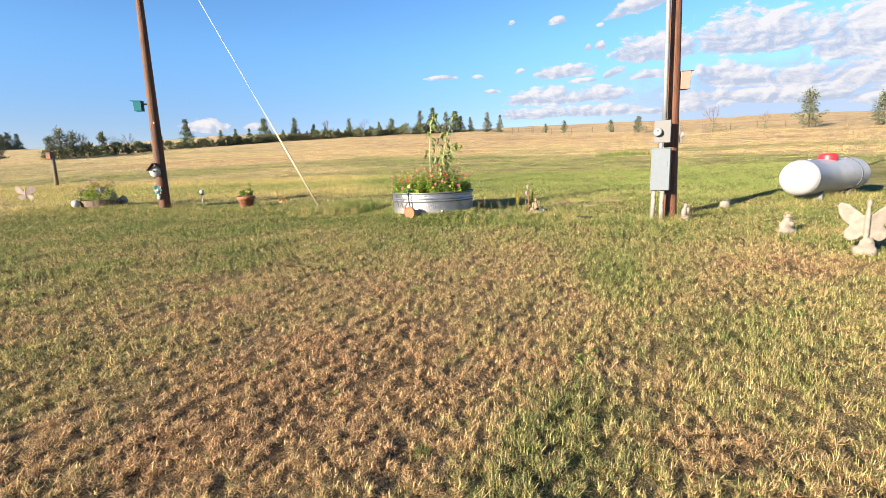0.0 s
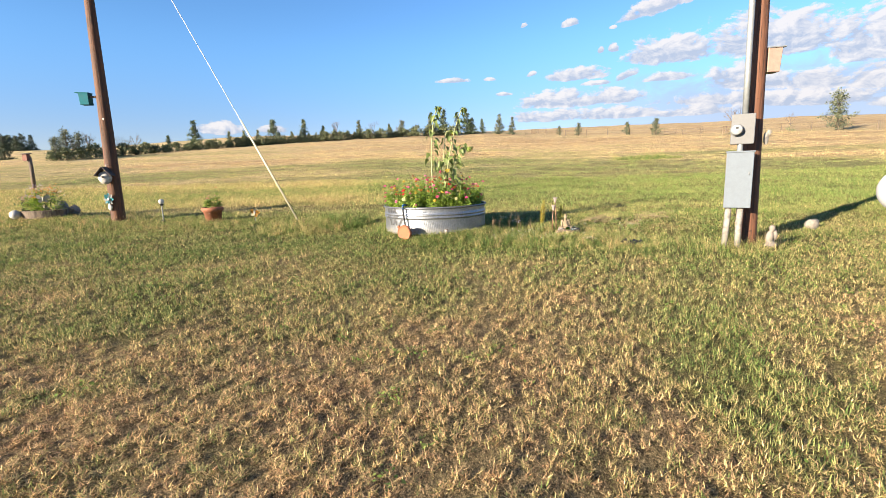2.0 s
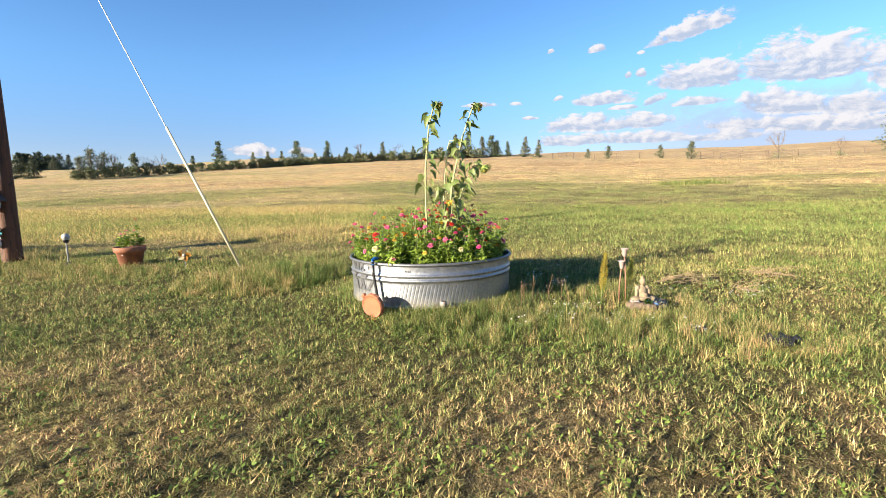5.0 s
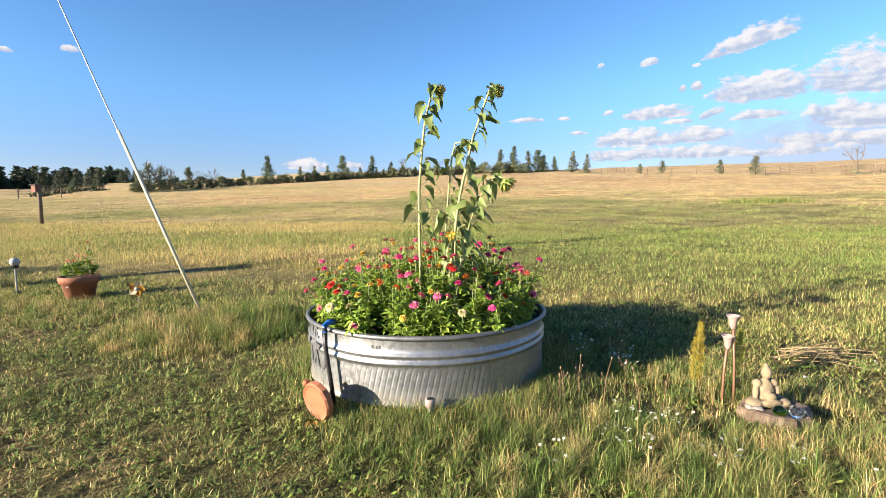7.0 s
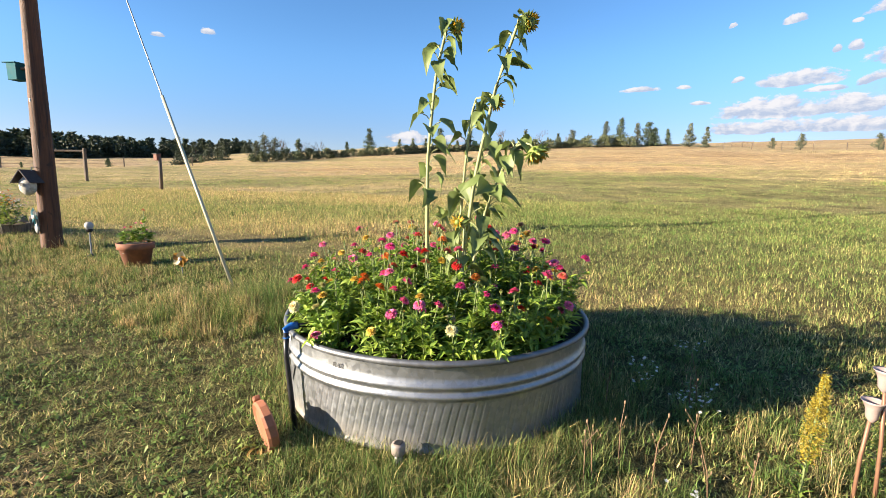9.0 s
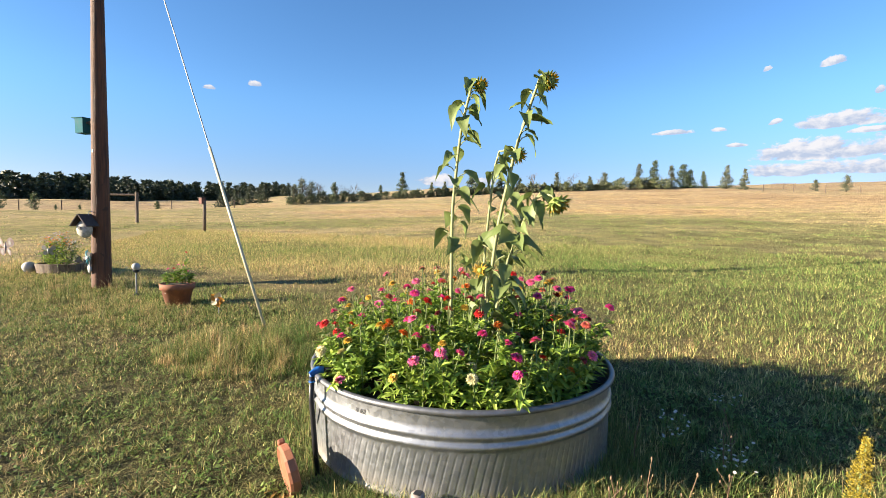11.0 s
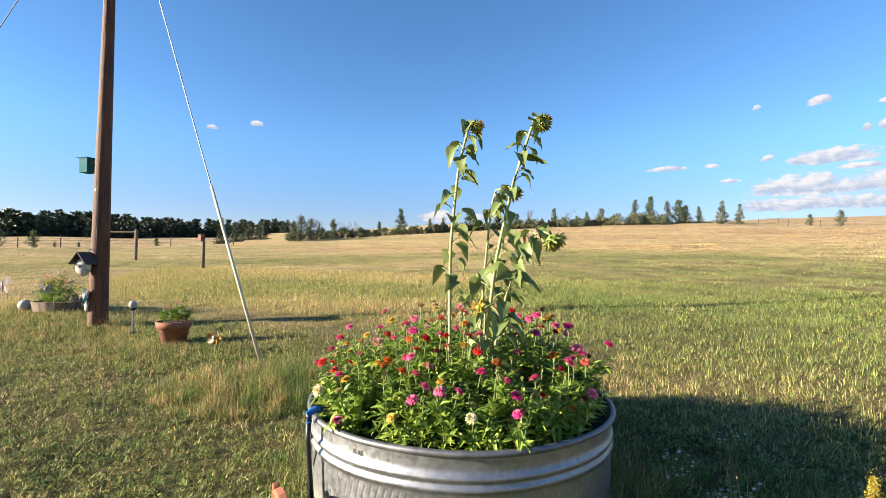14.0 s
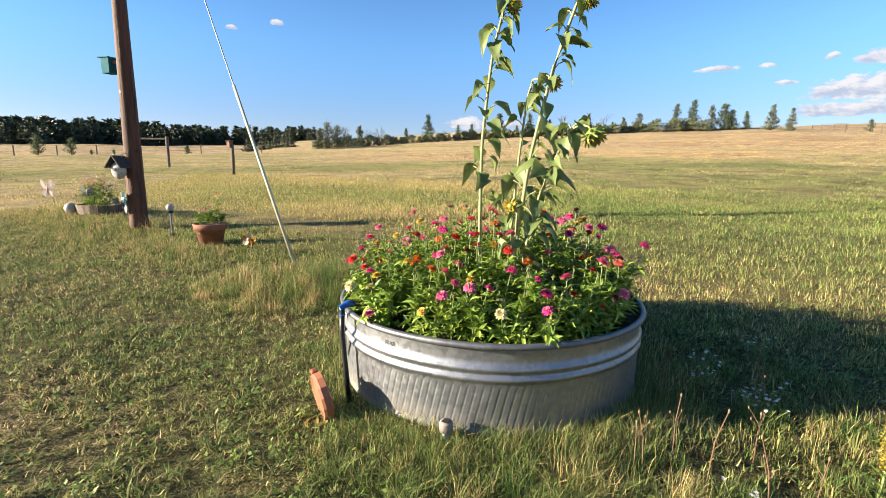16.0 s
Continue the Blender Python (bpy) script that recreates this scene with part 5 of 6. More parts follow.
CLEAR_PLASTIC = plain("cloudy_plastic", (0.222, 0.215, 0.178), 0.35)
BEIGE = plain("beige_plastic", (0.26, 0.215, 0.19), 0.45)
riser_pipe()
saucer()
stake_light()


def goldenrod(at, h, gold, seed, label):
    rnd = random.Random(seed)
    t = thing("goldenrod", at, label, "wild plant", "goldenrod by the stump")
    lean = rnd.uniform(0.03, 0.09)
    part("stem", tube([(0, 0, -0.03), (lean * 0.4, 0, h * 0.5), (lean, 0, h)], [0.006, 0.005, 0.003], 6), STEM, t)
    rng = np.random.default_rng(seed)
    n = 230
    z = rng.uniform(0.33, 1.0, n)
    r = 0.034 * np.sin(np.pi * np.clip((z - 0.30) * 1.25 + 0.12, 0, 0.98)) * (1.25 - 0.6 * z)
    a = rng.uniform(0, 6.28, n)
    cen = np.stack([lean * z + r * np.cos(a), r * np.sin(a), z * h], 1)
    co, tri = spray(rng, cen, np.full(n, 0.008), 12, 0.009, 1.0)
    part("flower_plume", mesh_np("flower_plume", co, tri, gold), None, t, "dense plume of tiny yellow florets")
    bm = bmesh.new()
    for k in range(34):
        zz = rnd.uniform(0.02, 0.5) * h
        add_leaf(bm, Matrix.Translation((lean * zz / h, 0, zz)) @ pose(0, 0, 0, 0, -rnd.uniform(20, 60), rnd.uniform(0, 360)), rnd.uniform(0.05, 0.09), 0.012, 0.5, 0.1)
    stuffed("leaves", bm, ZIN_LEAF, t)


GOLD_BLOOM = foliage("gold_florets", (0.192, 0.148, 0.0148), (0.311, 0.237, 0.0222), (0.414, 0.34, 0.0444), 0.2)
GREENGOLD = foliage("greenish_florets", (0.148, 0.178, 0.0222), (0.252, 0.266, 0.0444), (0.385, 0.37, 0.074), 0.2)
goldenrod((1.74, 10.72, gz(1.74, 10.72)), 0.60, GOLD_BLOOM, 3, "tall yellow goldenrod spike in the grass")
goldenrod((2.12, 11.02, gz(2.12, 11.02)), 0.46, GREENGOLD, 4, "greenish goldenrod not yet in full bloom")


def flower_stake():
    x, y = 1.98, 10.76
    t = thing("flower_stake", (x, y, gz(x, y)), "two pinkish glass flower cups on bent copper stakes", "garden ornament")
    for px, h, b in ((-0.015, 0.46, 0.02), (0.02, 0.60, -0.01)):
        part("stake", tube([(px * 2.2, 0, -0.05), (px * 1.8, 0, h * 0.5), (px + b * 0.3, 0, h)], 0.008, 6), COPPER, t, "tan metal stake", True)
        m = pose(px + b * 0.3, 0, h - 0.035)
        part("cup", lathe([(0.008, -0.03), (0.022, -0.01), (0.026, 0.03), (0.036, 0.055), (0.046, 0.068), (0.040, 0.064), (0.028, 0.045), (0, 0.02)], 14, None, m), CUP, t, "frosted pinkish flower cup", True)


COPPER = plain("faded_copper", (0.266, 0.141, 0.089), 0.5, 0.3)
CUP = plain("frosted_glass", (0.311, 0.244, 0.229), 0.35)
flower_stake()


def stump_group():
    x, y = 2.19, 10.58
    z = gz(x, y)
    t = thing("tree_stump", (x, y, z), "low weathered grey tree stump in the grass", "stump")
    bm = lathe([(0.215, -0.05), (0.21, 0.05), (0.198, 0.075), (0.18, 0.085), (0.0, 0.078)], 36)
    for v in bm.verts:
        a = math.atan2(v.co.y, v.co.x)
        s = 1 + 0.07 * math.sin(3 * a + 1) + 0.05 * math.sin(7 * a) + 0.03 * math.sin(17 * a)
        v.co.x *= s
        v.co.y *= s * 0.85
        v.co.z += 0.012 * math.sin(2 * a + 4 * v.co.x) + 0.01 * noise.noise(v.co * 18)
    part("wood", bm, GREY_WOOD, t)
    zt = z + 0.072
    s = new("meditating_statue")
    tagged(s, "small seated cast-stone statue on the stump", "statue")
    bm = blobs([(0, 0, 0.026, 0.115, 0.075, 0.03), (-0.085, -0.025, 0.032, 0.05, 0.05, 0.027), (0.085, -0.025, 0.032, 0.05, 0.05, 0.027), (0, -0.055, 0.04, 0.07, 0.025, 0.02),
                (0, 0.010, 0.098, 0.058, 0.046, 0.072), (-0.05, 0.008, 0.14, 0.027, 0.03, 0.026), (0.05, 0.008, 0.14, 0.027, 0.03, 0.026), (-0.066, -0.005, 0.09, 0.017, 0.02, 0.05), (0.066, -0.005, 0.09, 0.017, 0.02, 0.05), (0, -0.05, 0.075, 0.032, 0.022, 0.024),
                (0, 0.005, 0.165, 0.018, 0.018, 0.025), (0, 0.0, 0.205, 0.030, 0.033, 0.040), (0, 0.006, 0.248, 0.014, 0.014, 0.016)])
    me = bpy.data.meshes.new("meditating_statue")
    bm.to_mesh(me)
    bm.free()
    for f in me.polygons:
        f.use_smooth = True
    me.materials.append(STONE_TAN)
    sob = s
    sob_mesh = new("cast_stone", me)
    sob_mesh.parent = sob
    fused(sob_mesh, 0.006)
    s.matrix_basis = pose(x - 0.03, y + 0.06, zt, 0, 0, 12) @ Matrix.Scale(1.08, 4)

    def ball(name, dx, dy, r, mat, label, cat):
        b = new(name, None)
        tagged(b, label, cat)
        b.matrix_basis = pose(x + dx, y + dy, zt + r * 0.9)
        bm = bmesh.new()
        bmesh.ops.create_uvsphere(bm, u_segments=20, v_segments=12, radius=r)
        part("sphere", bm, mat, b, "", True)
    ball("glass_ball", -0.025, -0.105, 0.037, GREEN_GLASS, "dark green glass ball on the stump", "glass ball")
    ball("glass_ball", 0.07, -0.105, 0.039, CLEAR_GLASS, "clear bubbled glass ball on the stump", "glass ball")
    for k, (dx, dy, r) in enumerate([(-0.12, -0.05, 0.036), (-0.13, 0.03, 0.03), (-0.155, -0.01, 0.03), (0.135, -0.05, 0.03), (0.115, 0.02, 0.026), (-0.09, 0.0, 0.026)]):
        b = thing("pebble", (x + dx, y + dy, zt), "smooth pale pebble lying on the stump", "stone", "pebbles on the stump", 50 * k)
        part("stone", blobs([(0, 0, r * 0.5, r * 1.0, r * 0.8, r * 0.55)], 12, 0.25, k), PALE_ROCK, b, "", True)


STONE_TAN = plain("tan_cast_stone", (0.23, 0.18, 0.115), 0.85, 0.0, 0.15, 25, 0.4)
PALE_ROCK = plain("pale_pebble", (0.244, 0.222, 0.207), 0.7, 0.0, 0.15, 20)


def glass(name, c, rough):
    k = Nodes(name, rough)
    k.color(c)
    k.b.inputs["Transmission Weight"].default_value = 1.0
    k.b.inputs["IOR"].default_value = 1.45
    return k.m


GREEN_GLASS = glass("green_glass", (0.12, 0.30, 0.03), 0.05)
CLEAR_GLASS = glass("clear_glass", (0.85, 0.88, 0.88), 0.08)
stump_group()


def brush_pile(at, n, spread, turn, seed):
    rnd = random.Random(seed)
    t = thing("dry_brush", at, "heap of dry straw-coloured stalks lying on the grass", "brush", "heaps of dry stalks", turn)
    for k in range(n):
        a = rnd.gauss(0, 0.9)
        L = rnd.uniform(0.3, 0.9) * spread
        ox, oy = rnd.uniform(-0.25, 0.25) * spread, rnd.uniform(-0.18, 0.18) * spread
        rise = rnd.uniform(0.0, 0.16)
        p = [(ox - L / 2 * math.cos(a), oy - L / 2 * math.sin(a), 0.02 + rnd.uniform(0, 0.05)), (ox, oy + rnd.uniform(-0.04, 0.04), 0.05 + rise * 0.6), (ox + L / 2 * math.cos(a), oy + L / 2 * math.sin(a), 0.03 + rise)]
        part("stalk", tube(p, [0.003, 0.003, 0.0015], 4), STRAW_STALK, t)


STALK = plain("dry_stalk", (0.17, 0.105, 0.058), 0.8)
STRAW_STALK = plain("straw_stalk", (0.34, 0.252, 0.148), 0.8)
brush_pile((3.05, 11.75, gz(3.05, 11.75)), 24, 0.75, -30, 1)
brush_pile((4.35, 12.1, gz(4.35, 12.1)), 22, 0.8, -20, 2)
brush_pile((3.6, 11.2, gz(3.6, 11.2)), 14, 0.5, 30, 3)


def black_bag(at, seed, s):
    t = thing("landscape_fabric", at, "crumpled scrap of black landscape fabric in the grass", "plastic sheet", "", 40 * seed)
    bm = bmesh.new()
    bmesh.ops.create_grid(bm, x_segments=10, y_segments=8, size=s)
    for v in bm.verts:
        v.co.z = 0.04 + 0.09 * noise.noise(v.co * 9 + Vector((seed, 0, 0))) + 0.05 * noise.noise(v.co * 25)
        v.co.y *= 0.6
    bmesh.ops.solidify(bm, geom=bm.faces[:], thickness=0.003)
    part("sheet", bm, BLACK, t)


black_bag((2.95, 9.55, gz(2.95, 9.55)), 1, 0.16)
black_bag((2.35, 9.72, gz(2.35, 9.72)), 2, 0.10)


def aster(at, seed, n, h):
    rnd = random.Random(seed)
    t = thing("wild_aster", at, "small white wild asters in the long grass", "wildflower", "white asters", rnd.uniform(0, 360))
    bs = bmesh.new()
    bf = bmesh.new()
    bl = bmesh.new()
    for k in range(n):
        a, r = rnd.uniform(0, 6.28), rnd.uniform(0.02, 0.14)
        x, y, z = r * math.cos(a), r * math.sin(a), h * rnd.uniform(0.6, 1.1)
        tube([(x * 0.3, y * 0.3, 0), (x * 0.7, y * 0.7, z * 0.6), (x, y, z)], [0.0025, 0.002, 0.0015], 4, bs)
        m = Matrix.Translation((x, y, z)) @ pose(0, 0, 0, rnd.uniform(-35, 25), rnd.uniform(-30, 30), 0)
        for q in range(9):
            add_leaf(bf, m @ pose(0, 0, 0, 0, -12, 40 * q), 0.0115, 0.005, 0.1, 0.1, 2)
        for q in range(5):
            zz = rnd.uniform(0.2, 0.85)
            add_leaf(bl, Matrix.Translation((x * zz, y * zz, z * zz)) @ pose(0, 0, 0, 0, -rnd.uniform(10, 60), rnd.uniform(0, 360)), 0.03, 0.007, 0.3, 0.1, 2)
    stuffed("stem_tangle", bs, STEM, t)
    stuffed("bloom", bf, WHITE_PETAL, t, "tiny white daisy blooms")
    stuffed("leaves", bl, ZIN_LEAF, t)
    return t


WHITE_PETAL = petal_material("white_petal", (0.533, 0.518, 0.488))
_as = [aster((1.1, 10.15, gz(1.1, 10.15)), 1, 10, 0.14), aster((1.5, 10.3, gz(1.5, 10.3)), 2, 14, 0.16), aster((0.8, 9.85, gz(0.8, 9.85)), 3, 8, 0.12)]
_r = random.Random(9)
for k in range(19):
    ax, ay = [(_r.uniform(0.9, 2.4), _r.uniform(9.6, 10.6)), (_r.uniform(0.9, 1.7), _r.uniform(11.2, 12.2)), (_r.uniform(2.6, 4.0), _r.uniform(10.8, 11.6))][k % 3]
    copy_thing(_as[k % 3], pose(ax, ay, gz(ax, ay), 0, 0, _r.uniform(0, 360)))


def seed_stalk(at, seed, h):
    rnd = random.Random(seed)
    t = thing("seed_stalk", at, "dry brown weed stalk with small seed heads", "weed", "dry seed stalks", rnd.uniform(0, 360))
    d = rnd.uniform(-0.06, 0.06)
    part("stalk", tube([(0, 0, 0), (d * 0.3, d * 0.3, h * 0.6), (d, d * 0.5, h)], [0.003, 0.0026, 0.0018], 5), STALK, t)
    heads = [(d, d * 0.5, h, 0.005, 0.005, 0.011)]
    for k in range(rnd.randrange(2, 6)):
        z = rnd.uniform(0.5, 0.9)
        a = rnd.uniform(0, 6.28)
        e = (d * z + 0.05 * math.cos(a), d * z * 0.5 + 0.05 * math.sin(a), h * z + 0.05)
        part("twig", tube([(d * z * 0.7, d * z * 0.4, h * z - 0.02), e], [0.0016, 0.0012], 4), STALK, t)
        heads.append((*e, 0.0035, 0.0035, 0.008))
    stuffed("seed_head", blobs(heads, 8), SEED, t, "fluffy tan seed heads")
    return t


SEED = plain("seed_fluff", (0.222, 0.148, 0.089), 0.9)
_ss = [seed_stalk((0.98, 10.62, gz(0.98, 10.62)), k, h) for k, h in ((1, 0.3), (2, 0.36), (3, 0.26))]
for k, ob in enumerate(_ss[1:]):
    ob.matrix_basis = pose(1.12 + 0.2 * k, 10.5 + 0.3 * k, gz(1.12 + 0.2 * k, 10.5 + 0.3 * k))
for k in range(7):
    ax, ay = _r.uniform(0.75, 1.6), _r.uniform(10.35, 11.5)
    if math.hypot(ax - TX, ay - TY) > TR + 0.08:
        copy_thing(_ss[k % 3], pose(ax, ay, gz(ax, ay), 0, 0, _r.uniform(0, 360)))

# ---- along the utility pole ----


def hanging_birdhouse():
    t = thing("hanging_birdhouse", (-7.66, 12.70, 1.51), "small whitewashed birdhouse with dark slanted roof on the pole", "birdhouse", "", 14)
    bm = blobs([(0, 0, 0.15, 0.14, 0.09, 0.15)], 12)
    b = part("body", bm, WHITEWASH, t, "rounded whitewashed front", True)
    for sx in (-1, 1):
        bm = bmesh.new()
        box(bm, 0.26, 0.24, 0.018, pose(sx * 0.085, 0, 0.295, 0, sx * 50, 0), 0.004)
        part("roof_board", bm, DARK_WOOD, t, "dark weathered roof board")
    part("entrance", lathe([(0, 0), (0.028, 0), (0.028, 0.006), (0, 0.006)], 14, None, pose(0, -0.092, 0.17, 90, 0, 0)), BLACK, b, "dark entrance hole")
    part("hook", tube([(0.02, 0.05, 0.36), (0.02, 0.07, 0.44), (0.06, 0.12, 0.44)], 0.008, 6), WHITE, t)


WHITEWASH = plain("whitewash", (0.459, 0.429, 0.385), 0.8, 0.0, 0.2, 22)
DARK_WOOD = plain("dark_roof_wood", (0.056, 0.0444, 0.0407), 0.8, 0.0, 0.25)
hanging_birdhouse()


def pinwheel_flower(name, at, r, petals, mats, label, turn, stake=0.0):
    t = thing(name, at, label, "garden ornament", "", turn)
    for k in range(petals):
        bm = bmesh.new()
        m = pose(0, -0.02, 0, 90, 0, 0) @ pose(0, 0, 0, 0, 0, k * 360 / petals) @ pose(0, 0, 0, 14, 0, 0)
        add_leaf(bm, m @ Matrix.Translation((r * 0.1, 0, 0)), r * 0.9, r * (0.62 if petals > 6 else 0.95), -0.1, 0.18, 6)
        bmesh.ops.solidify(bm, geom=bm.faces[:], thickness=0.003)
        part("petal", bm, mats[k % len(mats)], t)
    part("hub", lathe([(0, 0.02), (r * 0.2, 0.012), (r * 0.24, -0.01), (0, -0.012)], 14, None, pose(0, -0.03, 0, 90, 0, 0)), WHITE, t, "white centre", True)
    if stake:
        part("stake", tube([(0, 0, 0), (0, 0, -stake)], 0.006, 6), ZINC_PIPE, t)
    return t


TEAL_PLASTIC = plain("teal_plastic", (0.0370, 0.266, 0.311), 0.35)
BLUE_PLASTIC = plain("sky_plastic", (0.089, 0.311, 0.407), 0.35)
YEL_PLASTIC = plain("amber_plastic", (0.555, 0.281, 0.0444), 0.4)
PALE_PLASTIC = plain("cream_plastic", (0.533, 0.474, 0.311), 0.4)
pinwheel_flower("pinwheel", (-7.68, 12.78, 1.18), 0.15, 8, [TEAL_PLASTIC, WHITE, BLUE_PLASTIC], "teal and white flower pinwheel on the utility pole", -12)
pinwheel_flower("flower_ornament", (-4.27, 12.53, 0.80), 0.11, 5, [YEL_PLASTIC, PALE_PLASTIC], "amber and cream flower ornament on a stake", 18, 0.3)


def pole_tag():
    t = thing("pole_ornament", (-7.70, 12.78, 0.93), "small white shell-shaped ornament on the pole", "ornament")
    part("shell", blobs([(0, 0, 0.06, 0.05, 0.02, 0.075)], 10, 0.2, 4), WHITE, t, "", True)


pole_tag()


def ball_light():
    x, y = -6.55, 12.85
    t = thing("globe_stake_light", (x, y, gz(x, y)), "white glass globe solar light on a thin stake", "garden light")
    part("stake", tube([(0, 0, -0.05), (0.0, 0, 0.40)], 0.012, 8), ZINC_PIPE, t)
    part("foot", lathe([(0.06, 0.0), (0.055, 0.03), (0.014, 0.05)], 12), BLACK, t)
    part("collar", lathe([(0.03, 0.38), (0.05, 0.41), (0.03, 0.43)], 12), BLACK, t)
    bm = bmesh.new()
    bmesh.ops.create_uvsphere(bm, u_segments=20, v_segments=12, radius=0.06)
    bmesh.ops.translate(bm, vec=(0, 0, 0.475), verts=bm.verts)
    part("globe", bm, WHITE, t, "white frosted globe", True)


ball_light()


def flower_pot():
    x, y = -5.28, 12.66
    z = gz(x, y)
    t = thing("terracotta_pot", (x, y, z), "round terracotta pot standing in the grass", "flower pot")
    part("body", lathe([(0, 0.0), (0.15, 0.0), (0.20, 0.235), (0.225, 0.24), (0.23, 0.32), (0.215, 0.325), (0.205, 0.30), (0, 0.29)], 32), TERRACOTTA, t, "", True)
    part("soil", lathe([(0.204, 0.303), (0, 0.312)], 20), SOIL, t)
    bm = bmesh.new()
    box(bm, 0.03, 0.004, 0.006, pose(0.02, -0.194, 0.20, -12, 0, 0))
    part("drip_mark", bm, WHITE, t, "small white mark")
    for k in range(6):
        rnd = random.Random(k)
        p = thing("potted_geranium", (x + rnd.uniform(-0.12, 0.12), y + rnd.uniform(-0.12, 0.12), z + 0.30), "leafy green potted flower with pink blooms", "flower", "flowers in the pot", 60 * k)
        h = rnd.uniform(0.18, 0.3) if k else 0.46
        part("stem", tube([(0, 0, 0), (0.02, 0, h * 0.5), (0.0, 0.02, h)], 0.005, 5), STEM, p)
        bl = bmesh.new()
        for q in range(26):
            s = rnd.uniform(0.1, 0.9)
            add_leaf(bl, Matrix.Translation((0.02 * s, 0, h * s * 0.8)) @ pose(0, 0, 0, rnd.uniform(-20, 20), -rnd.uniform(5, 50), rnd.uniform(0, 360)), rnd.uniform(0.06, 0.11), 0.045, 0.4, 0.2)
        stuffed("foliage", bl, ZIN_LEAF, p)
        bf = bmesh.new()
        for q in range(14):
            add_leaf(bf, Matrix.Translation((0, 0.02, h)) @ pose(0, 0, 0, 0, -rnd.uniform(0, 70), 26 * q), 0.03, 0.018, 0.2, 0.1, 2)
        stuffed("bloom", bf, PETAL["pink" if k % 3 else "red"], p)


flower_pot()


def butterfly_stake(name, at, s, label, mats, stake, turn, lean=0.0):
    t = thing(name, at, label, "garden ornament", "", turn)
    for sx in (-1, 1):
        for (ax, L, w, up) in ((38, 0.27, 0.17, 0), (-32, 0.19, 0.14, 0)):
            bm = bmesh.new()
            m = pose(0, 0, 0, 90, 0, 0) @ pose(0, 0, 0, 0, 0, ax if sx > 0 else 180 - ax) @ pose(0, 0, 0, 12 * sx, 0, 0)
            prev = None
            for u, ww in ((0, 0.06), (0.3, 0.55), (0.65, 1.0), (0.9, 0.8), (1.0, 0.35)):
                row = [bm.verts.new(m @ Vector((u * L * s, v * ww * w * s / 2, 0))) for v in (-1, 0, 1)]
                if prev:
                    for e in (0, 1):
                        bm.faces.new((prev[e], prev[e + 1], row[e + 1], row[e]))
                prev = row
            bmesh.ops.solidify(bm, geom=bm.faces[:], thickness=0.004)
            wing = part("wing", bm, mats[0], t)
            bm = bmesh.new()
            r = bmesh.ops.create_circle(bm, cap_ends=True, segments=10, radius=0.035 * s, matrix=m @ Matrix.Translation((0.16 * s * L / 0.27, 0, 0.004)))
            bmesh.ops.solidify(bm, geom=bm.faces[:], thickness=0.004)
            part("wing_spot", bm, mats[1], wing)
    part("body", tube([(0, 0, -0.1 * s), (0, -0.01, 0.0), (0, 0, 0.12 * s)], [0.008, 0.016, 0.008], 8), mats[2], t, "", True)
    if stake:
        part("stake", tube([(0.0, 0.02, 0), (0.12, 0.02, -0.03), (0.14, 0.02, -stake)], 0.006, 6), STEM, t)


PINKISH = plain("pale_pink_metal", (0.42, 0.33, 0.31), 0.5)
butterfly_stake("butterfly_stake", (-11.72, 13.25, 1.17), 1.15, "pale pink butterfly ornament on a bent stake", [PINKISH, WHITE, PINKISH], 0.5, 6)


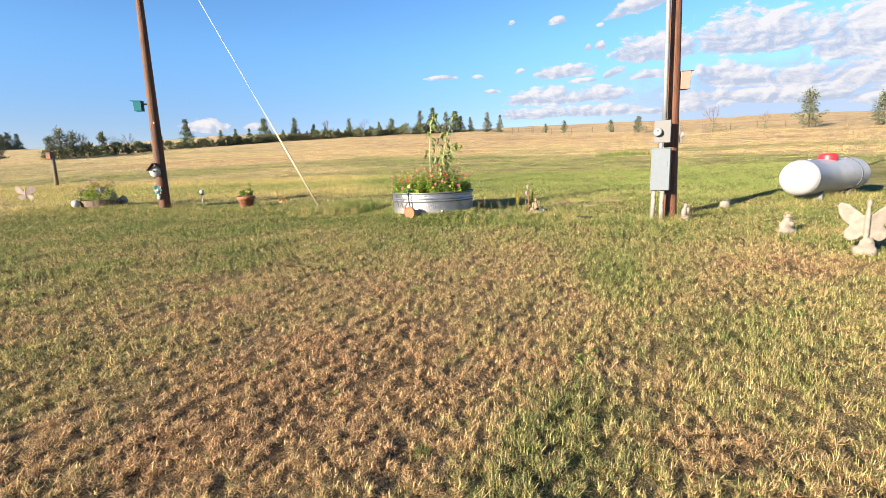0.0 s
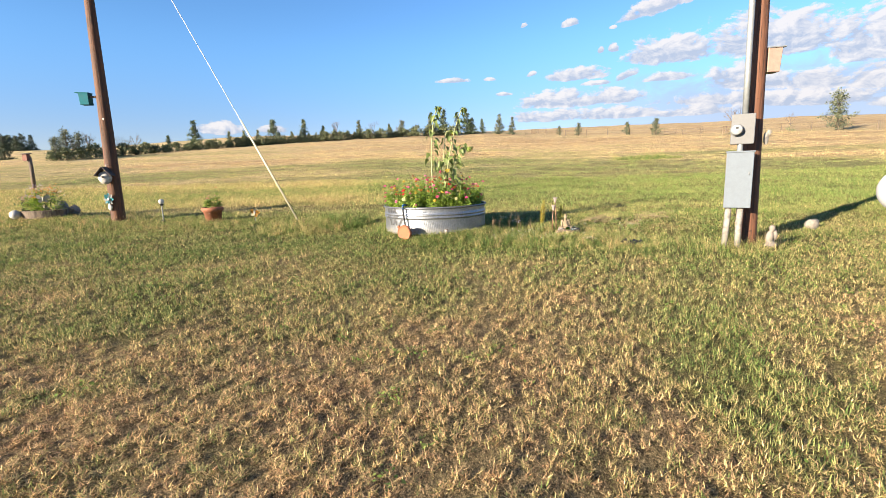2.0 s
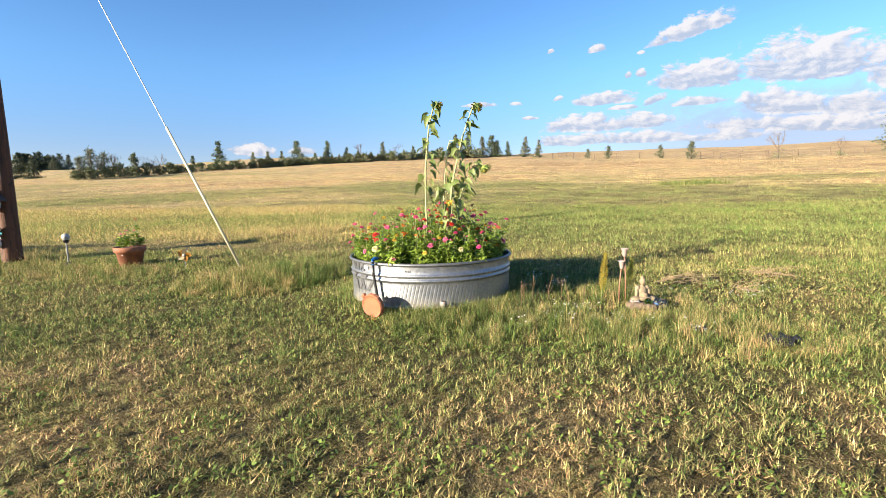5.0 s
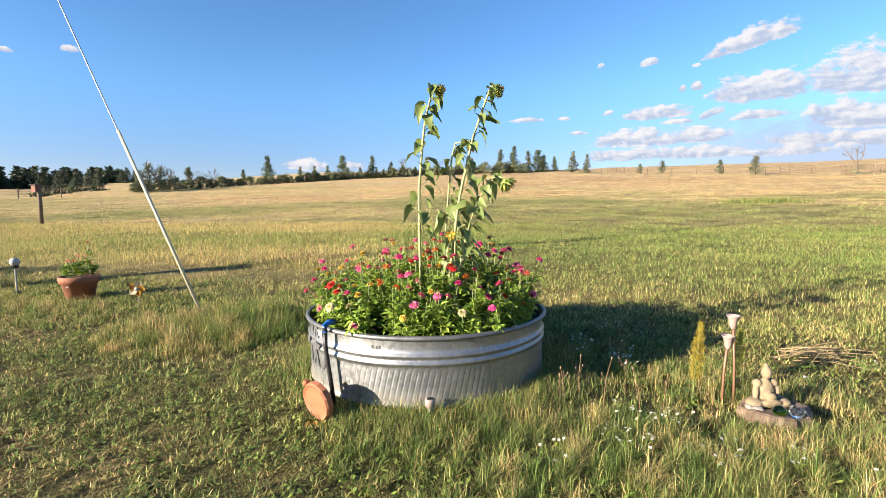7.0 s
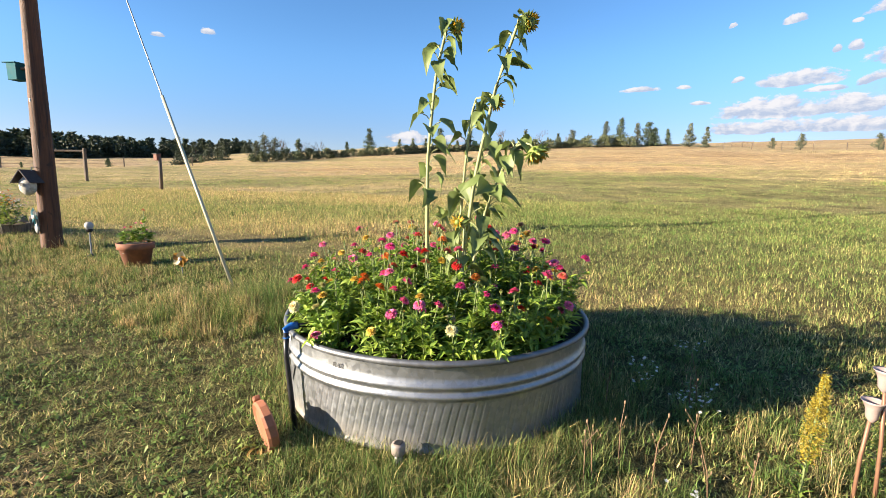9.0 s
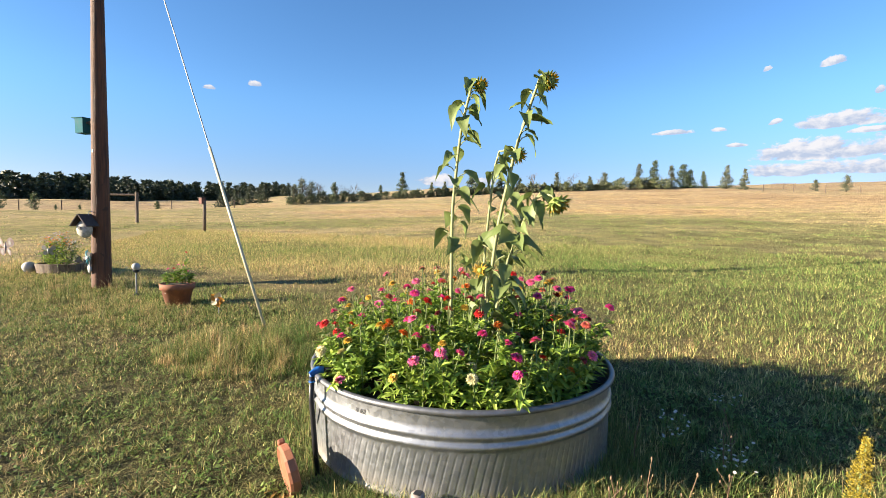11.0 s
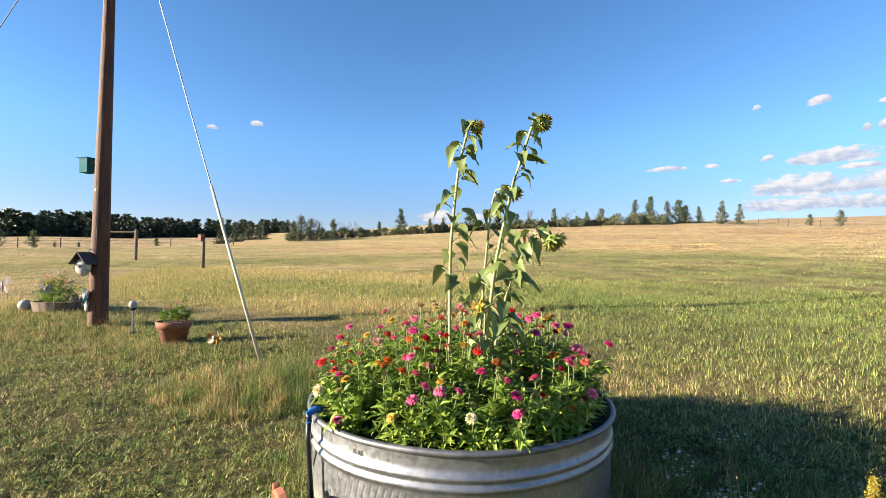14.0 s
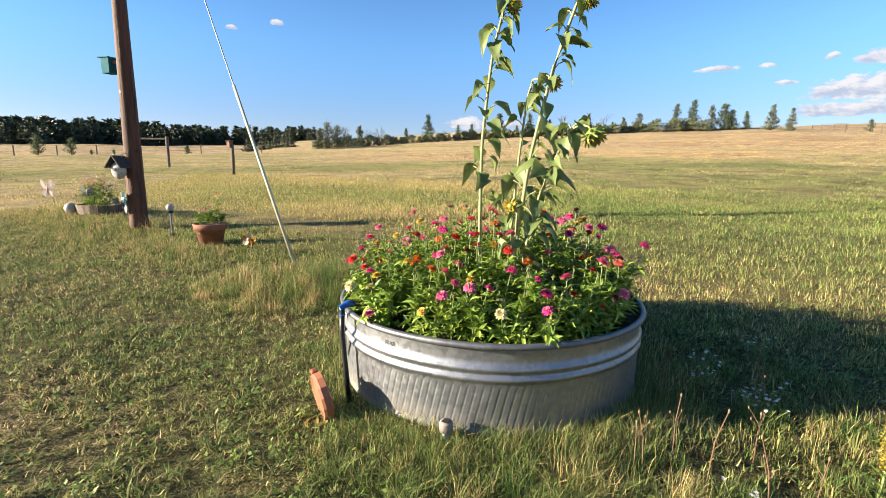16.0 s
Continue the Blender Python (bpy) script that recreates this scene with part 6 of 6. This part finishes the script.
def barrel_planter():
    x, y = -9.72, 13.3
    z = gz(x, y)
    t = thing("log_planter", (x, y, z), "low weathered wooden trough planter overgrown with flowers", "planter", "", 20)
    part("trough", lathe([(0, -0.02), (0.32, 0.0), (0.34, 0.18), (0.31, 0.19), (0.29, 0.13), (0, 0.13)], 18, None, Matrix.Diagonal((1.35, 0.9, 1.0, 1.0))), GREY_WOOD, t)
    for k in range(24):
        rnd = random.Random(40 + k)
        p = thing("border_flower", (x + rnd.uniform(-0.5, 0.5), y + rnd.uniform(-0.25, 0.25), z + 0.13), "bushy border flower with small pale blooms", "flower", "flowers in the trough", 60 * k)
        h = rnd.uniform(0.32, 0.6)
        bl = bmesh.new()
        for q in range(34):
            s = rnd.uniform(0.1, 1.0)
            add_leaf(bl, Matrix.Translation((rnd.gauss(0, 0.06), rnd.gauss(0, 0.06), h * s)) @ pose(0, 0, 0, rnd.uniform(-30, 30), -rnd.uniform(0, 70), rnd.uniform(0, 360)), rnd.uniform(0.06, 0.12), 0.03, 0.5, 0.2)
        stuffed("foliage", bl, ZIN_LEAF if k % 3 else SHRUB_GREEN, p)
        bf = bmesh.new()
        for q in range(22):
            c = Vector((rnd.gauss(0, 0.07), rnd.gauss(0, 0.07), h * rnd.uniform(0.85, 1.15)))
            add_leaf(bf, Matrix.Translation(c) @ pose(0, 0, 0, 0, -rnd.uniform(0, 60), rnd.uniform(0, 360)), 0.035, 0.03, 0.2, 0.1, 2)
        stuffed("bloom", bf, [WHITE_PETAL, PETAL["peach"], PETAL["orange"], LILAC][k % 4], p)
    b = thing("white_globe", (x - 0.42, y - 0.32, z), "white frosted globe lying by the trough", "ornament")
    bm = bmesh.new()
    bmesh.ops.create_uvsphere(bm, u_segments=18, v_segments=12, radius=0.11)
    bmesh.ops.translate(bm, vec=(0, 0, 0.11), verts=bm.verts)
    part("globe", bm, WHITE, b, "", True)
    for k, (dx, dy, s) in enumerate([(-0.45, 0.5, 0.11), (0.0, 0.55, 0.14), (0.35, 0.5, 0.10)]):
        r = thing("field_stone", (x + dx, y + dy, z), "pale grey field stone behind the trough", "stone", "stones behind the trough")
        part("stone", blobs([(0, 0, s * 1.2, s * 1.2, s, s * 1.4)], 10, 0.4, k + 5), STONE, r)


LILAC = petal_material("lilac_petal", (0.333, 0.259, 0.37))
barrel_planter()
butterfly_stake("butterfly_ornament", (-9.41, 12.98, 1.21), 0.55, "small white butterfly ornament above the trough", [WHITE, WHITE, WHITE], 0.3, 30)

# ---- round the service pole ----


def statue(name, at, items, mat, label, turn=0.0, wob=0.12):
    t = thing(name, at, label, "statue", "", turn)
    fused(part("cast_stone", blobs(items, 12, wob, len(name)), mat, t, "", True), 0.01)


statue("angel_statue", (4.78, 9.08, gz(4.78, 9.08)), [(0, 0, 0.05, 0.10, 0.08, 0.06), (-0.02, 0, 0.16, 0.055, 0.05, 0.11), (0.05, 0.01, 0.2, 0.035, 0.05, 0.09), (0.0, -0.01, 0.30, 0.042, 0.042, 0.05)], CONCRETE, "small kneeling cast-stone figure in the grass")
statue("garden_stone", (6.36, 10.4, gz(6.36, 10.4)), [(0, 0, 0.09, 0.12, 0.10, 0.10), (0.07, 0.02, 0.14, 0.06, 0.06, 0.05), (-0.06, -0.02, 0.13, 0.06, 0.05, 0.06)], STONE, "rounded pale stone ornament in the grass", 0, 0.3)
statue("garden_figure", (5.62, 7.5, gz(5.62, 7.5)), [(0, 0, 0.05, 0.14, 0.10, 0.07), (-0.02, 0, 0.14, 0.09, 0.08, 0.10), (0.04, -0.03, 0.17, 0.06, 0.06, 0.05), (0, 0, 0.245, 0.05, 0.05, 0.05), (0.01, 0, 0.285, 0.075, 0.075, 0.014), (0.01, 0, 0.31, 0.042, 0.042, 0.028)], CONCRETE, "worn cast-stone garden figure with a dark hat")


def big_butterfly():
    x, y = 5.55, 6.0
    t = thing("butterfly_statue", (x, y, gz(x, y)), "large pale cast-stone butterfly standing on a base", "statue", "", -25)
    bm = blobs([(0, 0, 0.05, 0.15, 0.10, 0.09), (0.02, 0, 0.14, 0.09, 0.06, 0.09), (0.0, -0.005, 0.40, 0.035, 0.038, 0.30), (0.0, -0.01, 0.68, 0.03, 0.032, 0.06)], 12, 0.2, 3)
    # upper and lower wings as slabs with a swept outline
    for sx, sweep in ((-1, 1.0), (1, 1.12)):
        edge = [(0.0, 0.30), (0.07, 0.20), (0.15, 0.17), (0.21, 0.22), (0.21, 0.31), (0.16, 0.38), (0.23, 0.44), (0.28, 0.53), (0.30, 0.64), (0.27, 0.69), (0.19, 0.66), (0.10, 0.58), (0.0, 0.48)]
        lo = [bm.verts.new((sx * u * sweep, 0.005 + 0.22 * u, w)) for u, w in edge]
        hi = [bm.verts.new((sx * u * sweep, 0.045 + 0.22 * u, w)) for u, w in edge]
        n = len(edge)
        bm.faces.new(lo), bm.faces.new(hi[::-1])
        for q in range(n):
            bm.faces.new((lo[q], hi[q], hi[(q + 1) % n], lo[(q + 1) % n]))
    bmesh.ops.recalc_face_normals(bm, faces=bm.faces)
    fused(part("cast_stone", bm, CONCRETE, t, "", True), 0.012)


big_butterfly()


def pole_bird():
    t = thing("bird_ornament", (4.73, 9.30, 1.83), "small weathered pale ornament hung on the pole", "ornament")
    fused(part("shape", blobs([(0, 0, 0.08, 0.04, 0.02, 0.1), (0.04, 0, 0.16, 0.035, 0.02, 0.05)], 10, 0.3, 2), WEATHERED, t, "", True), 0.008)


pole_bird()

# ---- field posts and far fences ----


def box_post():
    x, y = -19.55, 24.0
    t = thing("field_post", (x, y, gz(x, y)), "weathered wooden post with a small red-brown nest box", "post")
    part("post", tube([(0, 0, -0.2), (0.03, 0, 1.0), (0.02, 0, 1.5)], [0.085, 0.08, 0.075], 12), GREY_WOOD, t, "", True)
    bm = bmesh.new()
    box(bm, 0.22, 0.22, 0.30, pose(-0.06, -0.06, 1.50), 0.01)
    nb = part("nest_box", bm, RED_WOOD, t, "red-brown wooden nest box")
    bm = bmesh.new()
    box(bm, 0.30, 0.30, 0.03, pose(-0.06, -0.06, 1.67, 6, 0, 0), 0.005)
    part("lid", bm, DARK_WOOD, nb)


RED_WOOD = plain("red_brown_wood", (0.178, 0.074, 0.052), 0.8)
box_post()


def line_frame():
    x, y = -31.5, 28.0
    z = gz(x, y)
    t = thing("clothesline_frame", (x, y, z), "old timber clothesline frame in the field", "post", "", 33)
    part("post", tube([(0, 0, -0.2), (0, 0, 2.05)], 0.10, 10), GREY_WOOD, t)
    part("post", tube([(-2.3, 0, -0.2), (-2.3, 0, 2.0)], 0.09, 10), GREY_WOOD, t)
    part("crossbar", tube([(0.1, 0, 1.88), (-2.4, 0, 1.86)], 0.07, 8), GREY_WOOD, t)


line_frame()


def fence(azimuths, dist, h, label, name="field_fence"):
    pts = []
    for a in azimuths:
        x, y = CX - dist * math.sin(radians(a)), CY + dist * math.cos(radians(a))
        pts.append(Vector((x, y, gz(x, y))))
    t = thing(name, tuple(pts[0]), label, "fence")
    o = pts[0]
    for p in pts:
        part("post", tube([p - o - Vector((0, 0, 0.2)), p - o + Vector((0, 0, h))], 0.07, 6), GREY_WOOD, t)
    for k in (0.4, 0.7, 0.95):
        part("wire", tube([p - o + Vector((0, 0, h * k)) for p in pts], 0.012, 4), DARK_WIRE, t)


DARK_WIRE = plain("rusty_wire", (0.089, 0.067, 0.052), 0.6, 0.4)
fence([-9 - 2.4 * k for k in range(17)], 101, 1.25, "weathered post and wire fence across the field")
fence([72 - 3.0 * k for k in range(9)], 74, 1.2, "old post and wire fence at the field's edge")


def gate(azimuth, dist, w, h, label):
    x, y = CX - dist * math.sin(radians(azimuth)), CY + dist * math.cos(radians(azimuth))
    t = thing("field_gate", (x, y, gz(x, y)), label, "gate", "", azimuth)
    for sx in (-w / 2, 0, w / 2):
        part("upright", tube([(sx, 0, -0.1), (sx, 0, h)], 0.06, 6), GREY_WOOD, t)
    for k in range(5):
        part("rail", tube([(-w / 2, 0, h * (0.2 + 0.19 * k)), (w / 2, 0, h * (0.2 + 0.19 * k))], 0.035, 6), GREY_WOOD, t)


gate(-26.5, 99, 6.5, 1.5, "timber field gate in the far fence")
gate(-31.5, 99, 4.0, 1.5, "second timber field gate in the far fence")
gate(-10.6, 125, 4.0, 1.4, "pale metal field gate on the ridge")
overhead_line()

# ---- grass ----


def blades(name, x, y, h, w, lean, material, label, category, bend=False, seed=1, green=None, raised=0.0):
    """Many grass blades as one object: one triangle each, or three when they bend."""
    rng = np.random.default_rng(seed)
    n = len(x)
    z = ground_z(x, y) - 0.006 + raised
    a = rng.uniform(0, 2 * np.pi, n)
    b = a + rng.uniform(0.8, 2.3, n)
    dx, dy = np.cos(a), np.sin(a)
    sx, sy = np.cos(b) * w / 2, np.sin(b) * w / 2
    out = h * np.sin(lean)
    up = h * np.cos(lean)
    g = green
    base = np.stack([x, y, z], 1)
    side = np.stack([sx, sy, np.zeros(n)], 1)
    if not bend:
        tip = base + np.stack([dx * out, dy * out, up], 1)
        co = np.stack([base - side, base + side, tip], 1).reshape(-1, 3)
        tri = np.arange(3 * n).reshape(-1, 3)
        gg = np.repeat(g, 3)
    else:
        mid = base + np.stack([dx * out * 0.32, dy * out * 0.32, up * 0.62], 1)
        tip = base + np.stack([dx * out, dy * out, up], 1)
        co = np.stack([base - side, base + side, mid - side * 0.75, mid + side * 0.75, tip], 1).reshape(-1, 3)
        o = np.arange(n)[:, None] * 5
        tri = np.concatenate([o + np.array([[0, 1, 3]]), o + np.array([[0, 3, 2]]), o + np.array([[2, 3, 4]])], 0)
        gg = np.repeat(g, 5)
    me = mesh_np(name, co, tri, material, gg)
    return tagged(new(name, me), label, category, kind="stuff")


def outside_tank(x, y, extra=0.0):
    return np.hypot(x - TX, y - TY) > TR + extra


def fan(rng, n, r0, r1, a0, a1, power=1.0):
    """Points spread over a fan of the field, thinning out with distance."""
    r = r0 + (r1 - r0) * rng.uniform(0, 1, n) ** power
    a = np.radians(rng.uniform(a0, a1, n))
    return CX - r * np.sin(a), CY + r * np.cos(a), r


def mixed(rng, g, soft=0.10):
    """Each blade is either living or straw, by chance; the share follows the place."""
    live = rng.uniform(0, 1, len(g)) < smooth(0.0, 0.85, g)
    return np.clip(np.where(live, rng.normal(0.46 + 0.34 * g, soft), rng.normal(0.12 + 0.32 * g, soft)), 0, 1), live


def tufts(x, y):
    """Tussocks a hand wide: near 1 in a tuft, near 0 in the gaps between."""
    return smooth(-0.38, 0.45, waves(x, y, 0.125, 7, 2) + 0.6 * waves(x, y, 0.3, 7, 12) + 0.3 * waves(x, y, 1.1, 6, 25))


def lawn():
    rng = np.random.default_rng(21)
    n = 2850000
    y = 0.5 + 12.6 * rng.uniform(0, 1, n) ** 1.0
    half = np.clip(0.8 + 1.08 * y, 0, 13)
    x = half * rng.uniform(-1, 1, n) + 0.1
    t = tufts(x, y)
    keep = rng.uniform(0, 1, n) < (0.14 + 0.60 * t) * (1.10 - 0.025 * y)
    keep &= outside_tank(x, y, 0.0)
    x, y, t = x[keep], y[keep], t[keep]
    m = len(x)
    g, live = mixed(rng, greenness(x, y))
    h = 0.019 + 0.024 * t * rng.uniform(0.3, 1.0, m) + 0.012 * live * t
    raised = 0.038 * t * rng.uniform(0, 1, m) ** 0.8
    lean = np.clip(np.where(live, np.abs(rng.normal(0.88, 0.40, m)), np.abs(rng.normal(1.08, 0.38, m))), 0.05, 1.52)
    h = h * (1 + 0.25 * (lean > 1.1))
    w = rng.uniform(0.0026, 0.0062, m) * (1 + 0.09 * np.hypot(x, y - 3) * (y > 3))
    blades("lawn_grass", x, y, h, w, lean, BLADE, "short patchy lawn grass, straw and olive green", "grass", False, 3, g, raised)
    # grass behind the lawn
    n = 540000
    y = 12.4 + 12.0 * rng.uniform(0, 1, n) ** 1.2
    x = rng.uniform(-1, 1, n) * (10 + 1.0 * (y - 12)) - 0.8
    t = tufts(x * 0.6, y * 0.6)
    keep = rng.uniform(0, 1, n) < 0.5 + 0.45 * t
    # grass thinned and shortened to imitate the utility pole's shadow strip
    shade_strip = (np.abs(y - 14.5 + 0.03 * x) < 0.55) & (x < 0.5)
    keep &= ~(shade_strip & (rng.uniform(0, 1, n) < 0.45))
    x, y, t, shade_strip = x[keep], y[keep], t[keep], shade_strip[keep]
    m = len(x)
    g, live = mixed(rng, greenness(x, y))
    wild = smooth(14.5, 15.5, y) * smooth(0.5, -1.5, x)
    h = (0.04 + 0.05 * t + 0.07 * wild * rng.uniform(0.4, 1, m)) * np.where(shade_strip, 0.6, 1.0)
    blades("meadow_grass", x, y, h, rng.uniform(0.004, 0.008, m) * (1 + 0.05 * (y - 12)), np.clip(np.abs(rng.normal(0.72, 0.38, m)), 0, 1.35), BLADE_TALL, "green and straw meadow grass behind the lawn", "grass", False, 4, g)


def tall_grass():
    rng = np.random.default_rng(22)
    px, py, ph, pg = [], [], [], []

    def patch(n, cx, cy, rx, ry, h, g, turn=0.0):
        a, r = rng.uniform(0, 2 * np.pi, n), np.sqrt(rng.uniform(0, 1, n))
        u, v = rx * r * np.cos(a), ry * r * np.sin(a)
        c, s = math.cos(radians(turn)), math.sin(radians(turn))
        X, Y = cx + u * c - v * s, cy + u * s + v * c
        t = tufts(X * 0.55, Y * 0.55)
        k = rng.uniform(0, 1, n) < 0.12 + 0.88 * t
        px.append(X[k]), py.append(Y[k])
        ph.append((h * rng.uniform(0.35, 1.15, n) * (1.05 - 0.55 * r * r) * (0.55 + 0.6 * t))[k]), pg.append(np.clip(rng.normal(g, 0.15, n) + 0.3 * waves(X, Y, 0.5, 7, 13), 0, 1)[k])
    # fringe round the tank, thicker at its front and right side
    n = 15000
    a = np.where(rng.uniform(0, 1, n) < 0.62, rng.uniform(-1.9, 0.3, n), rng.uniform(0, 2 * np.pi, n))
    r = TR + 0.012 + np.abs(rng.normal(0, 0.15, n))
    px.append(TX + r * np.cos(a)), py.append(TY + r * np.sin(a))
    ph.append(rng.uniform(0.05, 0.17, n)), pg.append(np.clip(rng.normal(0.76, 0.14, n), 0, 1))
    patch(52000, 0.95, 9.98, 1.5, 0.6, 0.18, 0.78, 6)
    patch(34000, 2.5, 9.85, 1.15, 0.8, 0.17, 0.70)
    patch(9000, 2.15, 10.95, 0.8, 0.5, 0.17, 0.66)
    patch(12000, 1.5, 11.5, 0.9, 0.7, 0.13, 0.8)
    patch(24000, -2.9, 11.7, 1.0, 0.7, 0.22, 0.66)
    patch(20000, -2.25, 12.05, 0.75, 0.55, 0.31, 0.88)
    patch(13000, -5.2, 12.15, 1.5, 0.55, 0.15, 0.62)
    patch(16000, -7.6, 12.35, 1.7, 0.7, 0.17, 0.62)
    patch(900, -7.25, 13.25, 0.35, 0.25, 0.42, 0.5)
    patch(700, -7.45, 12.95, 0.4, 0.15, 0.3, 0.45)
    patch(12000, -10.3, 12.9, 1.8, 0.7, 0.17, 0.6)
    patch(6000, 4.4, 9.1, 1.0, 0.45, 0.2, 0.65)
    patch(700, 4.9, 9.35, 0.3, 0.2, 0.36, 0.25)
    patch(4000, 3.3, 9.5, 0.9, 0.5, 0.15, 0.62)
    patch(3600, 6.2, 10.2, 1.2, 0.45, 0.15, 0.6)
    patch(4500, 6.0, 7.4, 1.2, 0.5, 0.15, 0.22)
    patch(12000, 9.3, 11.1, 1.9, 0.6, 0.26, 0.62, 25)
    patch(5200, 2.0, 5.4, 0.5, 1.25, 0.085, 0.8, -12)
    patch(5000, 0.6, 2.4, 0.55, 1.0, 0.075, 0.72, -22)
    patch(3600, 2.8, 2.9, 0.8, 1.1, 0.085, 0.64)
    patch(2600, 2.6, 6.2, 0.7, 0.6, 0.09, 0.66)
    patch(2400, -2.6, 2.4, 0.8, 1.0, 0.08, 0.6)
    patch(2600, 2.2, 10.12, 0.5, 0.12, 0.11, 0.75)
    patch(900, 2.2, 7.6, 0.35, 0.3, 0.08, 0.7)
    for q in range(46):
        u, v = rng.uniform(-4.5, 4.5), rng.uniform(1.2, 9.0)
        patch(int(rng.uniform(60, 260)), u, v, rng.uniform(0.05, 0.16), rng.uniform(0.05, 0.14), rng.uniform(0.05, 0.085), rng.uniform(0.55, 0.85))
    x, y, h, g = (np.concatenate(v) for v in (px, py, ph, pg))
    keep = outside_tank(x, y, 0.012)
    x, y, h, g = x[keep], y[keep], h[keep], g[keep]
    m = len(x)
    far = 1 + 2.2 * (y > 30)
    blades("tall_grass", x, y, h, rng.uniform(0.0020, 0.0042, m) * far, np.clip(np.abs(rng.normal(np.where(y < 10.7, 0.86, 0.66), 0.36, m)), 0, 1.4), BLADE, "long unmown green grass round planter and poles", "grass", True, 5, g)

    # a dark stand of taller weeds out in the field
    n = 3600
    a, r = rng.uniform(0, 2 * np.pi, n), np.sqrt(rng.uniform(0, 1, n))
    x, y = 14.4 + 2.6 * r * np.cos(a), 37.0 + 1.2 * r * np.sin(a)
    k = waves(x, y, 0.9, 7, 8) > -0.2
    x, y, r = x[k], y[k], r[k]
    n = len(x)
    blades("weed_stand", x, y, 0.45 * rng.uniform(0.4, 1.1, n) * (1.05 - 0.5 * r * r), rng.uniform(0.01, 0.022, n), np.clip(np.abs(rng.normal(0.4, 0.3, n)), 0, 1.2), BLADE, "olive stand of taller weeds in the field", "weeds", True, 7, np.full(n, 0.8))


def prairie():
    rng = np.random.default_rng(23)
    n = 620000
    x, y, r = fan(rng, n, 13.0, 100, -52, 78, 1.55)
    g = greenness(x, y)
    cl = smooth(-0.5, 0.8, waves(x, y, 1.6, 7, 10) + 0.8 * waves(x, y, 5, 7, 3))
    keep = (rng.uniform(0, 1, n) < 0.25 + 0.6 * cl) & ((y > 16.5) | (np.abs(x) > 9))
    x, y, r, g, cl = x[keep], y[keep], r[keep], g[keep], cl[keep]
    m = len(x)
    straw = smooth(0.5, 0.2, g)
    h = (0.04 + 0.05 * cl + 0.08 * straw * rng.uniform(0.3, 1.0, m)) * (0.9 - 0.45 * smooth(25, 70, r))
    h = h * np.where(rng.uniform(0, 1, m) < 0.01, 1.8, 1.0)
    w = (0.004 + 0.0005 * r) * rng.uniform(0.7, 1.3, m)
    gm, live = mixed(rng, g, 0.08)
    blades("prairie_grass", x, y, h, w, np.clip(np.abs(rng.normal(0.5, 0.32, m)), 0, 1.3), BLADE_TALL, "tall straw-coloured prairie grass across the field", "grass", False, 6, gm)


def clover():
    """Low broad-leaved weeds between the grass, leaf by leaf too many to count."""
    rng = np.random.default_rng(31)
    n = 120000
    y = 1.2 + 11.2 * rng.uniform(0, 1, n) ** 0.8
    x = rng.uniform(-1, 1, n) * np.clip(2.0 + 0.8 * y, 0, 8)
    c = waves(x, y, 0.55, 7, 11) + 0.8 * waves(x, y, 2.2, 7, 17) + 0.9 * (smooth(4, 9, y) - 0.75) + 0.8 * blob(x, y, 1.2, 9.9, 1.6, 0.7)
    keep = (c > 0.45) & outside_tank(x, y, 0.02)
    x, y = x[keep], y[keep]
    m = len(x)
    s = rng.uniform(0.008, 0.019, m)
    z = ground_z(x, y) + rng.uniform(0.008, 0.05, m)
    a = rng.uniform(0, 2 * np.pi, m)
    tilt = rng.normal(0, 0.45, m)
    u = np.stack([np.cos(a), np.sin(a), np.sin(tilt)], 1) * s[:, None]
    v = np.stack([-np.sin(a), np.cos(a), np.sin(rng.normal(0, 0.4, m))], 1) * s[:, None] * 0.55
    p = np.stack([x, y, z], 1)
    co = np.stack([p - u, p + v, p + u, p - v], 1).reshape(-1, 3)
    o = np.arange(m)[:, None] * 4
    tri = np.concatenate([o + np.array([[0, 3, 1]]), o + np.array([[1, 3, 2]])], 0)
    me = mesh_np("clover", co, tri, CLOVER)
    tagged(new("clover", me), "low green broad-leaved weeds between the grass", "weeds", kind="stuff")


CLOVER = foliage("clover_leaf", (0.10, 0.165, 0.028), (0.19, 0.275, 0.050), (0.30, 0.38, 0.09), 0.35)
lawn()
clover()
tall_grass()
prairie()
